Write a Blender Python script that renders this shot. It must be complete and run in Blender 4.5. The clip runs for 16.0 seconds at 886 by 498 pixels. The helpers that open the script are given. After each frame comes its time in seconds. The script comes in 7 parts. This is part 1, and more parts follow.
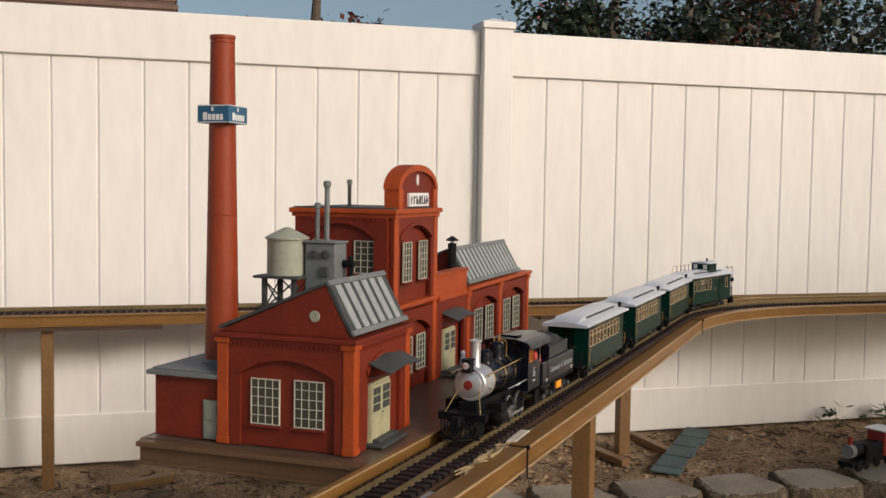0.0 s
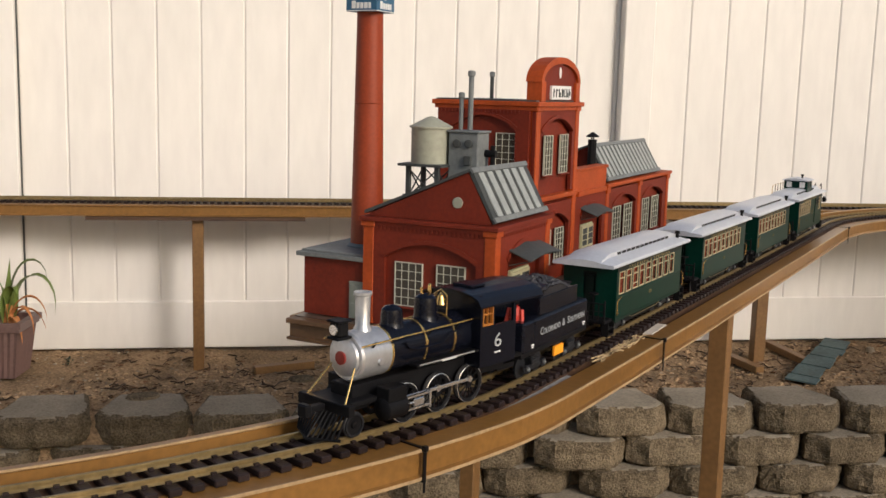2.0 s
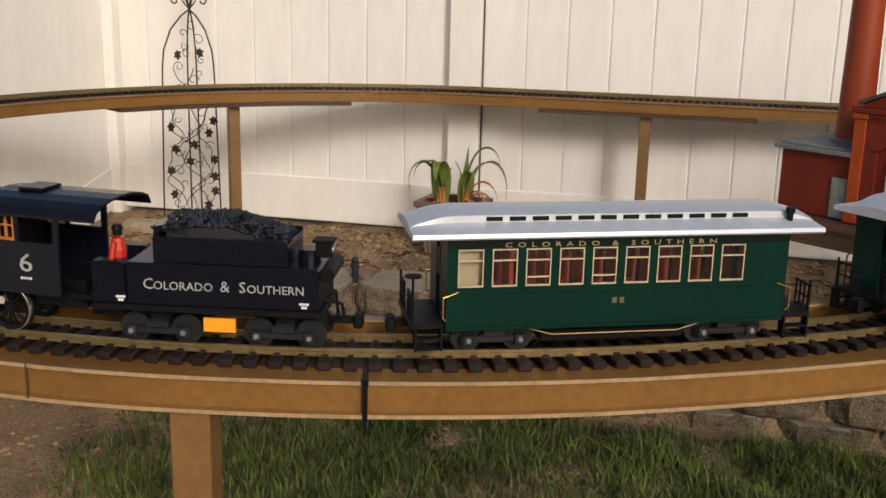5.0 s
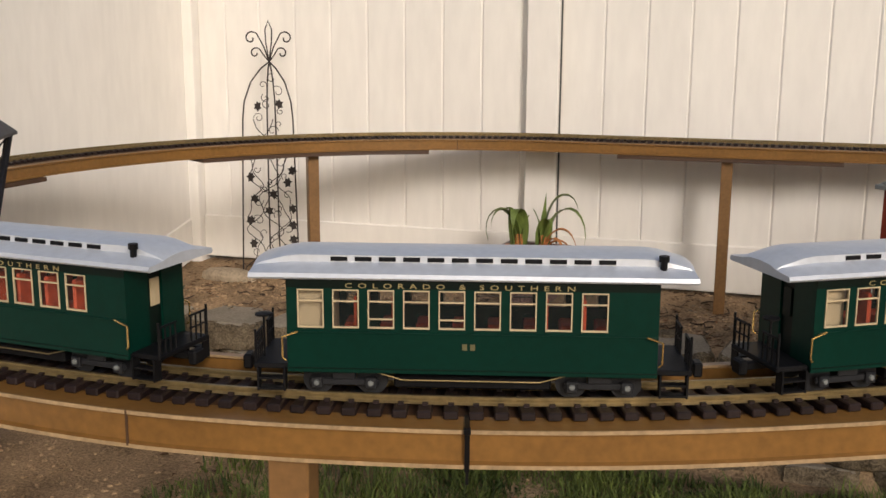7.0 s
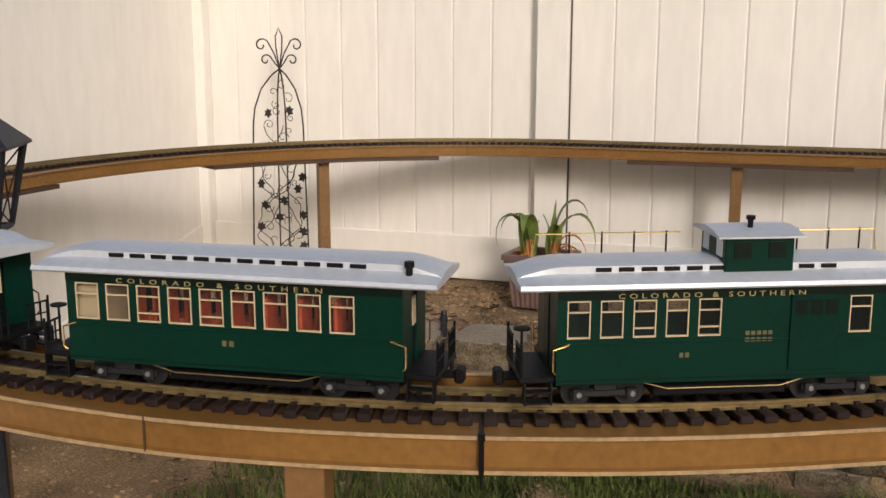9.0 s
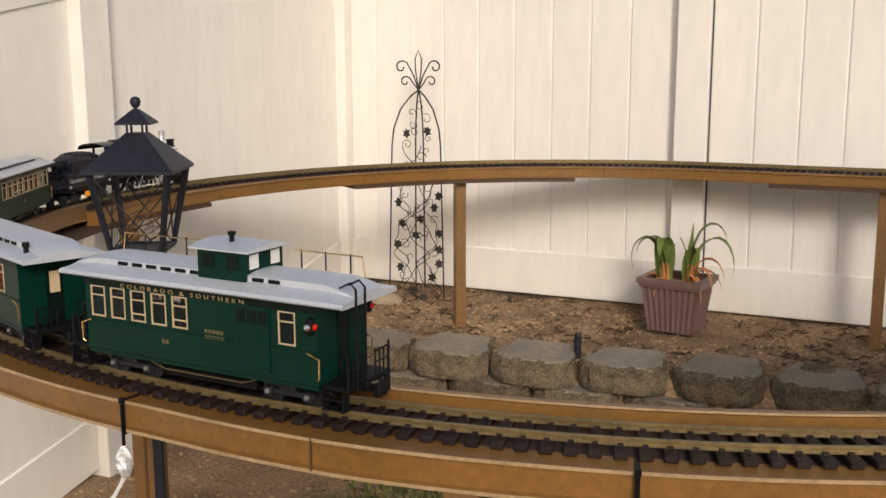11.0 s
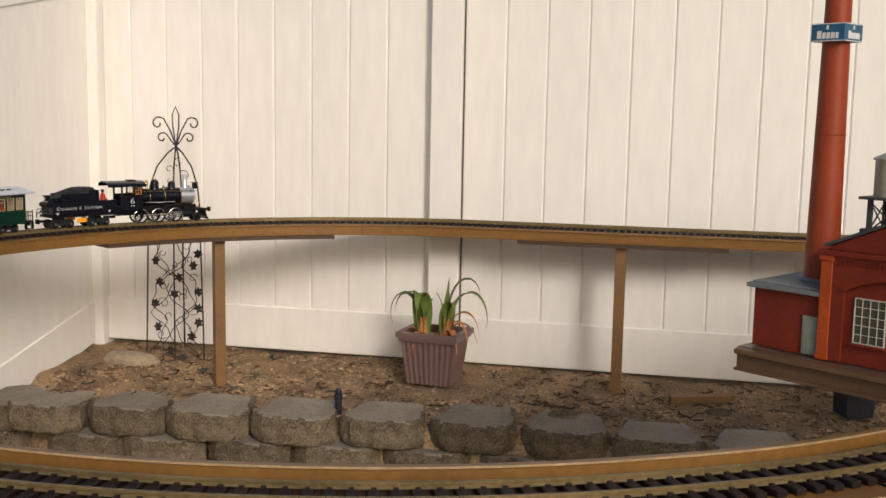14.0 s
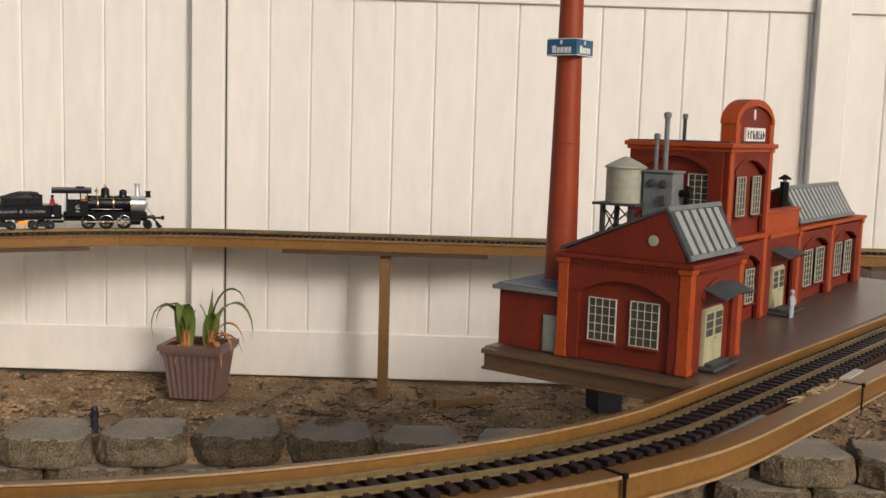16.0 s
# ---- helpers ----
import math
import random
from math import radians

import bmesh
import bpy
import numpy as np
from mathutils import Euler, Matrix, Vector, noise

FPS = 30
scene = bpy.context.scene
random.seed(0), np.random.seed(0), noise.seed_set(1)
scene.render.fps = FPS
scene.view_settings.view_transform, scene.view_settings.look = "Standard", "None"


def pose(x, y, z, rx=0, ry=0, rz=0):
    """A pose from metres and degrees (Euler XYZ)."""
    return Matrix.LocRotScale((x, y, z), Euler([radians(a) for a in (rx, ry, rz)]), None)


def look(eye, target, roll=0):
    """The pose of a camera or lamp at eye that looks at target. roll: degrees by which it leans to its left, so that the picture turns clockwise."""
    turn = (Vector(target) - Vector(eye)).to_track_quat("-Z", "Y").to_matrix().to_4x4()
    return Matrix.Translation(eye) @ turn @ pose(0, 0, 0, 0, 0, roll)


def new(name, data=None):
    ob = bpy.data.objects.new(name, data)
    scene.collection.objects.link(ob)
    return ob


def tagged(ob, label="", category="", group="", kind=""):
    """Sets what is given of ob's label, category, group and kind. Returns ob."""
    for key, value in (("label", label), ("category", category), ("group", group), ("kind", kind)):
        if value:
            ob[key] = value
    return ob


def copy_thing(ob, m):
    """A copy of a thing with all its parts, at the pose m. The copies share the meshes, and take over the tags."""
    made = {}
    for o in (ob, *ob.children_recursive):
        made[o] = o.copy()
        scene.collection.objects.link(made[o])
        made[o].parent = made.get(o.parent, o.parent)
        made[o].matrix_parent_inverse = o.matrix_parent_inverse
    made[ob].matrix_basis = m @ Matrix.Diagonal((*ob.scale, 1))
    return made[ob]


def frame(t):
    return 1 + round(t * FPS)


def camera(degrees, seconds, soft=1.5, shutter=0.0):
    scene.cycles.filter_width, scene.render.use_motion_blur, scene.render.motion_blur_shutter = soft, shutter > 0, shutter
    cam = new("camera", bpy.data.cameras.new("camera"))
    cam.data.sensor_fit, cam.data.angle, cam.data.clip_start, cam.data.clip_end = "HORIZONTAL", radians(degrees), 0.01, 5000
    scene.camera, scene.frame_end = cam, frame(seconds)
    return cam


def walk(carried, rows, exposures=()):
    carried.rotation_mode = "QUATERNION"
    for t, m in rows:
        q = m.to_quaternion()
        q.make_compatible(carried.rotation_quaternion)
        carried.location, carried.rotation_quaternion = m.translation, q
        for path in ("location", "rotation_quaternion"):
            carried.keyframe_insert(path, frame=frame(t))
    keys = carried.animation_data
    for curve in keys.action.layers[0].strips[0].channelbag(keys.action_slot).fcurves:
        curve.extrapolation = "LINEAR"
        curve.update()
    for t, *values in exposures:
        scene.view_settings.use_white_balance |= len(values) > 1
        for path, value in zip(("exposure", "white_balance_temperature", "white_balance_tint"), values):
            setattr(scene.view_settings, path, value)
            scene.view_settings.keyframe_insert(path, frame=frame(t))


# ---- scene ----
# ---- camera and its way ----
cam = camera(46.07, 16.0, soft=1.5)
walk(cam, [
    (0, pose(1.059, -4.099, 1.063, 86.56, -0.87, -16.63)),
    (0.5, pose(1.055, -4.105, 1.055, 85.54, -0.92, -15.24)),
    (1, pose(1.051, -4.112, 1.049, 84.40, -1.10, -13.32)),
    (1.5, pose(1.051, -4.111, 1.043, 82.79, -1.27, -11.72)),
    (2, pose(1.036, -4.121, 1.033, 81.32, -1.52, -9.32)),
    (2.5, pose(1.017, -4.123, 1.023, 79.95, -1.44, -5.13)),
    (3, pose(1.006, -4.121, 1.019, 78.93, -0.53, -0.27)),
    (3.5, pose(0.997, -4.121, 1.008, 77.80, -0.90, 3.35)),
    (4, pose(0.978, -4.117, 0.998, 76.62, -1.24, 6.62)),
    (4.5, pose(0.955, -4.111, 0.990, 76.08, -1.36, 10.63)),
    (5, pose(0.939, -4.116, 0.987, 75.81, -1.32, 13.57)),
    (7.5, pose(0.899, -4.103, 0.976, 78.73, -0.23, 17.29)),
    (8, pose(0.904, -4.106, 0.977, 78.67, -0.23, 17.10)),
    (8.5, pose(0.903, -4.109, 0.978, 78.74, -0.07, 16.90)),
    (11, pose(0.874, -4.154, 1.009, 79.53, 0.18, 24.59)),
    (11.5, pose(0.881, -4.161, 1.016, 80.52, 0.05, 24.69)),
    (12, pose(0.893, -4.161, 1.019, 80.82, 0.15, 23.96)),
    (12.5, pose(0.900, -4.154, 1.024, 81.11, -0.38, 22.23)),
    (13, pose(0.922, -4.164, 1.018, 81.77, -0.39, 19.31)),
    (13.5, pose(0.926, -4.163, 1.027, 82.27, -0.56, 15.32)),
    (14, pose(0.931, -4.178, 1.034, 82.49, -1.03, 12.17)),
    (14.5, pose(0.940, -4.180, 1.029, 82.71, -1.50, 10.11)),
    (15, pose(0.951, -4.177, 1.033, 82.90, -1.34, 7.50)),
    (15.5, pose(0.968, -4.185, 1.032, 83.28, -1.50, 3.04)),
    (16, pose(0.980, -4.185, 1.027, 83.39, -1.73, -0.01)),
], exposures=((0, -0.54), (2.5, -0.38), (5, -0.60), (8, -0.57), (11, -0.50), (13, -0.56), (16, -0.62)))

# ---- daylight ----
SUN_FROM = Vector((0.55, -0.83, 0.0)).normalized()
SUN_HIGH = radians(26)
world = bpy.data.worlds.new("sky")
scene.world = world
world.use_nodes = True
wn = world.node_tree.nodes
sky = wn.new("ShaderNodeTexSky")
sky.sky_type = "NISHITA"
sky.sun_disc = False
sky.sun_elevation = SUN_HIGH
sky.sun_rotation = math.atan2(SUN_FROM.x, SUN_FROM.y)
sky.air_density, sky.dust_density, sky.ozone_density = 1.0, 3.5, 1.0
wn["Background"].inputs["Strength"].default_value = 0.15
world.node_tree.links.new(sky.outputs[0], wn["Background"].inputs["Color"])
sun = new("sun", bpy.data.lights.new("sun", "SUN"))
sun.data.energy, sun.data.angle, sun.data.color = 2.6, radians(15.0), (1.0, 0.925, 0.875)
sun.matrix_basis = look((SUN_FROM.x * 9, SUN_FROM.y * 9, 9 * math.tan(SUN_HIGH)), (0, 0, 0))

# ---- materials ----
def material(name, color, rough=0.6, metal=0.0, var=0.25, scale=8.0, fine=60.0, bump=0.15, tint=None, depth=0.002,
             island=0.0, stretch=(1, 1, 1), spec=0.5):
    """Two scales of variation and a fine relief on a base colour; island: spread from piece to piece."""
    m = bpy.data.materials.new(name)
    m.use_nodes = True
    n, l = m.node_tree.nodes, m.node_tree.links
    b = n["Principled BSDF"]
    b.inputs["Roughness"].default_value, b.inputs["Metallic"].default_value = rough, metal
    b.inputs["Specular IOR Level"].default_value = spec
    tc = n.new("ShaderNodeTexCoord")
    mp = n.new("ShaderNodeMapping")
    mp.inputs["Scale"].default_value = stretch
    l.new(tc.outputs["Object"], mp.inputs["Vector"])
    a, f = n.new("ShaderNodeTexNoise"), n.new("ShaderNodeTexNoise")
    a.inputs["Scale"].default_value, f.inputs["Scale"].default_value = scale, fine
    a.inputs["Detail"].default_value, f.inputs["Detail"].default_value = 5, 3
    l.new(mp.outputs[0], a.inputs["Vector"])
    l.new(mp.outputs[0], f.inputs["Vector"])
    add = n.new("ShaderNodeMath")
    add.operation = "ADD"
    l.new(a.outputs["Fac"], add.inputs[0])
    l.new(f.outputs["Fac"], add.inputs[1])
    fac = n.new("ShaderNodeMapRange")
    fac.inputs["From Min"].default_value, fac.inputs["From Max"].default_value = 0.7, 1.3
    l.new(add.outputs[0], fac.inputs["Value"])
    mix = n.new("ShaderNodeMix")
    mix.data_type = "RGBA"
    dark = [c * (1 - var) for c in color]
    lite = tint or [min(1, c * (1 + var)) for c in color]
    mix.inputs["A"].default_value, mix.inputs["B"].default_value = (*dark, 1), (*lite, 1)
    l.new(fac.outputs[0], mix.inputs["Factor"])
    out = mix.outputs["Result"]
    if island:
        g, o = n.new("ShaderNodeNewGeometry"), n.new("ShaderNodeObjectInfo")
        s = n.new("ShaderNodeMath")
        s.operation = "ADD"
        l.new(g.outputs["Random Per Island"], s.inputs[0])
        l.new(o.outputs["Random"], s.inputs[1])
        fr = n.new("ShaderNodeMath")
        fr.operation = "FRACT"
        l.new(s.outputs[0], fr.inputs[0])
        mr = n.new("ShaderNodeMapRange")
        mr.inputs["To Min"].default_value, mr.inputs["To Max"].default_value = 1 - island, 1 + island
        l.new(fr.outputs[0], mr.inputs["Value"])
        hsv = n.new("ShaderNodeHueSaturation")
        l.new(out, hsv.inputs["Color"])
        l.new(mr.outputs[0], hsv.inputs["Value"])
        out = hsv.outputs[0]
    l.new(out, b.inputs["Base Color"])
    if bump:
        bp = n.new("ShaderNodeBump")
        bp.inputs["Strength"].default_value, bp.inputs["Distance"].default_value = bump, depth
        l.new(add.outputs[0], bp.inputs["Height"])
        l.new(bp.outputs[0], b.inputs["Normal"])
    return m


VINYL = material("cream_vinyl", (0.785, 0.755, 0.705), 0.42, var=0.05, scale=2.2, fine=25, bump=0.03, stretch=(1, 1, 0.25))
SOIL = material("sandy_soil", (0.305, 0.208, 0.122), 0.95, var=0.55, scale=5, fine=110, bump=0.9, depth=0.010, island=0.3, spec=0.1)
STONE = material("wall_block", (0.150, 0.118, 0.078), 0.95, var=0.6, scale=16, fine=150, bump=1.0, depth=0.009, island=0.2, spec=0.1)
STONE_TOP = material("pale_block_top", (0.245, 0.212, 0.165), 0.9, var=0.28, scale=8, fine=120, bump=0.7, depth=0.003, island=0.16, spec=0.12)
PEBBLE = material("pebble", (0.27, 0.215, 0.15), 0.9, var=0.3, scale=20, fine=90, bump=0.4, island=0.45, spec=0.2)
LITTER = material("dry_leaf", (0.13, 0.07, 0.035), 0.85, var=0.3, scale=20, fine=90, bump=0.3, island=0.5, spec=0.2)
BLADE = material("grass_blade", (0.060, 0.105, 0.020), 0.6, var=0.65, scale=3.2, fine=14, bump=0, island=0.5, spec=0.25, tint=(0.16, 0.195, 0.042))
BROWN = material("brown_painted_beam", (0.200, 0.098, 0.025), 0.36, spec=0.45, var=0.2, scale=6, fine=90, bump=0.12, depth=0.001)
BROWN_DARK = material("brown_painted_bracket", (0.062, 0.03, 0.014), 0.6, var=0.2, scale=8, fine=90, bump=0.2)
POSTB = material("brown_painted_post", (0.185, 0.095, 0.032), 0.5, var=0.2, scale=7, fine=90, bump=0.2)
# beam brown darkened: the platform edge's shade is put into this colour
EDGE = material("shaded_brown_edge", (0.115, 0.06, 0.026), 0.5, var=0.2, scale=7, fine=90, bump=0.2)
SKYPANE = material("pale_grey_pane", (0.30, 0.32, 0.31), 0.55, var=0.15, scale=14, fine=110, bump=0.1)
ORWOOD = material("orange_varnished_wood", (0.50, 0.19, 0.035), 0.45, var=0.15, scale=60, fine=200, bump=0.05)
TIE = material("dark_plastic_tie", (0.019, 0.0115, 0.011), 0.5, spec=0.25, var=0.25, scale=30, fine=200, bump=0.2, island=0.25)
BRASS_RAIL = material("weathered_brass_rail", (0.25, 0.185, 0.085), 0.42, 0.65, var=0.25, scale=12, fine=120, bump=0.1)
BLACK = material("satin_black", (0.005, 0.005, 0.006), 0.36, spec=0.22, var=0.3, scale=15, fine=160, bump=0.05)
MATT_BLACK = material("matt_black", (0.005, 0.005, 0.006), 0.55, spec=0.16, var=0.3, scale=15, fine=160, bump=0.1)
NAVY = material("blue_black_paint", (0.005, 0.006, 0.011), 0.27, spec=0.26, var=0.2, scale=15, fine=160, bump=0.04)
TRUCKG = material("dark_grey_truck", (0.014, 0.015, 0.018), 0.5, spec=0.3, var=0.3, scale=25, fine=160, bump=0.1)
SILVER = material("silver_paint", (0.60, 0.61, 0.63), 0.32, 0.7, var=0.12, scale=12, fine=140, bump=0.06)
ROOFG = material("silver_grey_roof", (0.56, 0.59, 0.64), 0.36, 0.25, var=0.07, scale=8, fine=120, bump=0.06)
CHROME = material("bright_rod", (0.75, 0.75, 0.75), 0.22, 0.9, var=0.1, scale=20, fine=100, bump=0.02)
BRASS = material("polished_brass", (0.85, 0.58, 0.22), 0.25, 0.9, var=0.12, scale=20, fine=90, bump=0.02)
GREEN = material("dark_green_coach", (0.0013, 0.023, 0.0155), 0.36, spec=0.15, var=0.14, scale=10, fine=130, bump=0.04)
GREEN_DIM = material("green_black_letterboard", (0.003, 0.008, 0.006), 0.42, spec=0.16, var=0.15, scale=10, fine=130, bump=0.04)
CREAM = material("cream_trim", (0.53, 0.42, 0.26), 0.5, var=0.1, scale=20, fine=100, bump=0.03)
GOLD = material("gold_lettering", (0.36, 0.28, 0.12), 0.5, var=0.15, scale=60, fine=200, bump=0)
DIMGOLD = material("worn_gold_lettering", (0.12, 0.105, 0.045), 0.5, var=0.2, scale=60, fine=200, bump=0)
WHITE = material("white_lettering", (0.72, 0.72, 0.70), 0.6, var=0.06, scale=40, fine=200, bump=0)
PALE = material("grey_white_lettering", (0.37, 0.385, 0.385), 0.6, var=0.12, scale=60, fine=200, bump=0)
SEATRED = material("reddish_seat", (0.52, 0.075, 0.025), 0.6, var=0.3, scale=15, fine=80, bump=0.1)
COAL = material("coal", (0.02, 0.02, 0.024), 0.4, var=0.4, scale=40, fine=150, bump=0.4, island=0.5)
ORANGE = material("orange_plate", (0.95, 0.36, 0.015), 0.5, var=0.05, scale=40, fine=100, bump=0.02)
REDP = material("red_paint", (0.22, 0.016, 0.010), 0.5, var=0.15, scale=20, fine=100, bump=0.05)
BRICK = material("red_brick_plastic", (0.155, 0.018, 0.006), 0.6, spec=0.3, var=0.2, scale=16, fine=150, bump=0.2, depth=0.001)
BRICK_LITE = material("orange_brick_plastic", (0.36, 0.058, 0.009), 0.55, spec=0.3, var=0.18, scale=16, fine=150, bump=0.2, depth=0.001)
CHIM = material("chimney_brick", (0.26, 0.040, 0.011), 0.5, spec=0.35, var=0.14, scale=10, fine=160, bump=0.25, depth=0.001)
GREYROOF = material("grey_metal_roof", (0.15, 0.162, 0.16), 0.6, var=0.2, scale=14, fine=110, bump=0.15)
GREYDARK = material("dark_grey_metal", (0.045, 0.05, 0.048), 0.6, var=0.25, scale=14, fine=110, bump=0.15)
TANKM = material("grey_green_tank", (0.33, 0.335, 0.26), 0.5, var=0.12, scale=9, fine=90, bump=0.08)
SASH = material("pale_window_bar", (0.46, 0.46, 0.37), 0.55, var=0.08, scale=30, fine=120, bump=0.03)
DOORM = material("pale_yellow_door", (0.40, 0.375, 0.235), 0.55, var=0.1, scale=20, fine=100, bump=0.05)
DOORG = material("grey_green_door", (0.22, 0.24, 0.20), 0.6, var=0.1, scale=20, fine=100, bump=0.05)
PLATF = material("platform_paint", (0.092, 0.062, 0.044), 0.34, spec=0.5, var=0.2, scale=7, fine=80, bump=0.1)
BLUESIGN = material("blue_sign", (0.02, 0.10, 0.19), 0.4, var=0.1, scale=20, fine=100, bump=0)
LAMPM = material("blue_black_lantern", (0.016, 0.017, 0.026), 0.5, spec=0.3, var=0.35, scale=12, fine=90, bump=0.25)
RUST = material("rusty_wire", (0.022, 0.015, 0.012), 0.7, var=0.4, scale=20, fine=90, bump=0.2)
POTM = material("mauve_plastic_pot", (0.145, 0.088, 0.078), 0.45, var=0.14, scale=9, fine=90, bump=0.1)
LEAF = material("amaryllis_leaf", (0.135, 0.185, 0.04), 0.5, var=0.35, scale=8, fine=60, bump=0.1, stretch=(1, 1, 0.3))
LEAFDRY = material("withered_leaf", (0.48, 0.19, 0.06), 0.7, var=0.3, scale=15, fine=60, bump=0.1)
TREEG = material("tree_leaf_green", (0.022, 0.034, 0.012), 0.5, var=0.4, scale=4, fine=20, bump=0, island=0.5)
TREER = material("tree_leaf_red", (0.14, 0.030, 0.016), 0.55, var=0.4, scale=4, fine=20, bump=0, island=0.5)
BARK = material("bark", (0.10, 0.075, 0.055), 0.9, var=0.35, scale=10, fine=60, bump=0.6)
TILE = material("roof_tile", (0.16, 0.095, 0.07), 0.8, var=0.3, scale=6, fine=50, bump=0.4, island=0.2)
WORN = material("worn_beam_edge", (0.36, 0.245, 0.13), 0.5, var=0.25, scale=25, fine=150, bump=0.1)
TEAL = material("faded_teal_sheet", (0.065, 0.10, 0.098), 0.7, var=0.35, scale=8, fine=70, bump=0.3)
CLOTHB = material("figure_blue", (0.36, 0.40, 0.46), 0.7, var=0.1, scale=60, fine=200, bump=0)
TINFOIL = material("crumpled_foil", (0.72, 0.72, 0.72), 0.42, 0.45, var=0.25, scale=60, fine=200, bump=0.8, depth=0.003)
WEEDM = material("dark_weed_leaf", (0.035, 0.048, 0.022), 0.6, var=0.35, scale=12, fine=60, bump=0.1, island=0.3)
TWIG = material("dead_twig", (0.075, 0.05, 0.034), 0.85, var=0.4, scale=30, fine=90, bump=0.3, island=0.5, spec=0.2)
STRAW = material("dry_straw", (0.42, 0.31, 0.17), 0.8, var=0.25, scale=30, fine=90, bump=0.1, island=0.3)
GREYBOARD = material("weathered_grey_board", (0.34, 0.33, 0.32), 0.6, var=0.35, scale=14, fine=90, bump=0.3)
COAT = material("red_coat", (0.50, 0.028, 0.014), 0.55, var=0.1, scale=60, fine=200, bump=0)
PINKB = material("faded_red_board", (0.30, 0.12, 0.075), 0.7, var=0.25, scale=14, fine=90, bump=0.2)
STUCCO = material("pale_stucco", (0.55, 0.48, 0.40), 0.9, var=0.12, scale=3, fine=40, bump=0.3)


def glass(name, color, rough=0.08, alpha=0.35):
    m = bpy.data.materials.new(name)
    m.use_nodes = True
    n, l = m.node_tree.nodes, m.node_tree.links
    b = n["Principled BSDF"]
    b.inputs["Base Color"].default_value = (*color, 1)
    b.inputs["Roughness"].default_value = rough
    b.inputs["Alpha"].default_value = alpha
    b.inputs["IOR"].default_value = 1.45
    return m


PANE = glass("clear_pane", (0.05, 0.055, 0.055), 0.05, 0.12)
PANE_FOG = glass("frosted_pane", (0.06, 0.052, 0.04), 0.22, 0.92)
LENS_RED = glass("red_lens", (0.6, 0.02, 0.01), 0.1, 0.9)


# ---- mesh tools ----
class Shape:
    """Gathers simple forms in one bmesh."""

    def __init__(self):
        self.bm = bmesh.new()

    def add(self, verts, faces):
        v = [self.bm.verts.new(p) for p in verts]
        for f in faces:
            try:
                self.bm.faces.new([v[i] for i in f])
            except ValueError:
                pass
        return self

    def box(self, x0, x1, y0, y1, z0, z1, bevel=0.0, m=None):
        if bevel <= 0:
            p = [Vector((x, y, z)) for z in (z0, z1) for y in (y0, y1) for x in (x0, x1)]
            f = [(0, 2, 3, 1), (4, 5, 7, 6), (0, 1, 5, 4), (2, 6, 7, 3), (0, 4, 6, 2), (1, 3, 7, 5)]
        else:
            b = bevel
            p, f = [], []
            rings = [(z0, b), (z0 + b, 0), (z1 - b, 0), (z1, b)]
            for z, i in rings:
                for (x, y) in ((x0 + i + (b - i), y0 + i), (x1 - i - (b - i), y0 + i), (x1 - i, y0 + i + (b - i)), (x1 - i, y1 - i - (b - i)),
                               (x1 - i - (b - i), y1 - i), (x0 + i + (b - i), y1 - i), (x0 + i, y1 - i - (b - i)), (x0 + i, y0 + i + (b - i))):
                    p.append(Vector((x, y, z)))
            f.append(tuple(range(7, -1, -1)))
            for r in range(3):
                for k in range(8):
                    a, c = r * 8 + k, r * 8 + (k + 1) % 8
                    f.append((a, c, c + 8, a + 8))
            f.append(tuple(range(24, 32)))
        if m:
            p = [m @ q for q in p]
        return self.add(p, f)

    def tube(self, pts, r, n=8, close=True):
        """A round bar along points; r a number or a list."""
        pts = [Vector(p) for p in pts]
        rs = r if isinstance(r, (list, tuple)) else [r] * len(pts)
        verts, faces = [], []
        ref = None
        for i, p in enumerate(pts):
            d = (pts[min(i + 1, len(pts) - 1)] - pts[max(i - 1, 0)]).normalized()
            if ref is None:
                ref = d.orthogonal().normalized()
            ref = (ref - d * ref.dot(d))
            ref = ref.normalized() if ref.length > 1e-6 else d.orthogonal().normalized()
            s = d.cross(ref)
            for k in range(n):
                a = 2 * math.pi * k / n
                verts.append(p + (ref * math.cos(a) + s * math.sin(a)) * rs[i])
        for i in range(len(pts) - 1):
            for k in range(n):
                k2 = (k + 1) % n
                faces.append((i * n + k, i * n + k2, (i + 1) * n + k2, (i + 1) * n + k))
        if close:
            faces.append(tuple(range(n - 1, -1, -1)))
            faces.append(tuple(range((len(pts) - 1) * n, len(pts) * n)))
        return self.add(verts, faces)

    def rod(self, a, b, r, r2=None, n=12):
        return self.tube([a, b], [r, r if r2 is None else r2], n)

    def lathe(self, prof, n=20, m=None, ring=False):
        """Turned about z: profile of (radius, height)."""
        verts, faces = [], []
        for r, z in prof:
            for k in range(n):
                a = 2 * math.pi * k / n
                q = Vector((r * math.cos(a), r * math.sin(a), z))
                verts.append(m @ q if m else q)
        for i in range(len(prof) - 1):
            for k in range(n):
                k2 = (k + 1) % n
                faces.append((i * n + k, i * n + k2, (i + 1) * n + k2, (i + 1) * n + k))
        if ring:
            e = (len(prof) - 1) * n
            faces += [(e + k, e + (k + 1) % n, (k + 1) % n, k) for k in range(n)]
        else:
            faces.append(tuple(range(n - 1, -1, -1)))
            faces.append(tuple(range((len(prof) - 1) * n, len(prof) * n)))
        return self.add(verts, faces)

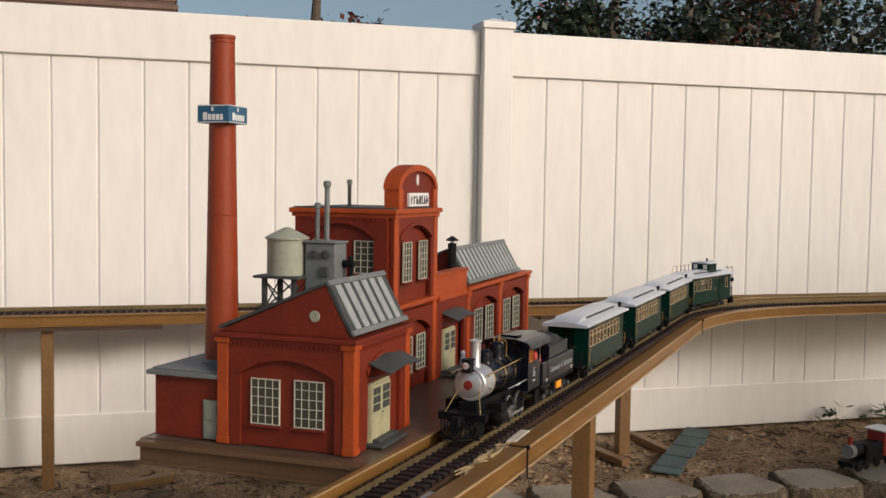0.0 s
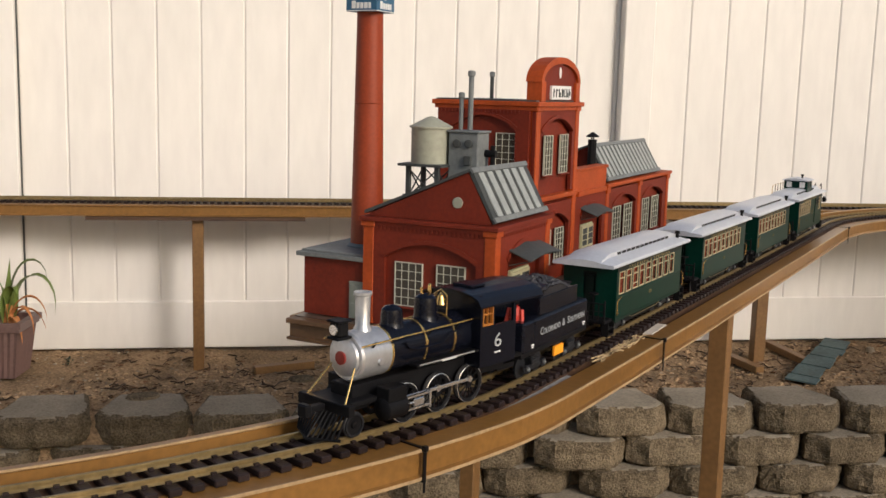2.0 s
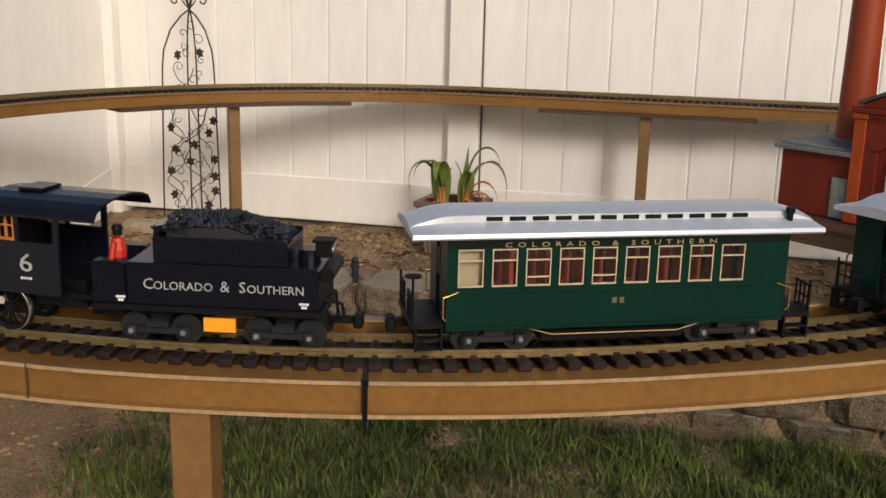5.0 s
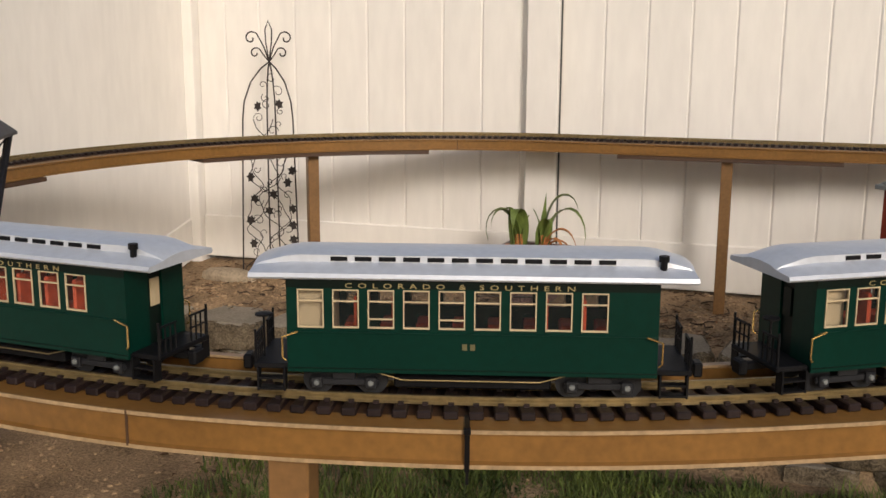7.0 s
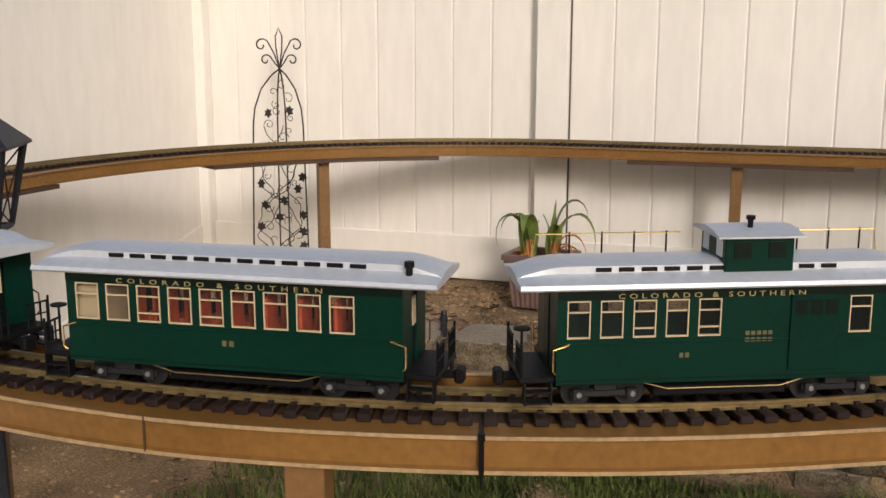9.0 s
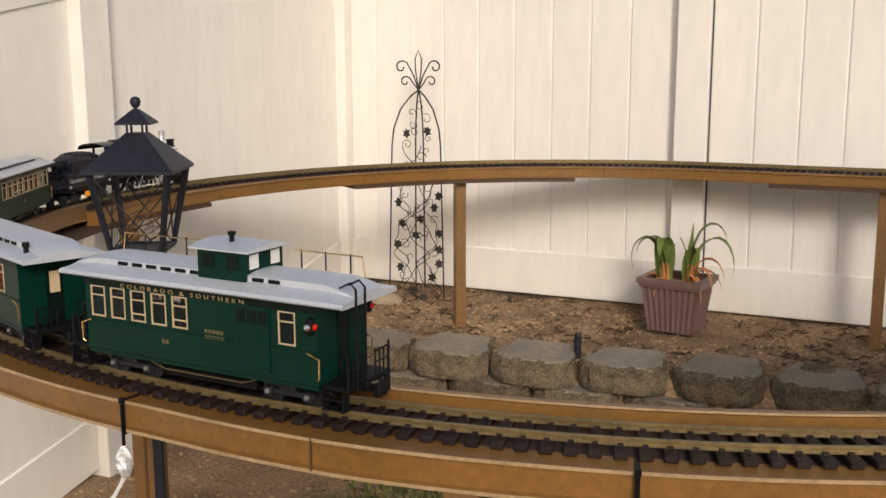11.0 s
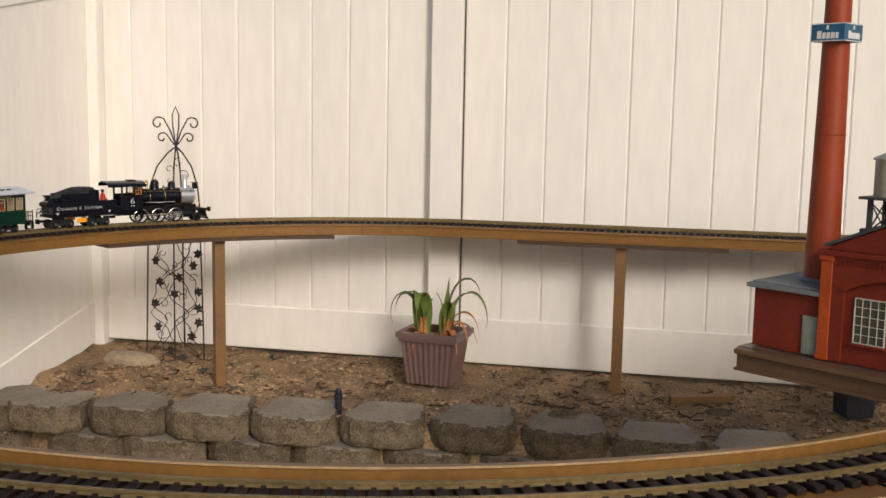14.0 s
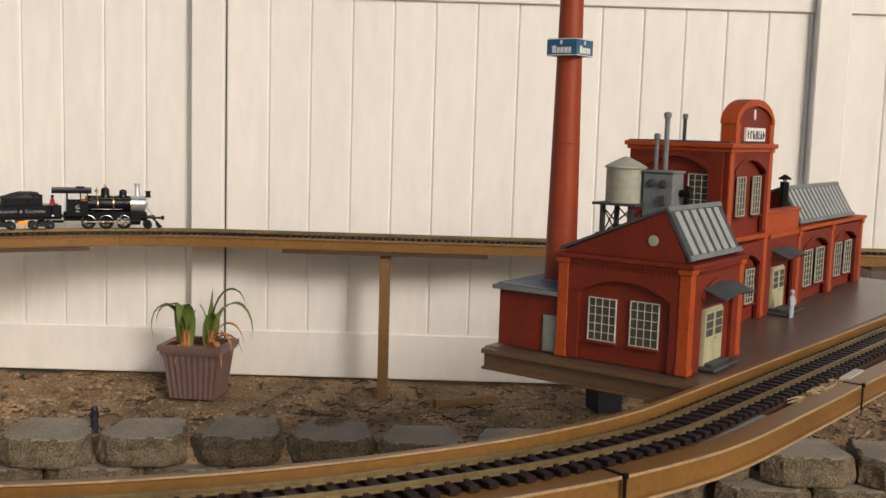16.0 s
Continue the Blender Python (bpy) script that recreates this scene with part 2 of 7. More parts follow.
    def ring_frame(self, x0, x1, y0, y1, z0, z1, w, foot=1.0):
        """A rectangular frame in x and z, of one piece."""
        o = [(x0, z0), (x1, z0), (x1, z1), (x0, z1)]
        i = [(x0 + w, z0 + w * foot), (x1 - w, z0 + w * foot), (x1 - w, z1 - w), (x0 + w, z1 - w)]
        verts = [(x, y, z) for y in (y0, y1) for x, z in o + i]
        faces = []
        for k in range(4):
            k2 = (k + 1) % 4
            faces += [(k, k2, 4 + k2, 4 + k), (8 + k, 12 + k, 12 + k2, 8 + k2), (k, 8 + k, 8 + k2, k2), (4 + k, 4 + k2, 12 + k2, 12 + k)]
        return self.add(verts, faces)

    def sweep(self, prof, path_pts, m=None):
        """A closed profile of (side, up) carried along (x, y, heading, z) points; side is to the left."""
        n = len(prof)
        verts, faces = [], []
        for x, y, h, z in path_pts:
            for o, u in prof:
                verts.append(Vector((x - o * math.sin(h), y + o * math.cos(h), z + u)))
        for i in range(len(path_pts) - 1):
            for k in range(n):
                k2 = (k + 1) % n
                faces.append((i * n + k, i * n + k2, (i + 1) * n + k2, (i + 1) * n + k))
        faces.append(tuple(range(n - 1, -1, -1)))
        faces.append(tuple(range((len(path_pts) - 1) * n, len(path_pts) * n)))
        return self.add(verts, faces)

    def prism(self, poly, lo, hi, axis="y"):
        """A polygon drawn in the two other axes, pulled along axis."""
        def at(a, b, c):
            return {"x": (c, a, b), "y": (a, c, b), "z": (a, b, c)}[axis]
        n = len(poly)
        verts = [at(a, b, lo) for a, b in poly] + [at(a, b, hi) for a, b in poly]
        faces = [tuple(range(n)), tuple(range(2 * n - 1, n - 1, -1))]
        faces += [(k, (k + 1) % n, (k + 1) % n + n, k + n) for k in range(n)]
        return self.add(verts, faces)

    def mesh(self, name, mat, smooth=False):
        bmesh.ops.recalc_face_normals(self.bm, faces=self.bm.faces)
        me = bpy.data.meshes.new(name)
        if smooth:
            for f in self.bm.faces:
                f.smooth = True
            for e in self.bm.edges:
                if len(e.link_faces) == 2 and e.calc_face_angle() > 0.6:
                    e.smooth = False
        self.bm.to_mesh(me)
        self.bm.free()
        me.materials.append(mat)
        return me


def part(name, shape, mat, parent, label="", smooth=False):
    ob = new(name, shape.mesh(name, mat, smooth))
    ob.parent = parent
    if label:
        ob["label"] = label
    return ob


def same_part(name, me, parent, m):
    ob = new(name, me)
    ob.parent = parent
    ob.matrix_basis = m
    return ob


def thing(name, m, label, category, group="", kind=""):
    ob = new(name)
    ob.matrix_basis = m
    ob.empty_display_size = 0.05
    return tagged(ob, label, category, group, kind)


def single(name, shape, mat, label, category="", kind="", group="", smooth=False):
    ob = new(name, shape.mesh(name, mat, smooth))
    return tagged(ob, label, category, group, kind)


def lettering(text, size, mat, parent, m, name="lettering", spacing=1.0):
    cu = bpy.data.curves.new(name, "FONT")
    cu.body, cu.size, cu.align_x, cu.align_y = text, size, "CENTER", "CENTER"
    cu.extrude, cu.resolution_u = 0.0003, 2
    cu.space_character = spacing
    tmp = bpy.data.objects.new(name, cu)
    scene.collection.objects.link(tmp)
    bpy.context.view_layer.update()
    me = bpy.data.meshes.new_from_object(tmp.evaluated_get(bpy.context.evaluated_depsgraph_get()))
    bpy.data.objects.remove(tmp)
    me.materials.clear()
    me.materials.append(mat)
    ob = new(name, me)
    ob.parent = parent
    ob.matrix_basis = m
    return ob


# ---- the line of the track ----
CX, CY, RC = 0.2, -1.66, 1.49
PH = radians(50.5)
P1 = (CX + RC * math.sin(PH), CY - RC * math.cos(PH))
RUN = 2.5
P2 = (P1[0] + RUN * math.cos(PH), P1[1] + RUN * math.sin(PH))
R2, TURN = 1.15, radians(49)
RAIL = 0.612


def line(s):
    """Place and heading at s metres past the end of the straight, in the way the train runs."""
    if s < -RUN:
        d = -s - RUN
        h = PH - min(d / R2, TURN)
        e = max(d - R2 * TURN, 0)
        x = P2[0] + R2 * math.sin(PH) - R2 * math.sin(h) + e * math.cos(h)
        y = P2[1] - R2 * math.cos(PH) + R2 * math.cos(h) + e * math.sin(h)
        return x, y, h + math.pi
    if s < 0:
        return P1[0] - s * math.cos(PH), P1[1] - s * math.sin(PH), PH + math.pi
    q = s / RC
    if q < PH + math.pi:
        return CX + RC * math.sin(PH - q), CY - RC * math.cos(PH - q), PH - q + math.pi
    return CX + s - RC * (PH + math.pi), CY + RC, 0.0


S0, S1 = -4.9, 10.9


def climb(s):
    """How far the straight lies above the curve."""
    return -0.008 * min(1, max(0, (-s - 0.3) / 1.2))


def height(s):
    """Top of the rails: level round the curve, a little lower along the straight."""
    return RAIL + climb(s)


def rail_shift(s):
    """The rails leave the middle of the curve and lie further out along the straight."""
    return float(np.interp(s, (0.1, 0.35, 0.5, 0.7, 0.85, 1.0, 1.3, 1.5, 2.0), (0.048, 0.033, 0.020, 0.011, 0.005, 0.0, -0.004, -0.006, 0.0))) + 1.3 * climb(s)


def beam_out(s):
    """Outer edge of the outer beam, from the line: straight lengths bent by hand, wide of the track on the straight."""
    return float(np.interp(s, (-2.6, -0.75, -0.3, 0.0, 0.1, 0.28, 0.4, 0.55, 0.7, 0.85, 1.0, 1.2, 1.45, 1.65, 2.3),
                           (0.139, 0.150, 0.148, 0.144, 0.138, 0.119, 0.105, 0.092, 0.085, 0.079, 0.075, 0.074, 0.064, 0.072, 0.1))) + 1.3 * climb(s)


def rails(s):
    """Middle of the rails."""
    x, y, h = line(s)
    d = rail_shift(s)
    return x - d * math.sin(h), y + d * math.cos(h), h


def beam_line(s):
    """A line 0.1 m inside the outer beam's edge."""
    x, y, h = line(s)
    d = beam_out(s) - 0.1
    return x - d * math.sin(h), y + d * math.cos(h), h


def stretch_of(a, b, step=0.04, along=line):
    n = max(2, int((b - a) / step))
    at = [a + (b - a) * i / n for i in range(n + 1)]
    return [(*along(q), height(q)) for q in at]

# ---- ground ----
LAWN, BED = -0.36, -0.03
WALL_Y = -0.93


def ground_height(x, y):
    step = min(1, max(0, (y - (WALL_Y + 0.02)) / 0.10))
    if x < -1.32:
        step *= min(1, max(0, (y + 1.0 + 0.0) / 0.5))
    low = LAWN + 0.012 * noise.noise((x * 3, y * 3, 0))
    top = BED + 0.018 * noise.noise((x * 2.3, y * 2.3, 5)) + 0.010 * noise.noise((x * 9, y * 9, 2)) + 0.022 * min(1, max(0, (y + 0.32) / 0.28))
    z = low + (top - low) * step
    far = max(abs(x - 1), abs(y + 1.5))
    return z if far < 6 else LAWN


def ground_sheet():
    s = Shape()
    def axis(a, b, fine, far):
        v = list(np.arange(a, b + 1e-6, fine))
        return [-far, -far / 8, -12] + v + [12, far / 8, far]
    xs, ys = axis(-2.4, 5.2, 0.035, 900), axis(-4.6, 0.5, 0.035, 900)
    n = len(xs)
    verts = [(x, y, ground_height(x, y)) for y in ys for x in xs]
    faces = [(j * n + i, j * n + i + 1, (j + 1) * n + i + 1, (j + 1) * n + i) for j in range(len(ys) - 1) for i in range(n - 1)]
    me = bpy.data.meshes.new("ground")
    me.from_pydata(verts, [], faces)
    me.materials.append(SOIL)
    for p in me.polygons:
        p.use_smooth = True
    s.bm.free()
    return tagged(new("ground", me), "bare sandy soil of a raised bed and yard", "ground", kind="structure")


ground_sheet()


def scatter(name, mat, count, label, size, area, flat=0.6, leafy=False, seed=1):
    """Small loose pieces lying on the ground, in one mesh."""
    rnd = random.Random(seed)
    verts, faces = [], []
    for _ in range(count):
        x, y = rnd.uniform(area[0], area[1]), rnd.uniform(area[2], area[3])
        if noise.noise((x * 2.6, y * 3.4, seed)) < rnd.uniform(-0.45, 0.35):
            continue
        z = ground_height(x, y)
        r = size * rnd.uniform(0.35, 1.0) ** 1.5
        a = rnd.uniform(0, 6.28)
        b = len(verts)
        if leafy:
            ca, sa = math.cos(a) * r, math.sin(a) * r
            for u, v, w in ((-1, 0, 0), (0, -0.45, 0.25), (1, 0, 0.1), (0, 0.45, 0.3)):
                verts.append((x + u * ca - v * sa, y + u * sa + v * ca, z + 0.002 + w * r * rnd.uniform(0.3, 1.3)))
            faces.append((b, b + 1, b + 2, b + 3))
        else:
            k = 5
            for h, q in ((-0.3, 1.0), (0.45, 0.95), (0.9, 0.45)):
                for i in range(k):
                    t = a + 6.283 * i / k
                    w = r * q * rnd.uniform(0.7, 1.15)
                    verts.append((x + w * math.cos(t), y + w * math.sin(t), z + r * flat * h))
            for j in range(2):
                for i in range(k):
                    i2 = (i + 1) % k
                    faces.append((b + j * k + i, b + j * k + i2, b + (j + 1) * k + i2, b + (j + 1) * k + i))
            faces.append(tuple(b + 2 * k + i for i in range(k)))
    me = bpy.data.meshes.new(name)
    me.from_pydata(verts, [], faces)
    me.materials.append(mat)
    return tagged(new(name, me), label, name.replace("_", " "), kind="stuff")


scatter("soil_clods", SOIL, 11000, "crumbly clods of sandy soil on the bed", 0.013, (-1.45, 4.3, -0.83, -0.02), seed=2)
scatter("pebbles", PEBBLE, 1500, "small pale pebbles strewn over the soil", 0.009, (-1.45, 4.3, -0.83, -0.02), seed=3)
scatter("leaf_litter", LITTER, 5200, "dry brown leaf litter on the soil", 0.019, (-1.45, 4.3, -0.85, -0.02), leafy=True, seed=4)
scatter("yard_litter", LITTER, 800, "fallen brown leaves lying in the yard", 0.03, (-1.45, 3.2, -2.8, -1.1), leafy=True, seed=5)
scatter("yard_clods", SOIL, 3500, "loose clods of earth in the yard", 0.014, (-1.5, 1.0, -2.9, -1.1), seed=6)


def twigs():
    rnd = random.Random(31)
    verts, faces = [], []
    for _ in range(620):
        x, y = rnd.uniform(-1.4, 4.3), -0.84 + 0.82 * rnd.random() ** 0.7
        if noise.noise((x * 1.7, y * 2.2, 7)) < rnd.uniform(-0.4, 0.3):
            continue
        a, l, r = rnd.uniform(0, 6.28), rnd.uniform(0.02, 0.11), rnd.uniform(0.0012, 0.0034)
        b = len(verts)
        for k in range(4):
            u = (k / 3 - 0.5) * l
            bend = 0.18 * l * math.sin(2.3 * k + a)
            px, py = x + u * math.cos(a) - bend * math.sin(a), y + u * math.sin(a) + bend * math.cos(a)
            pz = ground_height(px, py) + r * 1.5 + 0.004 * (k % 2)
            for q in range(3):
                verts.append((px - r * math.sin(a) * math.cos(q * 2.1), py + r * math.cos(a) * math.cos(q * 2.1), pz + r * math.sin(q * 2.1)))
        for k in range(3):
            for q in range(3):
                q2 = (q + 1) % 3
                faces.append((b + 3 * k + q, b + 3 * k + q2, b + 3 * k + 3 + q2, b + 3 * k + 3 + q))
    me = bpy.data.meshes.new("twigs")
    me.from_pydata(verts, [], faces)
    me.materials.append(TWIG)
    return tagged(new("twigs", me), "broken dead twigs strewn over the soil", "twigs", kind="stuff")


twigs()


def lawn():
    rnd = random.Random(9)
    verts, faces = [], []
    n = 0
    while n < 62000:
        x, y = rnd.uniform(-0.75, 3.4), rnd.uniform(-2.75, -1.02)
        bare = noise.noise((x * 1.6, y * 1.6, 3)) + 0.6 * min(1.6, x + 0.35) - 2.0 * max(0, x - 2.5) - 3.0 * max(0, -2.35 - y)
        if bare < rnd.uniform(-0.35, 0.35):
            continue
        n += 1
        z = ground_height(x, y)
        h = rnd.uniform(0.02, 0.07) * (0.85 + 1.1 * noise.noise((x * 5, y * 5, 8)))
        a, lean, w = rnd.uniform(0, 6.28), rnd.uniform(0.2, 1.3) * h, rnd.uniform(0.0014, 0.0034)
        dx, dy = math.cos(a), math.sin(a)
        b = len(verts)
        verts += [(x - dy * w, y + dx * w, z - 0.003), (x + dy * w, y - dx * w, z - 0.003),
                  (x + dx * lean * 0.35 + dy * w * 0.8, y + dy * lean * 0.35 - dx * w * 0.8, z + h * 0.6),
                  (x + dx * lean * 0.35 - dy * w * 0.8, y + dy * lean * 0.35 + dx * w * 0.8, z + h * 0.6),
                  (x + dx * lean, y + dy * lean, z + h)]
        faces += [(b, b + 1, b + 2, b + 3), (b + 3, b + 2, b + 4)]
    me = bpy.data.meshes.new("grass")
    me.from_pydata(verts, [], faces)
    me.materials.append(BLADE)
    return tagged(new("grass", me), "patchy green lawn grass with bare spots", "grass", kind="stuff")


lawn()

# ---- fence ----
BOARD, BAY = 0.1635, 2.438
POST0 = 0.055
TOP_RAIL, LOW_RAIL = 1.52, 0.19


def fence_post(x, y, base, top, turn=0.0):
    f = thing("fence_post", pose(x, y, 0, 0, 0, turn), "square cream vinyl fence post with a flat pyramid cap", "fence post", "posts of the fence")
    part("post", Shape().box(-0.0635, 0.0635, -0.0635, 0.0635, base, top, 0.004), VINYL, f)
    c = Shape().box(-0.072, 0.072, -0.072, 0.072, top - 0.03, top, 0.004)
    c.add([(-0.066, -0.066, top), (0.066, -0.066, top), (0.066, 0.066, top), (-0.066, 0.066, top), (0, 0, top + 0.022)],
          [(0, 1, 4), (1, 2, 4), (2, 3, 4), (3, 0, 4)])
    part("post_cap", c, VINYL, f)
    return f


def fence_bay(x0, x1, first, name, rake=0.0, m=None, slot=True, low=LOW_RAIL):
    """Boards between two rails from x0 to x1; grooves at first + k * BOARD. rake: fall per metre along x."""
    f = thing(name, m or pose(0, 0, 0), "cream vinyl privacy fence panel of tongue and groove boards", "fence", "fence panels", "structure")
    edges = [x0] + [first + k * BOARD for k in range(-20, 20) if x0 + 0.01 < first + k * BOARD < x1 - 0.01] + [x1]
    def slant(s):
        if rake:
            for v in s.bm.verts:
                v.co.z += rake * v.co.x
        return s
    for a, b in zip(edges, edges[1:]):
        s = Shape()
        g, e = 0.0065, 0.0042
        y0, y1 = -0.011, 0.011
        s.prism([(a + 0.0004, y1), (a + 0.0004, y0 + e), (a + g, y0), (b - g, y0), (b - 0.0004, y0 + e), (b - 0.0004, y1)], low - 0.02, TOP_RAIL + 0.02, "z")
        part("board", slant(s), VINYL, f)
    part("top_rail", slant(Shape().box(x0, x1, -0.024, 0.024, TOP_RAIL, TOP_RAIL + 0.18, 0.004)), VINYL, f)
    part("bottom_rail", slant(Shape().box(x0, x1, -0.024, 0.024, low - 0.186, low, 0.004)), VINYL, f)
    if slot:
        # solid dark strip standing in for the shaded gap at the post
        part("gap_shade_strip", slant(Shape().box(x0 - 0.0005, x0 + 0.006, -0.030, -0.0245, 0.0, TOP_RAIL + 0.17)), GREYDARK, f, "dark strip for the shaded gap beside the post")
    part("groove_backing", slant(Shape().box(x0, x1, 0.012, 0.016, low - 0.01, TOP_RAIL + 0.01)), VINYL, f)
    return f


GROOVE = 0.287
for k in range(0, 4):
    fence_bay(POST0 + k * BAY + 0.0635, POST0 + (k + 1) * BAY - 0.0635, GROOVE + k * BAY, "fence_panel")
fence_bay(-1.54 + 0.0635, POST0 - 0.0635, GROOVE + 14 * BOARD - BAY - 0.014, "fence_panel", slot=False)
for k in range(0, 5):
    fence_post(POST0 + k * BAY, 0, -0.2, 1.735)
fence_post(-1.54, 0, -0.3, 1.735)
# the side fence falls with the ground towards the yard
SIDE = pose(-1.54, 0, 0, 0, 0, -90)
RAKE = -0.2
fence_bay(0.0635, 1.54, 0.16, "side_fence_panel", RAKE, SIDE, False)
fence_bay(1.667, 4.0, 1.76, "side_fence_panel", RAKE, SIDE, False)
fence_bay(4.13, 6.5, 4.2, "side_fence_panel", RAKE, SIDE, False)
fence_post(-1.54, -1.6035, -0.8, 1.735 - 0.32)
fence_post(-1.54, -4.065, -1.4, 1.735 - 0.81)


# ---- retaining wall of stacked blocks ----
def block_mesh(seed):
    rnd = random.Random(seed)
    w, d, h = 0.148, 0.2, 0.097
    foot = [(-w, -0.0), (-w * 0.62, -0.055), (w * 0.62, -0.055), (w, 0.0), (w * 0.72, d), (-w * 0.72, d)]
    s = Shape()
    n, per = len(foot), 6
    rows = [(0, 0.007), (0.007, 0)] + [(h * q, -0.003) for q in (0.25, 0.42, 0.58, 0.75)] + [(h - 0.010, -0.001), (h - 0.003, 0.005), (h, 0.013)]
    off = Vector((seed * 3.7, 0, 0))
    pts = []
    for z, i in rows:
        for k in range(n):
            (x0, y0), (x1, y1) = foot[k], foot[(k + 1) % n]
            for j in range(per):
                t = j / per
                x, y = x0 + (x1 - x0) * t, y0 + (y1 - y0) * t
                rough = 0.006 if y < 0.05 else 0.002
                x, y = x * (1 - i / w), (y - 0.07) * (1 - i / 0.12) + 0.07
                big = noise.noise(Vector((x, y, z)) * 22 + off) * rough
                out = Vector((x, y - 0.07, 0)).normalized() * (big + rnd.uniform(-0.5, 0.5) * rough)
                pts.append((x + out.x, y + out.y, z + rnd.uniform(-1, 1) * 0.0025))
    k = n * per
    faces = [tuple(range(k - 1, -1, -1)), tuple(range((len(rows) - 1) * k, len(rows) * k))]
    for r in range(len(rows) - 1):
        for i in range(k):
            i2 = (i + 1) % k
            faces.append((r * k + i, r * k + i2, (r + 1) * k + i2, (r + 1) * k + i))
    me = s.add(pts, faces).mesh("block", STONE)
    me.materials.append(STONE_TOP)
    # faces that point up take the paler, smoother material
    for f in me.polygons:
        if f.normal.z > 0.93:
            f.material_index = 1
    return me


def retaining_wall():
    wall = thing("retaining_wall", pose(0, 0, 0), "low dry-stacked retaining wall of rough tan concrete blocks", "retaining wall", kind="structure")
    kinds = [block_mesh(20 + i) for i in range(7)]
    rnd = random.Random(4)
    def y_of(x):
        return WALL_Y + 0.045 * math.sin(x * 1.3 + 0.6) + 0.02 * math.sin(x * 3.1) + (-0.07 if x > 2.0 else 0) - 0.12 * max(0, -x - 1.0)
    for c in range(4):
        z = 0.03 - 0.1 * (c + 1)
        x = -1.213 + (0.155 if c % 2 else 0.0)
        while x < 5.2:
            m = pose(x, y_of(x) - 0.012 * c + rnd.uniform(-0.006, 0.006) + 0.055, z - 0.030 * min(1, max(0, (2.0 - x) / 0.6)) - 0.018 * min(1, max(0, (-0.5 - x) / 0.5)) + rnd.uniform(-0.003, 0.003), rnd.uniform(-1.5, 1.5), rnd.uniform(-1.5, 1.5), rnd.uniform(-4, 4))
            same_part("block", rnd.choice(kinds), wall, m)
            x += 0.306 + rnd.uniform(0, 0.006)
    # the short return to the side fence
    for c in range(3):
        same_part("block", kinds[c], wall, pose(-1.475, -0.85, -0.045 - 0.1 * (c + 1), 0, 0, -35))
    return wall


retaining_wall()


# ---- elevated track ----
def viaduct():
    v = thing("railway_trestle", pose(0, 0, 0), "brown painted channel beams carrying a looping garden railway on posts", "trestle")
    def channel(top, low):
        return [(0.062, top), (0.1, top), (0.1, top - 0.004), (0.0945, top - 0.006), (0.0945, low + 0.006), (0.1, low + 0.004), (0.1, low), (0.062, low)]
    def inward(c):
        return [(-o, u) for o, u in reversed(c)]
    outer, full = stretch_of(S0, S1, along=beam_line), stretch_of(S0, S1, along=rails)
    near, rear = stretch_of(S0, 3.3, along=rails), stretch_of(3.3, S1)
    part("outer_beam", Shape().sweep(channel(-0.0177, -0.058), outer), BROWN, v)
    for a, b in ((-0.0215, -0.0174), (-0.0583, -0.0540)):
        part("beam_edge", Shape().sweep([(0.0985, a), (0.0985, b), (0.1006, b), (0.1006, a)], outer), WORN, v, "pale worn flange edge of the beam")
    lip = [(-0.066, 0.006), (-0.056, 0.006), (-0.056, 0.0025), (-0.0585, 0.001), (-0.0585, -0.036), (-0.056, -0.037), (-0.056, -0.040), (-0.066, -0.040), (-0.066, -0.037), (-0.0625, -0.036), (-0.0625, 0.001), (-0.066, 0.0025)]
    part("inner_beam", Shape().sweep(lip, near), BROWN, v)
    part("beam_edge", Shape().sweep([(-0.0561, 0.0035), (-0.0561, 0.0063), (-0.0545, 0.0063), (-0.0545, 0.0035)], near), WORN, v, "pale worn flange edge of the beam")
    part("inner_beam", Shape().sweep(inward(channel(-0.0177, -0.057)), rear), BROWN, v)
    part("deck", Shape().sweep([(-0.054, -0.032), (-0.054, -0.0181), (0.044, -0.0181), (0.044, -0.032)], full), BROWN_DARK, v, "very dark brown plank under the track")
    s = S0 + 0.05
    while s < S1:
        x, y, h = line(s)
        part("cross_slat", Shape().box(-0.02, 0.02, rail_shift(s) - 0.053, beam_out(s) - 0.039, -0.046, -0.0325, 0, Matrix.Translation((x, y, height(s))) @ pose(0, 0, 0, 0, 0, math.degrees(h))), BROWN, v)
        s += 0.235
    return v


trestle = viaduct()


def stand(s, side, foot, size=0.021, lean=0.0, plate=0.75):
    """A post with a long flat bracket under the beam."""
    x, y, h = line(s)
    side += beam_out(s) - 0.1 if side > 0 else 0
    px, py = x - side * math.sin(h), y + side * math.cos(h)
    t = thing("trestle_post", pose(px, py, 0), "square brown painted post holding up the track beam", "post", "posts of the trestle")
    part("post", Shape().box(-size, size, -size, size, foot - 0.06, height(s) - (0.0585 if plate else 0.0580), 0.002, pose(0, 0, 0, 0, 0, math.degrees(h) + lean)), POSTB, t)
    if plate:
        pts = [(line(s + a)[0] - px, line(s + a)[1] - py, line(s + a)[2], height(s + a)) for a in (-plate / 2, -plate / 4, 0, plate / 4, plate / 2)]
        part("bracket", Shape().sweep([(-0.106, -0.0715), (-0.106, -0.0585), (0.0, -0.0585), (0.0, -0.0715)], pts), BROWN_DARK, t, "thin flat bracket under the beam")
    return t


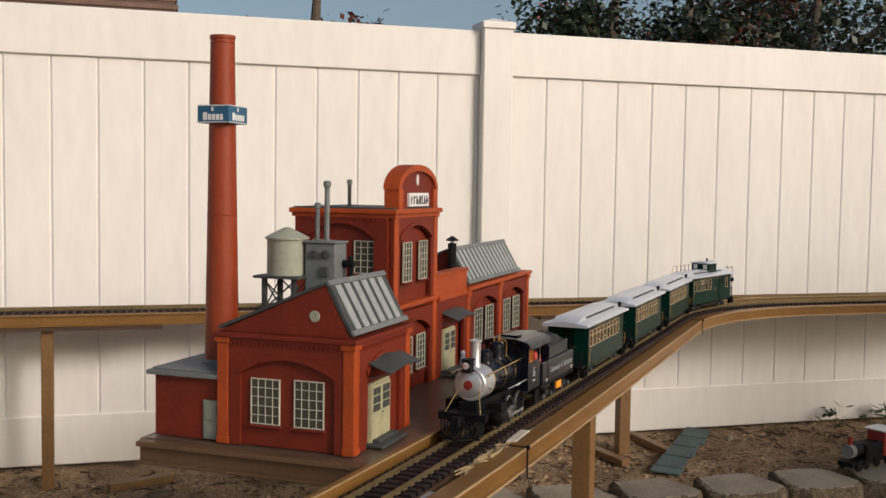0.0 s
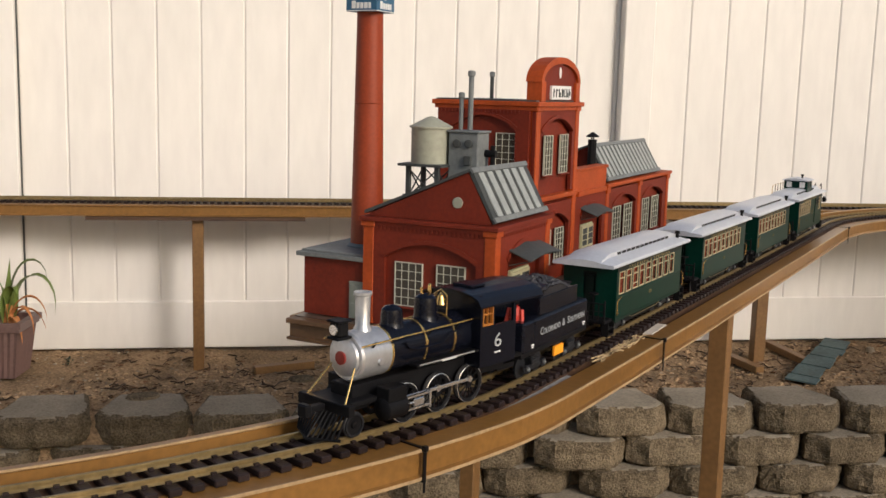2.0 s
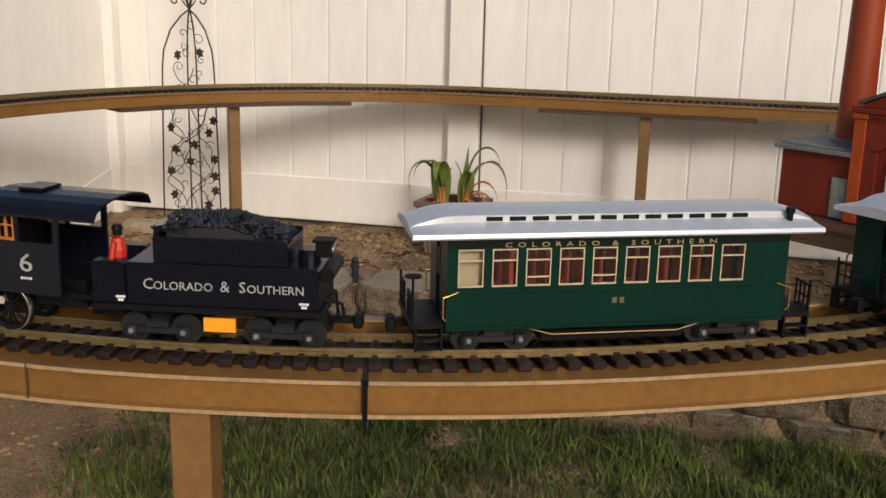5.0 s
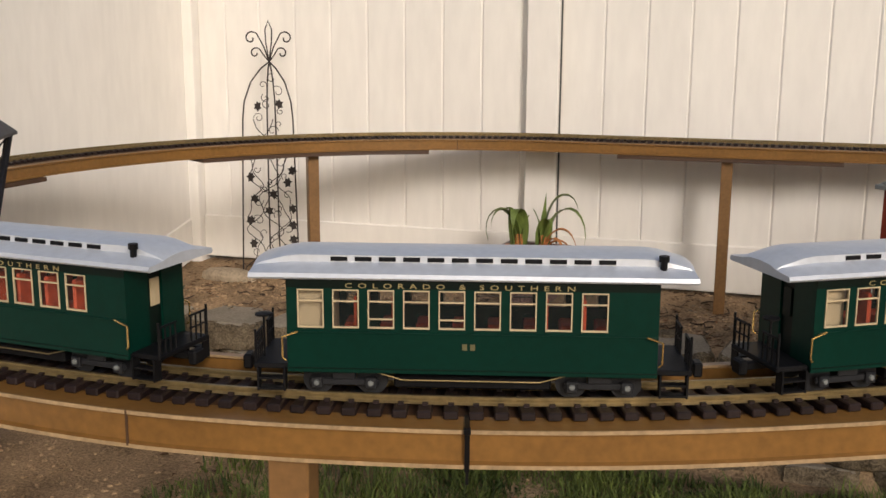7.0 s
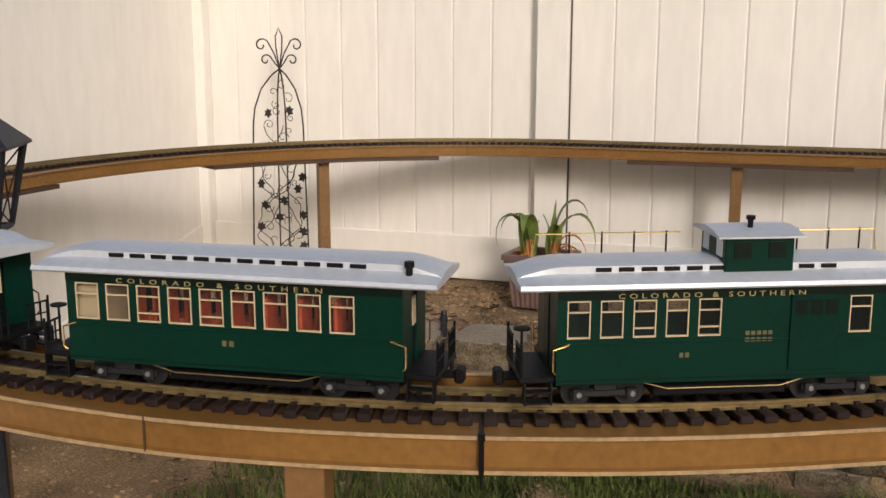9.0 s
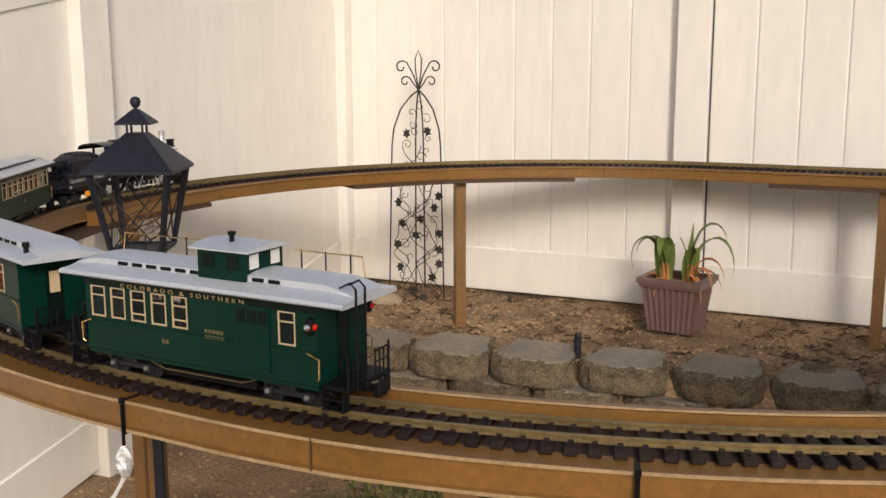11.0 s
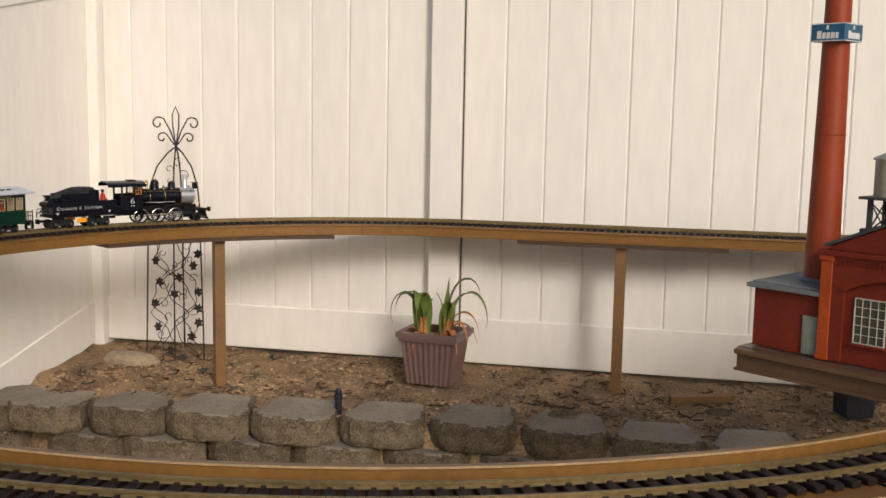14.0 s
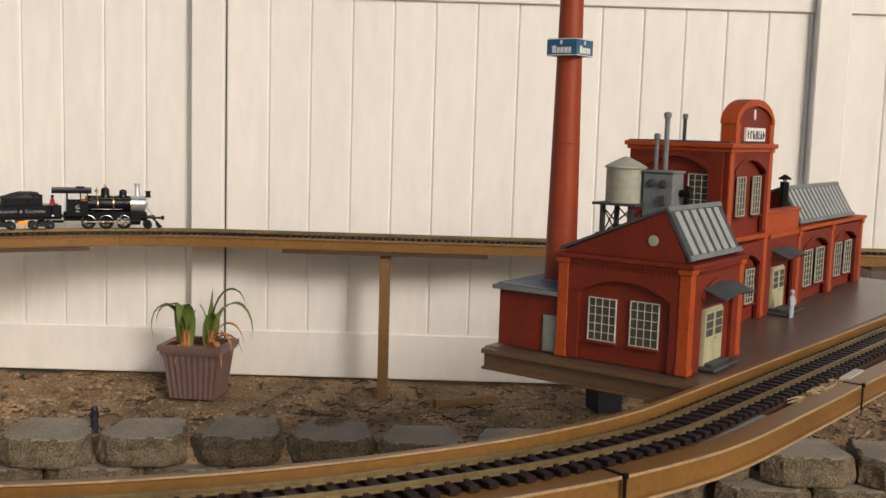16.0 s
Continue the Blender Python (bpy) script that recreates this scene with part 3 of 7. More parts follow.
# ---- track ----
def track():
    t = thing("railway_track", pose(0, 0, 0), "garden railway track with brass rails on dark plastic ties", "track")
    rail = [(0.0, 0.0), (0.0, -0.003), (0.001, -0.0045), (0.001, -0.0065), (-0.0015, -0.0085), (0.0055, -0.0085), (0.003, -0.0065), (0.003, -0.0045), (0.004, -0.003), (0.004, 0.0)]
    full = stretch_of(S0, S1, along=rails)
    part("rail", Shape().sweep([(o + 0.0225, u) for o, u in rail], full), BRASS_RAIL, t)
    part("rail", Shape().sweep([(-o - 0.0225, u) for o, u in reversed(rail)], full), BRASS_RAIL, t)
    sh = Shape().box(-0.0076, 0.0076, -0.048, 0.048, -0.0174, -0.0086, 0.0014)
    for o in (0.0195, 0.029, -0.0195, -0.029):
        sh.box(-0.003, 0.003, o - 0.0022, o + 0.0022, -0.009, -0.0058)
    me = sh.mesh("tie", TIE)
    rest = []
    s, k = S0 + 0.02, 0
    rnd = random.Random(3)
    while s < S1:
        x, y, h = rails(s)
        m = Matrix.Translation((x, y, height(s))) @ pose(0, 0, 0, 0, 0, math.degrees(h) + rnd.uniform(-1, 1))
        if -3.3 < s < 3.9:
            same_part("tie", me, t, m)
        else:
            rest.append(m)
        s += 0.0255
    more = Shape()
    for m in rest:
        more.box(-0.0074, 0.0074, -0.047, 0.047, -0.0174, -0.0088, 0, m)
    tagged(part("far_tie", more, TIE, t), kind="stuff")
    return t


track()


def at_beam(s):
    x, y, h = beam_line(s)
    return Matrix.Translation((x, y, height(s))) @ pose(0, 0, 0, 0, 0, math.degrees(h))


def strap(s):
    """A black cable tie round the outer beam, with its loose tail."""
    m = at_beam(s)
    sh = Shape()
    for a in ((-0.0026, 0.0026, 0.061, 0.1030, -0.0174, -0.0160), (-0.0026, 0.0026, 0.1008, 0.1030, -0.0600, -0.0160), (-0.0026, 0.0026, 0.061, 0.1030, -0.0604, -0.0586)):
        sh.box(*a, 0, m)
    sh.box(-0.0036, 0.0036, 0.099, 0.106, -0.021, -0.0135, 0.001, m)
    sh.box(-0.0016, 0.0016, 0.1015, 0.103, -0.074, -0.058, 0, m)
    return single("cable_tie", sh, BLACK, "black plastic cable tie strapped round the beam", "cable tie", group="cable ties of the trestle")


def joint(s, o):
    if o > 0:
        m = at_beam(s)
    else:
        x, y, h = rails(s) if s < 3.3 else line(s)
        m = Matrix.Translation((x, y, height(s))) @ pose(0, 0, 0, 0, 0, math.degrees(h))
    part("joint", Shape().box(-0.0012, 0.0012, o - 0.0008, o + 0.0008, -0.056, -0.0172, 0, m), BROWN_DARK, trestle, "dark seam between two beams")

for q in (0.892, 0.285, 1.50, -0.44, -2.55):
    strap(q)
joint(1.233, 0.1)
joint(5.55, -0.1)
stand(1.068, 0.07, LAWN, 0.0215, plate=0)
stand(-0.95, 0.075, LAWN, 0.0215, plate=0)
stand(6.57, -0.06, BED, 0.02, plate=0.78)
stand(4.975, -0.05, BED, 0.02, plate=0.92)
stand(3.465, -0.095, LAWN, 0.02, plate=0.80)
stand(8.80, -0.06, BED, 0.024, plate=0.78)
stand(2.25, 0.06, LAWN, 0.021, plate=0)

# ---- model brewery ----
BREW = pose(1.405, -2.435, 0.618, 0, 0, 54)


def platform():
    t = thing("model_platform", BREW, "brown painted board platform edged with a channel, carrying the model brewery", "platform")
    poly = [(-0.03, -0.045), (0.55, -0.083), (1.62, -0.130), (1.62, 0.385), (-0.02, 0.385)]
    part("board", Shape().prism(poly, -0.016, -0.002, "z"), PLATF, t)
    e = Shape().box(-0.045, -0.022, -0.043, 0.388, -0.012, -0.003, 0.001)
    e.box(-0.034, -0.028, -0.043, 0.384, -0.04, -0.010).box(-0.043, -0.020, -0.043, 0.388, -0.043, -0.038, 0.001)
    part("edge_channel", e, EDGE, t, "brown painted channel along the end")
    part("back_edge", Shape().box(-0.021, 1.62, 0.386, 0.396, -0.045, -0.003, 0.001), POSTB, t)
    for u in (0.70,):
        part("leg", Shape().box(u - 0.02, u + 0.02, 0.33, 0.37, -1.04, -0.017, 0.003), POSTB, t, "square brown leg")
    return t


platform()


def arch_points(w, spring, rise, n=10):
    r = (w * w / 4 + rise * rise) / (2 * rise)
    a = math.asin(w / 2 / r)
    return [(r * math.sin(-a + 2 * a * i / n), spring + r * math.cos(a) * 0 + (r * math.cos(-a + 2 * a * i / n) - r * math.cos(a))) for i in range(n + 1)]


def arch_panel(parent, m, x0, x1, z0, z1, ax0, ax1, spring, rise, out=0.007, foot=0.0):
    """A proud brick skin with an arched recess in it, and a brick hood along the arch."""
    c = (ax0 + ax1) / 2
    arch = [(c + a, b) for a, b in arch_points(ax1 - ax0, spring, rise)]
    poly = [(x0, z0), (ax0, z0)] + arch + [(ax1, z0), (x1, z0), (x1, z1), (x0, z1)]
    s = Shape().prism(poly, -out, 0.0005, "y")
    ob = part("brick_skin", s, BRICK, parent)
    ob.matrix_basis = m
    hood = Shape()
    big = [(c + a, b) for a, b in arch_points((ax1 - ax0) * 1.0, spring, rise)]
    n = len(big)
    verts = []
    for y in (-out - 0.003, -out + 0.0005):
        for k, (a, b) in enumerate(big):
            verts.append((a, y, b + 0.001))
            verts.append((c + (a - c) * 1.06, y, b + 0.008))
    faces = []
    for k in range(n - 1):
        i, j = 2 * k, 2 * n + 2 * k
        faces += [(i, i + 1, i + 3, i + 2), (j, j + 2, j + 3, j + 1), (i, i + 2, j + 2, j), (i + 1, j + 1, j + 3, i + 3)]
    hood.add(verts, faces)
    ob = part("arch_hood", hood, BRICK, parent)
    ob.matrix_basis = m
    return ob


def sash_window(parent, m, x0, x1, z0, z1, nx, nz, depth=0.004, bar=0.0010, mat=SASH, pane_mat=None):
    s = Shape().ring_frame(x0, x1, -depth, 0, z0, z1, bar * 1.6)
    w = part("window", s, mat, parent, "pale small-paned window")
    w.matrix_basis = m
    for i in range(1, nx):
        x = x0 + (x1 - x0) * i / nx
        part("glazing_bar", Shape().box(x - bar / 2, x + bar / 2, -depth + 0.0006, -0.0008, z0 + bar, z1 - bar), mat, w)
    for i in range(1, nz):
        z = z0 + (z1 - z0) * i / nz
        part("glazing_bar", Shape().box(x0 + bar, x1 - bar, -depth + 0.0008, -0.0006, z - bar / 2, z + bar / 2), mat, w)
    part("pane", Shape().box(x0 + 0.001, x1 - 0.001, -depth + 0.0022, -depth + 0.0028, z0 + 0.001, z1 - 0.001), pane_mat or PANE_FOG, w)
    part("sill", Shape().box(x0 - 0.004, x1 + 0.004, -depth - 0.005, 0.0, z0 - 0.004, z0 - 0.0005, 0.0008), BRICK, w)
    return w


def double_door(parent, m, x0, x1, z1, mat=DOORM):
    d = part("door", Shape().box(x0, x1, -0.005, 0.0, 0.002, z1), mat, parent, "pale double door with glazed tops")
    d.matrix_basis = m
    mid = (x0 + x1) / 2
    for a, b in ((x0, mid), (mid, x1)):
        part("leaf", Shape().box(a + 0.0015, b - 0.001, -0.008, -0.0046, 0.006, z1 - 0.004, 0.0006), mat, d)
        g = Shape()
        for i in range(2):
            for k in range(3):
                w, h = (b - a - 0.010) / 2, z1 * 0.40 / 3
                xx, zz = a + 0.005 + i * w, z1 * 0.52 + k * h
                g.box(xx + 0.0012, xx + w - 0.0012, -0.0088, -0.0076, zz + 0.0012, zz + h - 0.0012)
        part("glazing", g, GREYDARK, d)
        part("panel", Shape().box(a + 0.007, b - 0.007, -0.0092, -0.0078, z1 * 0.1, z1 * 0.44, 0.0006), mat, d)
    part("knob", Shape().lathe([(0.0, 0), (0.0015, 0.0006), (0.0, 0.003)], 8, pose(mid + 0.004, -0.0082, z1 * 0.48, 90, 0, 0)), MATT_BLACK, d)
    return d


def skylight_roof(parent, u0, u1, v0, v1, ridge_v, eave, ridge):
    """A saw-tooth roof: steep ribbed glass to the front, a long slope behind, brick gables."""
    for a, b, nm in ((u0, u0 + 0.006, "gable"), (u1 - 0.006, u1, "gable")):
        part(nm, Shape().prism([(v0 + 0.004, eave), (ridge_v, ridge - 0.003), (v1, eave + 0.004), (v1, eave)], a, b, "x"), BRICK, parent)
    part("roof_slope", Shape().prism([(ridge_v - 0.004, ridge - 0.001), (ridge_v - 0.004, ridge + 0.004), (v1 + 0.008, eave + 0.009), (v1 + 0.008, eave + 0.003)], u0 - 0.006, u1 + 0.006, "x"), GREYDARK, parent)
    part("skylight", Shape().prism([(v0 + 0.002, eave + 0.002), (v0 - 0.003, eave + 0.004), (ridge_v - 0.006, ridge + 0.003), (ridge_v, ridge - 0.001)], u0, u1, "x"), GREYDARK, parent, "steep grey skylight with dark ribs")
    d = Vector((0, ridge_v - v0, ridge - eave)).normalized()
    nrm = Vector((0, -d.z, d.y))
    n = max(4, int((u1 - u0) / 0.034))
    length = math.hypot(ridge_v - v0, ridge - eave)
    for k in range(n):
        a = u0 + 0.012 + (u1 - u0 - 0.024) * (k + 0.15) / n
        b = u0 + 0.012 + (u1 - u0 - 0.024) * (k + 0.75) / n
        base = Vector((0, v0 - 0.003, eave + 0.004))
        s = Shape()
        p = []
        for w in (0.0, 0.0022):
            for t in (length * 0.10, length * 0.90):
                for u in (a, b):
                    q = base + d * t + nrm * (0.0005 + w)
                    p.append((u + (0.006 if t > length / 2 else 0) * 0, q.y, q.z))
        s.add(p, [(0, 1, 3, 2), (4, 6, 7, 5), (0, 4, 5, 1), (2, 3, 7, 6), (0, 2, 6, 4), (1, 5, 7, 3)])
        part("rib_pane", s, SKYPANE, parent)
    fr = Shape()
    for t0, t1 in ((0.0, 0.09), (0.91, 1.0)):
        p = []
        for w in (0.0, 0.004):
            for t in (length * t0, length * t1):
                for u in (u0 - 0.003, u1 + 0.003):
                    q = Vector((0, v0 - 0.003, eave + 0.004)) + d * t + nrm * w
                    p.append((u, q.y, q.z))
        fr.add(p, [(0, 1, 3, 2), (4, 6, 7, 5), (0, 4, 5, 1), (2, 3, 7, 6), (0, 2, 6, 4), (1, 5, 7, 3)])
    part("skylight_rim", fr, GREYROOF, parent)
    return parent


def dentils(parent, m, x0, x1, z, out, step=0.0085):
    course = part("dentil_course", Shape().box(x0 - 0.004, x1 + 0.004, -out + 0.0012, 0.0, z, z + 0.0005), BRICK, parent)
    course.matrix_basis = m
    me = Shape().box(0, 0.0045, -out, 0.0, z - 0.007, z - 0.0002).mesh("dentil", BRICK)
    k = 0
    while x0 + k * step + 0.0045 < x1:
        same_part("dentil", me, course, pose(x0 + k * step, 0, 0))
        k += 1
    return course


def pilaster(parent, u, v, h, w=0.02, lite=True):
    s = Shape().box(u - w / 2, u + w / 2, v - w / 2, v + w / 2, 0, h, 0.001)
    s.box(u - w / 2 - 0.001, u + w / 2 + 0.001, v - w / 2 - 0.001, v + w / 2 + 0.001, 0, 0.012, 0.0005)
    s.box(u - w / 2 - 0.003, u + w / 2 + 0.003, v - w / 2 - 0.003, v + w / 2 + 0.003, h - 0.016, h - 0.002, 0.001)
    return part("pilaster", s, BRICK_LITE if lite else BRICK, parent, "bright orange-red brick pilaster")


def awning(parent, m, x0, x1, z):
    s = Shape()
    n = 6
    verts, faces = [], []
    for k in range(n + 1):
        a = x0 + (x1 - x0) * k / n
        bulge = 0.006 * math.sin(math.pi * k / n)
        verts += [(a, 0.0, z + 0.012 + bulge), (a, -0.042, z - 0.004 + bulge), (a, 0.0, z + 0.0095 + bulge), (a, -0.042, z - 0.0065 + bulge)]
    for k in range(n):
        i = 4 * k
        faces += [(i, i + 4, i + 5, i + 1), (i + 2, i + 3, i + 7, i + 6), (i + 1, i + 5, i + 7, i + 3), (i, i + 2, i + 6, i + 4)]
    faces += [(0, 1, 3, 2), (4 * n, 4 * n + 2, 4 * n + 3, 4 * n + 1)]
    s.add(verts, faces)
    s.rod((x0 + 0.004, -0.001, z - 0.016), (x0 + 0.004, -0.038, z - 0.006), 0.0012, n=6).rod((x1 - 0.004, -0.001, z - 0.016), (x1 - 0.004, -0.038, z - 0.006), 0.0012, n=6)
    o = part("awning", s, GREYDARK, parent, "small grey sheet awning over the door")
    o.matrix_basis = m
    return o


def brewery():
    b = thing("model_brewery", BREW, "red brick model brewery with skylights, tower and orange pilasters", "model building")
    FRONT0, FRONT1 = pose(0, 0, 0), pose(0, 0.11, 0)
    LEFT0, LEFT1 = pose(0, 0, 0, 0, 0, -90), pose(0.43, 0, 0, 0, 0, -90)
    # front hut
    part("wall", Shape().box(0, 0.235, 0.0, 0.24, 0, 0.19), BRICK, b, "dark red brick hut body")
    arch_panel(b, FRONT0, 0.0, 0.235, 0, 0.178, 0.045, 0.195, 0.125, 0.028)
    arch_panel(b, LEFT0, -0.24, 0.0, 0, 0.178, -0.205, -0.028, 0.122, 0.028)
    sash_window(b, LEFT0, -0.186, -0.131, 0.038, 0.116, 4, 5)
    sash_window(b, LEFT0, -0.104, -0.049, 0.038, 0.118, 4, 5)
    double_door(b, FRONT0, 0.066, 0.15, 0.108)
    awning(b, pose(0, -0.006, 0), 0.052, 0.20, 0.135)
    part("step", Shape().box(0.055, 0.17, -0.034, 0.0, 0, 0.006, 0.001).box(0.07, 0.155, -0.022, 0.0, 0.006, 0.011, 0.001), GREYDARK, b, "dark grey door step")
    for u, v in ((0.002, 0.002), (0.002, 0.238), (0.233, 0.002)):
        pilaster(b, u, v, 0.19, 0.021)
    part("cornice", Shape().box(-0.014, 0.249, -0.014, 0.254, 0.184, 0.192, 0.001).box(-0.010, 0.245, -0.010, 0.25, 0.178, 0.184), BRICK, b)
    dentils(b, LEFT0, -0.225, -0.015, 0.178, 0.0088)
    dentils(b, FRONT0, 0.018, 0.22, 0.178, 0.0088)
    skylight_roof(b, 0.0, 0.235, 0.0, 0.24, 0.05, 0.193, 0.282)
    part("round_window", Shape().lathe([(0.0, 0), (0.0095, 0.0), (0.0095, 0.003), (0.007, 0.0035), (0.0, 0.0035)], 16, pose(0.001, 0.068, 0.227, 0, -90, 0)), TANKM, b, "round pale vent in the gable")
    # low annex under the chimney
    part("annex", Shape().box(0.003, 0.30, 0.2405, 0.38, 0, 0.108), BRICK, b, "low red brick annex")
    part("annex_roof", Shape().box(-0.008, 0.305, 0.243, 0.392, 0.108, 0.116, 0.001).box(0.0, 0.30, 0.25, 0.385, 0.116, 0.120, 0.001), GREYROOF, b, "flat grey annex roof")
    d = part("side_door", Shape().box(-0.281, -0.25, -0.003, 0.0, 0.002, 0.07), DOORG, b, "small grey-green side door")
    d.matrix_basis = pose(0.003, 0, 0, 0, 0, -90)
    part("panel", Shape().box(-0.277, -0.254, -0.0045, -0.0026, 0.036, 0.064, 0.0005).box(-0.277, -0.254, -0.0045, -0.0026, 0.006, 0.030, 0.0005), DOORG, d)
    # main hall with its tower front
    part("hall", Shape().box(0.43, 0.69, 0.115, 0.325, 0, 0.385), BRICK, b, "tall dark brick hall")
    part("link", Shape().box(0.2355, 0.4295, 0.115, 0.30, 0, 0.20), BRICK, b)
    part("link_roof", Shape().box(0.236, 0.43, 0.11, 0.305, 0.201, 0.208), GREYDARK, b)
    arch_panel(b, LEFT1, -0.325, -0.115, 0.205, 0.378, -0.295, -0.145, 0.335, 0.03)
    sash_window(b, LEFT1, -0.19, -0.145, 0.262, 0.33, 3, 5)
    sash_window(b, LEFT1, -0.285, -0.245, 0.262, 0.33, 3, 5)
    arch_panel(b, FRONT1, 0.43, 0.69, 0.20, 0.378, 0.465, 0.655, 0.33, 0.03)
    arch_panel(b, FRONT1, 0.43, 0.69, 0.0, 0.178, 0.465, 0.655, 0.125, 0.028)
    sash_window(b, FRONT1, 0.497, 0.545, 0.24, 0.325, 3, 6)
    sash_window(b, FRONT1, 0.592, 0.64, 0.24, 0.325, 3, 6)
    sash_window(b, FRONT1, 0.505, 0.555, 0.04, 0.118, 3, 6)
    sash_window(b, FRONT1, 0.585, 0.635, 0.04, 0.118, 3, 6)
    part("string_course", Shape().box(0.424, 0.695, 0.098, 0.33, 0.186, 0.196, 0.001), BRICK_LITE, b)
    for u in (0.443, 0.682):
        pilaster(b, u, 0.112, 0.392, 0.022)
    part("hall_cornice", Shape().box(0.422, 0.704, 0.094, 0.34, 0.386, 0.396, 0.001).box(0.427, 0.699, 0.1, 0.335, 0.378, 0.386), BRICK_LITE, b)
    dentils(b, LEFT1, -0.32, -0.13, 0.378, 0.0088)
    part("hall_roof", Shape().box(0.428, 0.698, 0.103, 0.332, 0.396, 0.399), GREYDARK, b)
    cap = [(0.452, 0.396), (0.674, 0.396), (0.674, 0.44)] + [(0.563 + 0.111 * math.cos(a), 0.44 + 0.046 * math.sin(a)) for a in np.linspace(0.05, math.pi - 0.05, 13)] + [(0.452, 0.44)]
    part("tower_cap", Shape().prism(cap, 0.104, 0.130, "y"), BRICK, b, "rounded brick gable cap on the tower")
    rim = [(0.563 + 0.119 * math.cos(a), 0.437 + 0.054 * math.sin(a)) for a in np.linspace(0, math.pi, 15)] + [(0.563 + 0.105 * math.cos(a), 0.437 + 0.040 * math.sin(a)) for a in np.linspace(math.pi, 0, 15)]
    part("cap_rim", Shape().prism(rim, 0.098, 0.134, "y"), BRICK_LITE, b)
    for u in (0.458, 0.668):
        part("cap_post", Shape().box(u - 0.012, u + 0.012, 0.098, 0.132, 0.396, 0.438, 0.001), BRICK_LITE, b)
    sg = part("sign_board", Shape().box(0.505, 0.622, 0.098, 0.104, 0.401, 0.430, 0.0005), WHITE, b, "white sign board with dark worn lettering bars")
    bars = Shape()
    rnd = random.Random(5)
    x = 0.512
    while x < 0.606:
        w = rnd.uniform(0.008, 0.014)
        bars.box(x, x + w * 0.3, 0.0970, 0.0982, 0.406, 0.424)
        bars.box(x + w * 0.3, x + w * 0.85, 0.0970, 0.0982, rnd.choice((0.406, 0.412, 0.419)), rnd.choice((0.4095, 0.4165, 0.423)))
        x += w + 0.004
    part("sign_bar", bars, GREYDARK, sg)
    part("emblem", Shape().lathe([(0.0, 0), (0.007, 0.0), (0.007, 0.002), (0.0, 0.002)], 10, pose(0.563, 0.104, 0.458, 90, 0, 0) @ Matrix.Diagonal((0.8, 1.7, 1, 1))), WHITE, b, "small white oval emblem")
    # door bay and far wing
    part("door_bay", Shape().box(0.6905, 0.93, 0.118, 0.33, 0, 0.185), BRICK, b)
    arch_panel(b, FRONT1, 0.698, 0.93, 0.0, 0.178, 0.735, 0.90, 0.125, 0.028)
    double_door(b, FRONT1, 0.752, 0.836, 0.108)
    awning(b, pose(0, 0.103, 0), 0.735, 0.875, 0.138)
    part("step", Shape().box(0.73, 0.86, 0.06, 0.108, 0, 0.006, 0.001).box(0.745, 0.845, 0.08, 0.108, 0.006, 0.011, 0.001), GREYDARK, b)
    part("parapet", Shape().box(0.699, 0.93, 0.106, 0.13, 0.185, 0.236, 0.001).box(0.6985, 0.934, 0.102, 0.134, 0.236, 0.243, 0.001), BRICK_LITE, b)
    part("bay_cornice", Shape().box(0.712, 0.93, 0.100, 0.116, 0.178, 0.190, 0.001), BRICK_LITE, b)
    part("wing", Shape().box(0.9305, 1.53, 0.118, 0.36, 0, 0.185), BRICK, b)
    arch_panel(b, FRONT1, 0.945, 1.225, 0.0, 0.178, 0.985, 1.19, 0.13, 0.026)
    arch_panel(b, FRONT1, 1.2255, 1.53, 0.0, 0.178, 1.255, 1.47, 0.13, 0.026)
    for a in (1.005, 1.105, 1.275, 1.375):
        sash_window(b, FRONT1, a, a + 0.066, 0.035, 0.128, 3, 6)
    for u in (0.935, 1.222, 1.518):
        pilaster(b, u, 0.112, 0.186, 0.022)
    part("wing_cornice", Shape().box(0.92, 1.545, 0.096, 0.375, 0.184, 0.193, 0.001), BRICK_LITE, b)
    skylight_roof(b, 0.95, 1.44, 0.11, 0.36, 0.165, 0.194, 0.285)
    v = part("roof_vent", Shape().rod((0.94, 0.15, 0.19), (0.94, 0.15, 0.302), 0.011, n=10), MATT_BLACK, b, "small black roof vent with a cap")
    part("vent_cap", Shape().lathe([(0.016, 0.308), (0.016, 0.311), (0.003, 0.32)], 10, pose(0.94, 0.15, 0)), MATT_BLACK, v)
    part("vent_legs", Shape().rod((0.932, 0.15, 0.30), (0.932, 0.15, 0.309), 0.002, n=5).rod((0.948, 0.15, 0.30), (0.948, 0.15, 0.309), 0.002, n=5), MATT_BLACK, v)
    # pipes on the hall
    for u, vv, z0, z1, r in ((0.18, 0.153, 0.343, 0.400, 0.004), (0.18, 0.134, 0.343, 0.440, 0.0048), (0.50, 0.235, 0.398, 0.445, 0.004)):
        p = part("stack_pipe", Shape().rod((u, vv, z0), (u, vv, z1), r, n=10), GREYROOF if u < 0.45 else GREYDARK, b)
        part("pipe_top", Shape().lathe([(r * 1.0, z1), (r * 1.5, z1 + 0.002), (r * 1.5, z1 + 0.010), (r * 0.8, z1 + 0.012)], 10, pose(u, vv, 0)), GREYROOF, p)
    return b


brewery()


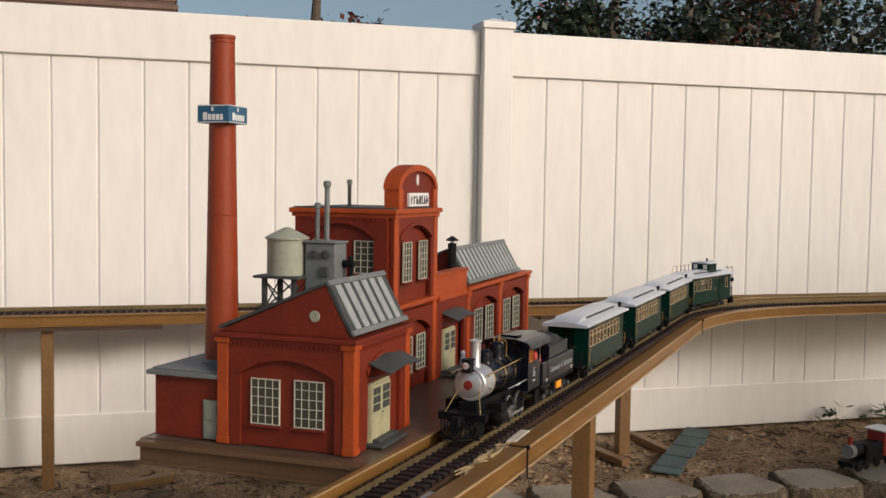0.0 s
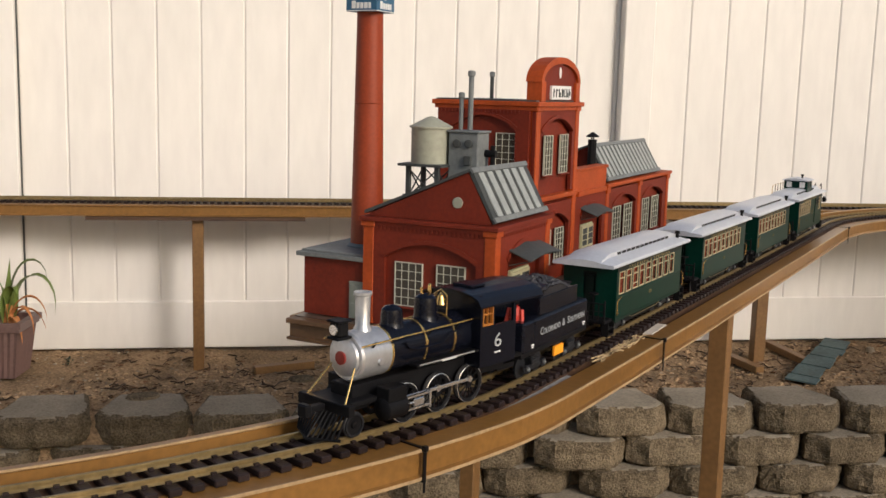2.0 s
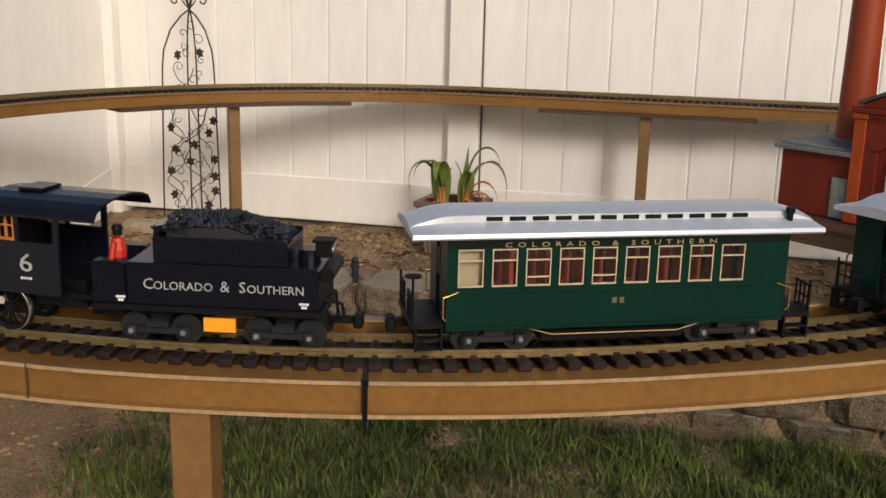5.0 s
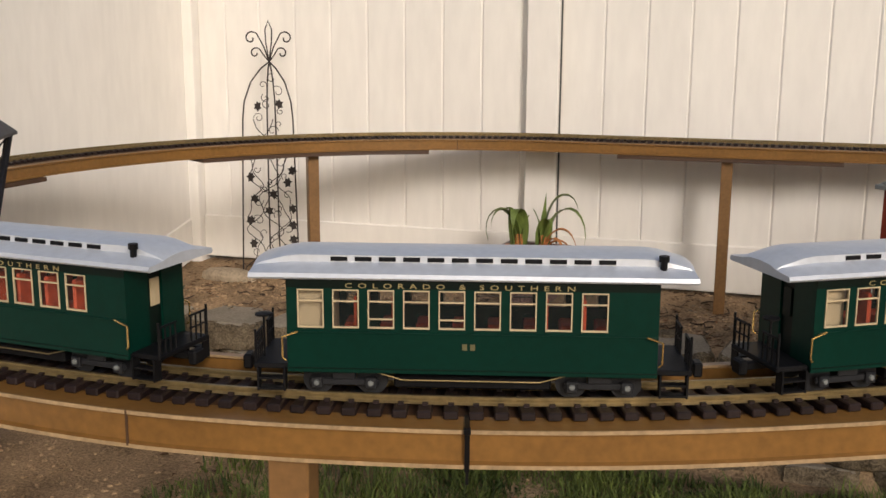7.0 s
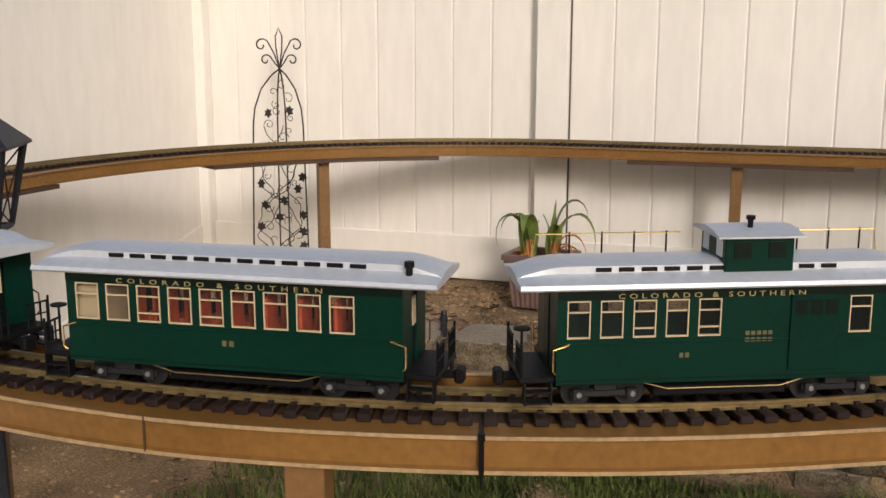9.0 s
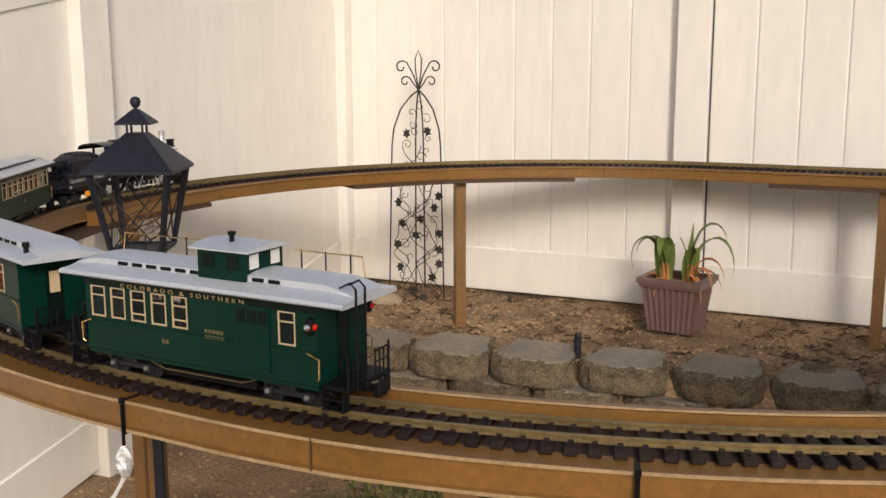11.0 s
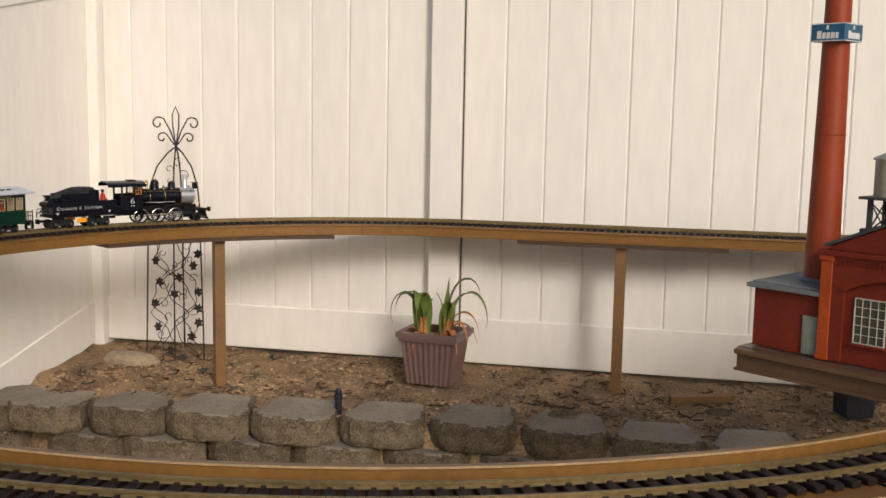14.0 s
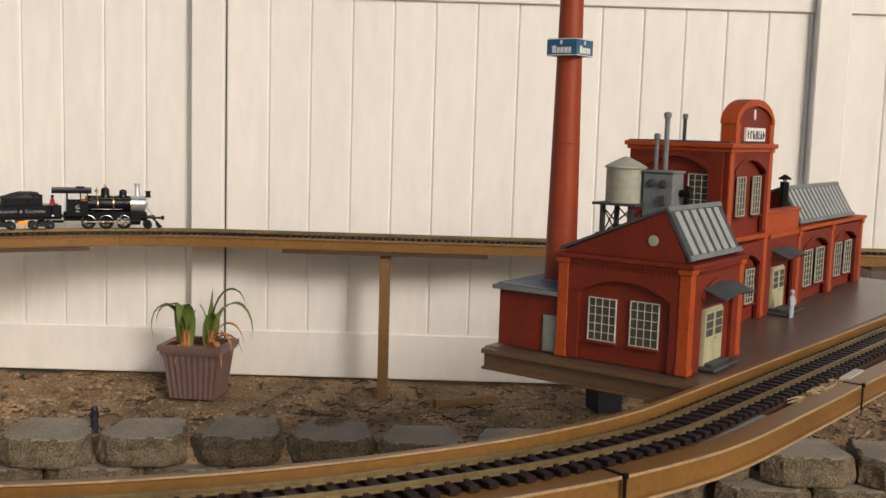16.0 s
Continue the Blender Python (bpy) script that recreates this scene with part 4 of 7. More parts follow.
def chimney():
    c = thing("model_chimney", BREW @ pose(0.10, 0.305, 0.1165), "tall tapered red-orange chimney with a blue sign band", "chimney")
    prof = [(0.031 - 0.0095 * z / 0.585, z) for z in np.linspace(0.008, 0.585, 12)]
    part("base", Shape().lathe([(0.037, 0.0), (0.037, 0.006), (0.032, 0.010)], 28), GREYROOF, c, "grey ring at the foot")
    part("shaft", Shape().lathe(prof, 32), CHIM, c, smooth=True)
    for z in (0.27, 0.578):
        r = 0.031 - 0.0095 * z / 0.585
        part("ring", Shape().lathe([(r + 0.0004, z), (r + 0.0012, z + 0.0008), (r + 0.0004, z + 0.0016)], 28), CHIM, c)
    part("mouth", Shape().lathe([(0.0215, 0.585), (0.023, 0.586), (0.023, 0.592), (0.016, 0.592), (0.015, 0.57)], 28), CHIM, c)
    z0, z1, w = 0.435, 0.467, 0.032
    s = part("sign_band", Shape().box(-w, w, -w, w, z0, z1, 0.0006), BLUESIGN, c, "square blue sign band with pale bars")
    for m in (pose(0, -w, 0), pose(-w, 0, 0, 0, 0, -90)):
        bars = Shape()
        for k, (a, bw) in enumerate(((-0.020, 0.008), (-0.010, 0.006), (-0.002, 0.006), (0.006, 0.007), (0.015, 0.005))):
            bars.box(a, a + bw, -0.0008, 0.0004, z0 + 0.005, z0 + (0.0185 if k == 0 else 0.0155))
        bars.box(-0.003, 0.001, -0.0008, 0.0004, z0 + 0.021, z0 + 0.028)
        bars.box(-w + 0.001, w - 0.001, -0.0008, 0.0004, z0 + 0.0005, z0 + 0.002).box(-w + 0.001, w - 0.001, -0.0008, 0.0004, z1 - 0.002, z1 - 0.0005)
        o = part("sign_bar", bars, WHITE, s)
        o.matrix_basis = m
    return c


chimney()


def water_tank():
    t = thing("model_water_tank", BREW @ pose(0.17, 0.21, 0.0), "grey-green model water tank on a lattice stand", "water tank")
    part("tank", Shape().lathe([(0.0, 0.278), (0.037, 0.278), (0.037, 0.345), (0.0, 0.345)], 28), TANKM, t, smooth=True)
    part("tank_roof", Shape().lathe([(0.041, 0.344), (0.041, 0.347), (0.006, 0.365), (0.0, 0.366)], 28), TANKM, t)
    part("stand_top", Shape().box(-0.046, 0.046, -0.046, 0.046, 0.273, 0.278, 0.0008), GREYDARK, t)
    for x in (-0.03, 0.03):
        for y in (-0.03, 0.03):
            part("leg", Shape().box(x - 0.004, x + 0.004, y - 0.004, y + 0.004, 0.195, 0.273), GREYDARK, t)
    for a, b in (((-0.03, -0.03), (0.03, -0.03)), ((-0.03, 0.03), (0.03, 0.03)), ((-0.03, -0.03), (-0.03, 0.03)), ((0.03, -0.03), (0.03, 0.03))):
        part("brace", Shape().rod((*a, 0.215), (*b, 0.268), 0.0015, n=6).rod((*b, 0.215), (*a, 0.268), 0.0015, n=6), GREYDARK, t)
    return t


water_tank()


def roof_unit():
    t = thing("model_roof_unit", BREW @ pose(0.185, 0.138, 0.0), "grey model control cabinet with round dials on the roof", "roof unit")
    part("cabinet", Shape().box(-0.025, 0.025, -0.03, 0.03, 0.225, 0.338, 0.0015), GREYROOF, t)
    part("lid", Shape().box(-0.028, 0.028, -0.033, 0.033, 0.338, 0.342, 0.001), GREYROOF, t)
    for y in (-0.012, 0.012):
        part("dial", Shape().lathe([(0.0, 0), (0.008, 0), (0.008, 0.004), (0.005, 0.005), (0.0, 0.005)], 14, pose(-0.025, y, 0.318, 0, -90, 0)), GREYDARK, t)
    part("handle_box", Shape().box(-0.031, -0.025, -0.018, -0.004, 0.278, 0.296, 0.001), GREYDARK, t)
    part("valve", Shape().rod((0.01, -0.03, 0.30), (0.01, -0.052, 0.30), 0.007, n=10).rod((0.01, -0.045, 0.25), (0.01, -0.045, 0.315), 0.005, n=8), MATT_BLACK, t, "black valve beside the cabinet")
    return t


roof_unit()


def figurine(m, mat, label, h=0.08, legs=None, cap=None):
    s = Shape()
    k = h / 0.08
    s.tube([(0.006 * k, 0, 0), (0.005 * k, 0, 0.038 * k)], [0.005 * k, 0.007 * k], 8).tube([(-0.006 * k, 0, 0), (-0.005 * k, 0, 0.038 * k)], [0.005 * k, 0.007 * k], 8)
    s.tube([(0, 0, 0.034 * k), (0, 0, 0.05 * k), (0, 0, 0.064 * k)], [0.010 * k, 0.011 * k, 0.007 * k], 10)
    s.tube([(0.012 * k, 0, 0.06 * k), (0.015 * k, -0.004 * k, 0.036 * k)], 0.004 * k, 6).tube([(-0.012 * k, 0, 0.06 * k), (-0.015 * k, -0.004 * k, 0.036 * k)], 0.004 * k, 6)
    s.lathe([(0.002 * k, 0.064 * k), (0.006 * k, 0.068 * k), (0.006 * k, 0.075 * k), (0.008 * k, 0.0755 * k), (0.005 * k, 0.081 * k)], 10)
    o = single("figurine", s, mat, label, "figurine")
    if legs:
        o.data.materials.append(legs)
        o.data.materials.append(cap)
        for f in o.data.polygons:
            f.material_index = 1 if f.center.z < 0.46 * h else 2 if f.center.z > 0.88 * h else 0
    o.matrix_basis = m
    return o


figurine(BREW @ pose(0.742, 0.052, -0.002), CLOTHB, "tiny pale grey-blue plastic figurine standing on the platform", 0.064)

# ---- the train ----
def bogie(parent, x, mat=TRUCKG):
    b = part("truck_frame", Shape().box(x - 0.036, x + 0.036, 0.030, 0.034, 0.011, 0.018, 0.001).box(x - 0.036, x + 0.036, -0.034, -0.030, 0.011, 0.018, 0.001)
             .box(x - 0.008, x + 0.008, -0.033, 0.033, 0.012, 0.028, 0.001)
             .box(x - 0.034, x - 0.022, 0.031, 0.037, 0.008, 0.020, 0.001).box(x + 0.022, x + 0.034, 0.031, 0.037, 0.008, 0.020, 0.001)
             .box(x - 0.034, x - 0.022, -0.037, -0.031, 0.008, 0.020, 0.001).box(x + 0.022, x + 0.034, -0.037, -0.031, 0.008, 0.020, 0.001)
             .box(x - 0.012, x + 0.012, 0.031, 0.036, 0.018, 0.026, 0.001).box(x - 0.012, x + 0.012, -0.036, -0.031, 0.018, 0.026, 0.001), mat, parent, "dark grey truck side frame")
    for dx in (-0.028, 0.028):
        for y in (-0.026, 0.023):
            part("wheel", Shape().lathe([(0.0, 0), (0.0165, 0.0), (0.0165, 0.0012), (0.0145, 0.0018), (0.0145, 0.004), (0.011, 0.0035), (0.0, 0.0045)], 18, pose(x + dx, y, 0.0145, 90 if y > 0 else -90, 0, 0)), TRUCKG, b)
        for y in (-0.038, 0.038):
            part("journal", Shape().lathe([(0.0, 0), (0.0035, 0), (0.0028, 0.0025), (0.0, 0.003)], 8, pose(x + dx, y * 0.965, 0.0145, 90 if y < 0 else -90, 0, 0)), GREYROOF, b)
    return b


def coupler(parent, x, d):
    return part("coupler", Shape().box(min(x, x + d * 0.03), max(x, x + d * 0.03), -0.004, 0.004, 0.022, 0.030, 0.001).box(x + d * 0.03 - 0.004, x + d * 0.03 + 0.006, -0.009, 0.009, 0.018, 0.034, 0.002), MATT_BLACK, parent)


def roof_loft(half, deck0, deck1, w=0.060, eave=0.130, drop=0.04):
    """A clerestory roof whose raised deck curves down to the ends."""
    s = Shape()
    xs = [-half, -half + 0.006, deck0 - 0.02, deck0 - 0.008, deck0, deck0 + 0.02, (deck0 + deck1) / 2, deck1 - 0.02, deck1, deck1 + 0.008, deck1 + 0.02, half - 0.006, half]
    rows = []
    for x in xs:
        e = min(1.0, (half - abs(x)) / drop)
        f = 1.0 if deck0 <= x <= deck1 else max(0.0, 1 - (max(deck0 - x, x - deck1) / max(0.001, (half - max(abs(deck0), abs(deck1))))) ** 1.7)
        lift = 0.007 * f
        side = 0.006 + 0.005 * math.sqrt(max(e, 0))
        rows.append([(x, y * w / 0.06, z) for y, z in (
            (-0.058, eave - 0.002), (-0.06, eave), (-0.058, eave + 0.004), (-0.046, eave + side * 0.75), (-0.034, eave + side), (-0.0335, eave + side + lift),
            (-0.02, eave + side + lift + 0.003), (0.0, eave + side + lift + 0.004), (0.02, eave + side + lift + 0.003), (0.0335, eave + side + lift),
            (0.034, eave + side), (0.046, eave + side * 0.75), (0.058, eave + 0.004), (0.06, eave), (0.058, eave - 0.002))])
    n = len(rows[0])
    verts = [p for r in rows for p in r]
    faces = []
    for i in range(len(rows) - 1):
        for k in range(n):
            k2 = (k + 1) % n
            faces.append((i * n + k, i * n + k2, (i + 1) * n + k2, (i + 1) * n + k))
    faces += [tuple(range(n)), tuple(range(len(rows) * n - 1, (len(rows) - 1) * n - 1, -1))]
    return s.add(verts, faces)


def car_side(car, y, out, x0, x1, wins, z0, zw0, zw1, z1, w, door=None):
    """One side wall with real window openings, its trim, blinds and panes."""
    t = 0.003
    a, b = (y, y + t) if out < 0 else (y - t, y)
    edges = sorted(wins)
    cuts = [x0] + [q for c in edges for q in (c - w / 2, c + w / 2)] + [x1]
    zs = (z0, zw0, zw1, z1)
    def solid(i, k):
        return 0 <= i < len(cuts) - 1 and 0 <= k < 3 and not (k == 1 and i % 2)
    s = Shape()
    nx = len(cuts)
    verts = [(x, yy, z) for yy in (a, b) for z in zs for x in cuts]
    def at(i, k, side):
        return side * 4 * nx + k * nx + i
    faces = []
    for i in range(nx - 1):
        for k in range(3):
            if solid(i, k):
                faces += [(at(i, k, d), at(i + 1, k, d), at(i + 1, k + 1, d), at(i, k + 1, d)) for d in (0, 1)]
                for (di, dk, p, q) in ((-1, 0, (i, k), (i, k + 1)), (1, 0, (i + 1, k), (i + 1, k + 1)), (0, -1, (i, k), (i + 1, k)), (0, 1, (i, k + 1), (i + 1, k + 1))):
                    if not solid(i + di, k + dk):
                        faces.append((at(*p, 0), at(*q, 0), at(*q, 1), at(*p, 1)))
    s.add(verts, faces)
    wall = part("side_wall", s, GREEN, car, "dark green car side with lettering")
    o = 0.0012 * out
    part("belt_rail", Shape().box(x0, x1, min(y, y + o), max(y, y + o), zw0 - 0.006, zw0 - 0.0045), GREEN, wall)
    part("letterboard", Shape().box(x0, x1, min(y, y + o * 0.6), max(y, y + o * 0.6), zw1 + 0.0015, z1 - 0.0005), GREEN_DIM, wall)
    part("board_groove", Shape().box(x0, x1, min(y, y + o * 0.6), max(y, y + o * 0.6), z0 + 0.004, z0 + 0.0048), GREEN_DIM, wall)
    rnd = random.Random(int(1000 * abs(x0)) + int(out))
    for c in edges:
        l, r = c - w / 2, c + w / 2
        k = 0.0012
        ya, yb = min(y - 0.001 * out, y + o), max(y - 0.001 * out, y + o)
        zm = zw0 + (zw1 - zw0) * 0.70
        wf = part("window", Shape().ring_frame(l, r, ya, yb, zw0, zw1, k, 1.4), CREAM, car, "cream window sash")
        part("sash_bar", Shape().box(l + k, r - k, ya, yb, zm - 0.0007, zm + 0.0007), CREAM, wf)
        if rnd.random() < 0.3:
            part("sash_bar", Shape().box(l + k, r - k, ya, yb, zw0 + 0.009, zw0 + 0.0105), CREAM, wf)
        pa = part("pane", Shape().box(l + 0.001, r - 0.001, y - 0.002 * out - 0.0002, y - 0.002 * out + 0.0002, zw0 + 0.001, zw1 - 0.001), PANE, wf)
        pa.visible_shadow = False
    return wall


def end_rails(car, x, d, brake=False):
    """The open platform at one end: floor, steps, railing and handrails."""
    p = part("end_platform", Shape().box(min(x, x + d * 0.036), max(x, x + d * 0.036), -0.045, 0.045, 0.031, 0.037, 0.001), MATT_BLACK, car)
    for y in (-1, 1):
        e = x + d * 0.034
        bars = [((e, y * (0.014 + 0.009 * k), 0.037), (e, y * (0.014 + 0.009 * k), 0.066), 0.0011) for k in range(4)]
        bars += [((e, y * 0.012, 0.066), (e, y * 0.043, 0.066), 0.0014), ((e, y * 0.012, 0.052), (e, y * 0.043, 0.052), 0.0010), ((e, y * 0.043, 0.037), (e, y * 0.043, 0.072), 0.0014)]
        for lo, hi, r in bars:
            part("railing_bar", Shape().rod(lo, hi, r, n=6), MATT_BLACK, p)
        part("steps", Shape().box(x + d * 0.004, x + d * 0.030, y * 0.044 - 0.006, y * 0.044 + 0.006, 0.010, 0.012).box(x + d * 0.004, x + d * 0.030, y * 0.044 - 0.005, y * 0.044 + 0.005, 0.021, 0.023)
             .box(x + d * 0.003, x + d * 0.005, y * 0.044 - 0.006, y * 0.044 + 0.006, 0.009, 0.033).box(x + d * 0.030, x + d * 0.032, y * 0.044 - 0.006, y * 0.044 + 0.006, 0.009, 0.033), MATT_BLACK, p)
        part("handrail", Shape().tube([(x + d * 0.001, y * 0.053, 0.043), (x + d * 0.004, y * 0.0545, 0.046), (x + d * 0.004, y * 0.0545, 0.068), (x - d * 0.012, y * 0.0545, 0.0735)], 0.0011, 6), BRASS, p, "thin brass handrail")
    if brake:
        part("brake_wheel", Shape().rod((x + d * 0.03, 0.02, 0.037), (x + d * 0.03, 0.02, 0.082), 0.0014, n=6).lathe([(0.0, 0.081), (0.009, 0.081), (0.009, 0.083), (0.0, 0.084)], 14, pose(x + d * 0.03, 0.02, 0)), MATT_BLACK, p)
    return p


def seats(car, x0, x1, n):
    for k in range(n):
        x = x0 + (x1 - x0) * (k + 0.5) / n
        for y in (-0.026, 0.026):
            part("seat", Shape().box(x - 0.010, x + 0.010, y - 0.017, y + 0.017, 0.040, 0.066, 0.002).box(x - 0.012, x - 0.007, y - 0.017, y + 0.017, 0.060, 0.108, 0.002), SEATRED, car, "reddish car seat")


def coach():
    c = thing("passenger_coach", pose(0, 0, RAIL), "dark green model passenger coach with a silver clerestory roof", "train car", "cars of the train")
    half = 0.186
    wins = [0.1615 - 0.0355 * k for k in range(9)]
    for y, o in ((0.05, 1), (-0.05, -1)):
        w = car_side(c, y, o, -half, half, wins, 0.030, 0.077, 0.1168, 0.130, 0.0265)
        m = pose(0.012, o * 0.0508, 0.1207, 90, 0, 180) if o > 0 else pose(0.012, o * 0.0508, 0.1207, 90, 0, 0)
        lettering("COLORADO & SOUTHERN", 0.0072, GOLD, w, m @ Matrix.Diagonal((1.62, 1, 1, 1)), spacing=1.85)
        bars = Shape()
        for k in (0, 1):
            bars.box(0.004 - k * 0.008, 0.009 - k * 0.008, o * 0.0505 - 0.0006, o * 0.0505 + 0.0006, 0.056, 0.062)
        part("number_bar", bars, DIMGOLD, w)
    for x, d in ((half, 1), (-half, -1)):
        e = part("end_wall", Shape().box(min(x, x - d * 0.003), max(x, x - d * 0.003), -0.047, -0.012, 0.036, 0.13).box(min(x, x - d * 0.003), max(x, x - d * 0.003), 0.012, 0.047, 0.036, 0.13).box(min(x, x - d * 0.003), max(x, x - d * 0.003), -0.012, 0.012, 0.115, 0.13), GREEN, c)
        part("end_door", Shape().box(min(x - d * 0.003, x - d * 0.005), max(x - d * 0.003, x - d * 0.005), -0.012, 0.012, 0.036, 0.115), GREEN_DIM, e)
        part("door_pane", Shape().box(min(x, x - d * 0.002), max(x, x - d * 0.002), -0.007, 0.007, 0.078, 0.108), CREAM if d < 0 else GREEN_DIM, e, "cream framed door light" if d < 0 else "dark door light")
        end_rails(c, x, d, d > 0)
        coupler(c, x + d * 0.02, d)
        bogie(c, x - d * 0.055)
    part("floor", Shape().box(-half, half, -0.0468, 0.0468, 0.0295, 0.036), MATT_BLACK, c)
    part("underframe", Shape().box(-0.10, 0.10, -0.012, 0.012, 0.022, 0.031, 0.001).box(-0.03, 0.02, -0.04, -0.018, 0.016, 0.031, 0.001), MATT_BLACK, c)
    for y in (-0.04, 0.04):
        part("truss_rod", Shape().tube([(-0.105, y, 0.030), (-0.07, y, 0.020), (0.07, y, 0.020), (0.105, y, 0.030)], 0.0008, 6), BRASS_RAIL, c, "thin brass truss rod")
    # black box added to give the dark shade beneath the coach
    part("under_shade_box", Shape().box(-0.082, 0.080, -0.030, 0.030, 0.008, 0.0215, 0.002), MATT_BLACK, c, "black box added for the dark shade under the floor")
    seats(c, -0.16, 0.145, 8)
    part("partition", Shape().box(0.146, 0.180, -0.040, 0.040, 0.037, 0.118), CREAM, c, "pale partitioned compartment")
    r = part("roof", roof_loft(0.2225, -0.172, 0.172, 0.0575), ROOFG, c, "silver grey clerestory roof", smooth=True)
    for y in (-1, 1):
        for k in range(12):
            x = -0.135 + 0.0245 * k
            part("clerestory_light", Shape().box(x - 0.0085, x + 0.0085, y * 0.0325 - 0.0012, y * 0.0325 + 0.0012, 0.1422, 0.1465), MATT_BLACK, r)
    part("stove_pipe", Shape().rod((-0.19, 0.038, 0.132), (-0.19, 0.038, 0.150), 0.0035, n=8).rod((-0.19, 0.038, 0.147), (-0.19, 0.038, 0.153), 0.0052, n=8), MATT_BLACK, r)
    return c


def caboose():
    c = thing("caboose", pose(0, 0, RAIL), "dark green model caboose with a cupola and silver roof", "train car", "cars of the train")
    half = 0.178
    wins = [0.156 - 0.0335 * k for k in range(5)] + [-0.136]
    for y, o in ((0.05, 1), (-0.05, -1)):
        w = car_side(c, y, o, -half, half, wins, 0.030, 0.078, 0.1168, 0.130, 0.0235)
        m = pose(0.02, o * 0.0508, 0.1207, 90, 0, 180) if o > 0 else pose(0.02, o * 0.0508, 0.1207, 90, 0, 0)
        lettering("COLORADO & SOUTHERN", 0.0074, GOLD, w, m @ Matrix.Diagonal((1.5, 1, 1, 1)), spacing=1.6)
        ya = o * 0.0505
        part("sliding_door", Shape().box(-0.112, -0.062, min(ya, ya + o * 0.002), max(ya, ya + o * 0.002), 0.040, 0.119, 0.0005), GREEN, w)
        for k in range(3):
            part("door_light", Shape().box(-0.110 + k * 0.0158, -0.098 + k * 0.0158, min(ya, ya + o * 0.0026), max(ya, ya + o * 0.0026), 0.098, 0.114), GREEN_DIM, w)
        bars = Shape()
        for r in range(2):
            for k in range(5):
                bars.box(-0.044 + k * 0.006, -0.040 + k * 0.006, ya - 0.0005, ya + 0.0005, 0.071 + r * 0.007, 0.075 + r * 0.007)
        for k in range(2):
            bars.box(0.048 - k * 0.006, 0.052 - k * 0.006, ya - 0.0005, ya + 0.0005, 0.056, 0.061)
        part("number_bar", bars, DIMGOLD, w)
    for x, d in ((half, 1), (-half, -1)):
        e = part("end_wall", Shape().box(min(x, x - d * 0.003), max(x, x - d * 0.003), -0.047, 0.047, 0.036, 0.13), GREEN, c)
        part("end_door", Shape().box(min(x, x + d * 0.0012), max(x, x + d * 0.0012), -0.012, 0.012, 0.037, 0.115), GREEN_DIM, e)
        end_rails(c, x, d, d > 0)
        coupler(c, x + d * 0.02, d)
        bogie(c, x - d * 0.055)
    lad = Shape()
    for y in (0.02, 0.038):
        lad.tube([(-0.221, y, 0.034), (-0.2215, y, 0.148), (-0.214, y, 0.155), (-0.20, y, 0.148)], 0.0014, 6)
    for k in range(7):
        lad.rod((-0.2212, 0.02, 0.045 + 0.014 * k), (-0.2212, 0.038, 0.045 + 0.014 * k), 0.0011, n=6)
    part("ladder", lad, MATT_BLACK, c, "thin black end ladder")
    part("floor", Shape().box(-half, half, -0.0468, 0.0468, 0.0295, 0.036), MATT_BLACK, c)
    part("underframe", Shape().box(-0.09, 0.09, -0.012, 0.012, 0.022, 0.031, 0.001), MATT_BLACK, c)
    # the same added black box, for the shade beneath the caboose
    part("under_shade_box", Shape().box(-0.072, 0.072, -0.030, 0.030, 0.008, 0.0215, 0.002), MATT_BLACK, c)
    for y in (-0.04, 0.04):
        part("truss_rod", Shape().tube([(-0.095, y, 0.030), (-0.06, y, 0.020), (0.06, y, 0.020), (0.095, y, 0.030)], 0.0008, 6), BRASS_RAIL, c)
    r = part("roof", roof_loft(0.216, -0.165, 0.165, 0.0575), ROOFG, c, "silver grey clerestory roof", smooth=True)
    for y in (-1, 1):
        for k in (0, 1, 2, 3, 4, 5, 8, 9, 10):
            x = 0.128 - 0.0235 * k
            part("clerestory_light", Shape().box(x - 0.008, x + 0.008, y * 0.0325 - 0.0012, y * 0.0325 + 0.0012, 0.1422, 0.1465), MATT_BLACK, r)
    cu = part("cupola", Shape().box(-0.068, 0.004, -0.036, 0.036, 0.138, 0.176, 0.001), GREEN, c, "green cupola with small windows")
    for y in (-1, 1):
        for x in (-0.050, -0.014):
            part("cupola_window", Shape().box(x - 0.009, x + 0.009, y * 0.0362 - 0.0008, y * 0.0362 + 0.0008, 0.154, 0.171), GREEN_DIM, cu)
    for x in (-0.0682, 0.0042):
        for y in (-0.02, 0.02):
            part("cupola_window", Shape().box(x - 0.0008, x + 0.0008, y - 0.008, y + 0.008, 0.154, 0.171), WHITE, cu, "pale cupola window")
    top = Shape()
    rows = []
    for x in (-0.077, -0.074, 0.010, 0.013):
        rows.append([(x, y, z) for y, z in ((-0.041, 0.175), (-0.041, 0.177), (-0.022, 0.181), (0, 0.183), (0.022, 0.181), (0.041, 0.177), (0.041, 0.175))])
    verts = [p for q in rows for p in q]
    faces = [(i * 7 + k, i * 7 + (k + 1) % 7, (i + 1) * 7 + (k + 1) % 7, (i + 1) * 7 + k) for i in range(3) for k in range(7)] + [tuple(range(7)), tuple(range(27, 20, -1))]
    part("cupola_roof", top.add(verts, faces), ROOFG, cu)
    part("cupola_pipe", Shape().rod((-0.03, 0.012, 0.18), (-0.03, 0.012, 0.192), 0.003, n=8).rod((-0.03, 0.012, 0.190), (-0.03, 0.012, 0.194), 0.005, n=8), MATT_BLACK, cu)
    g = Shape()
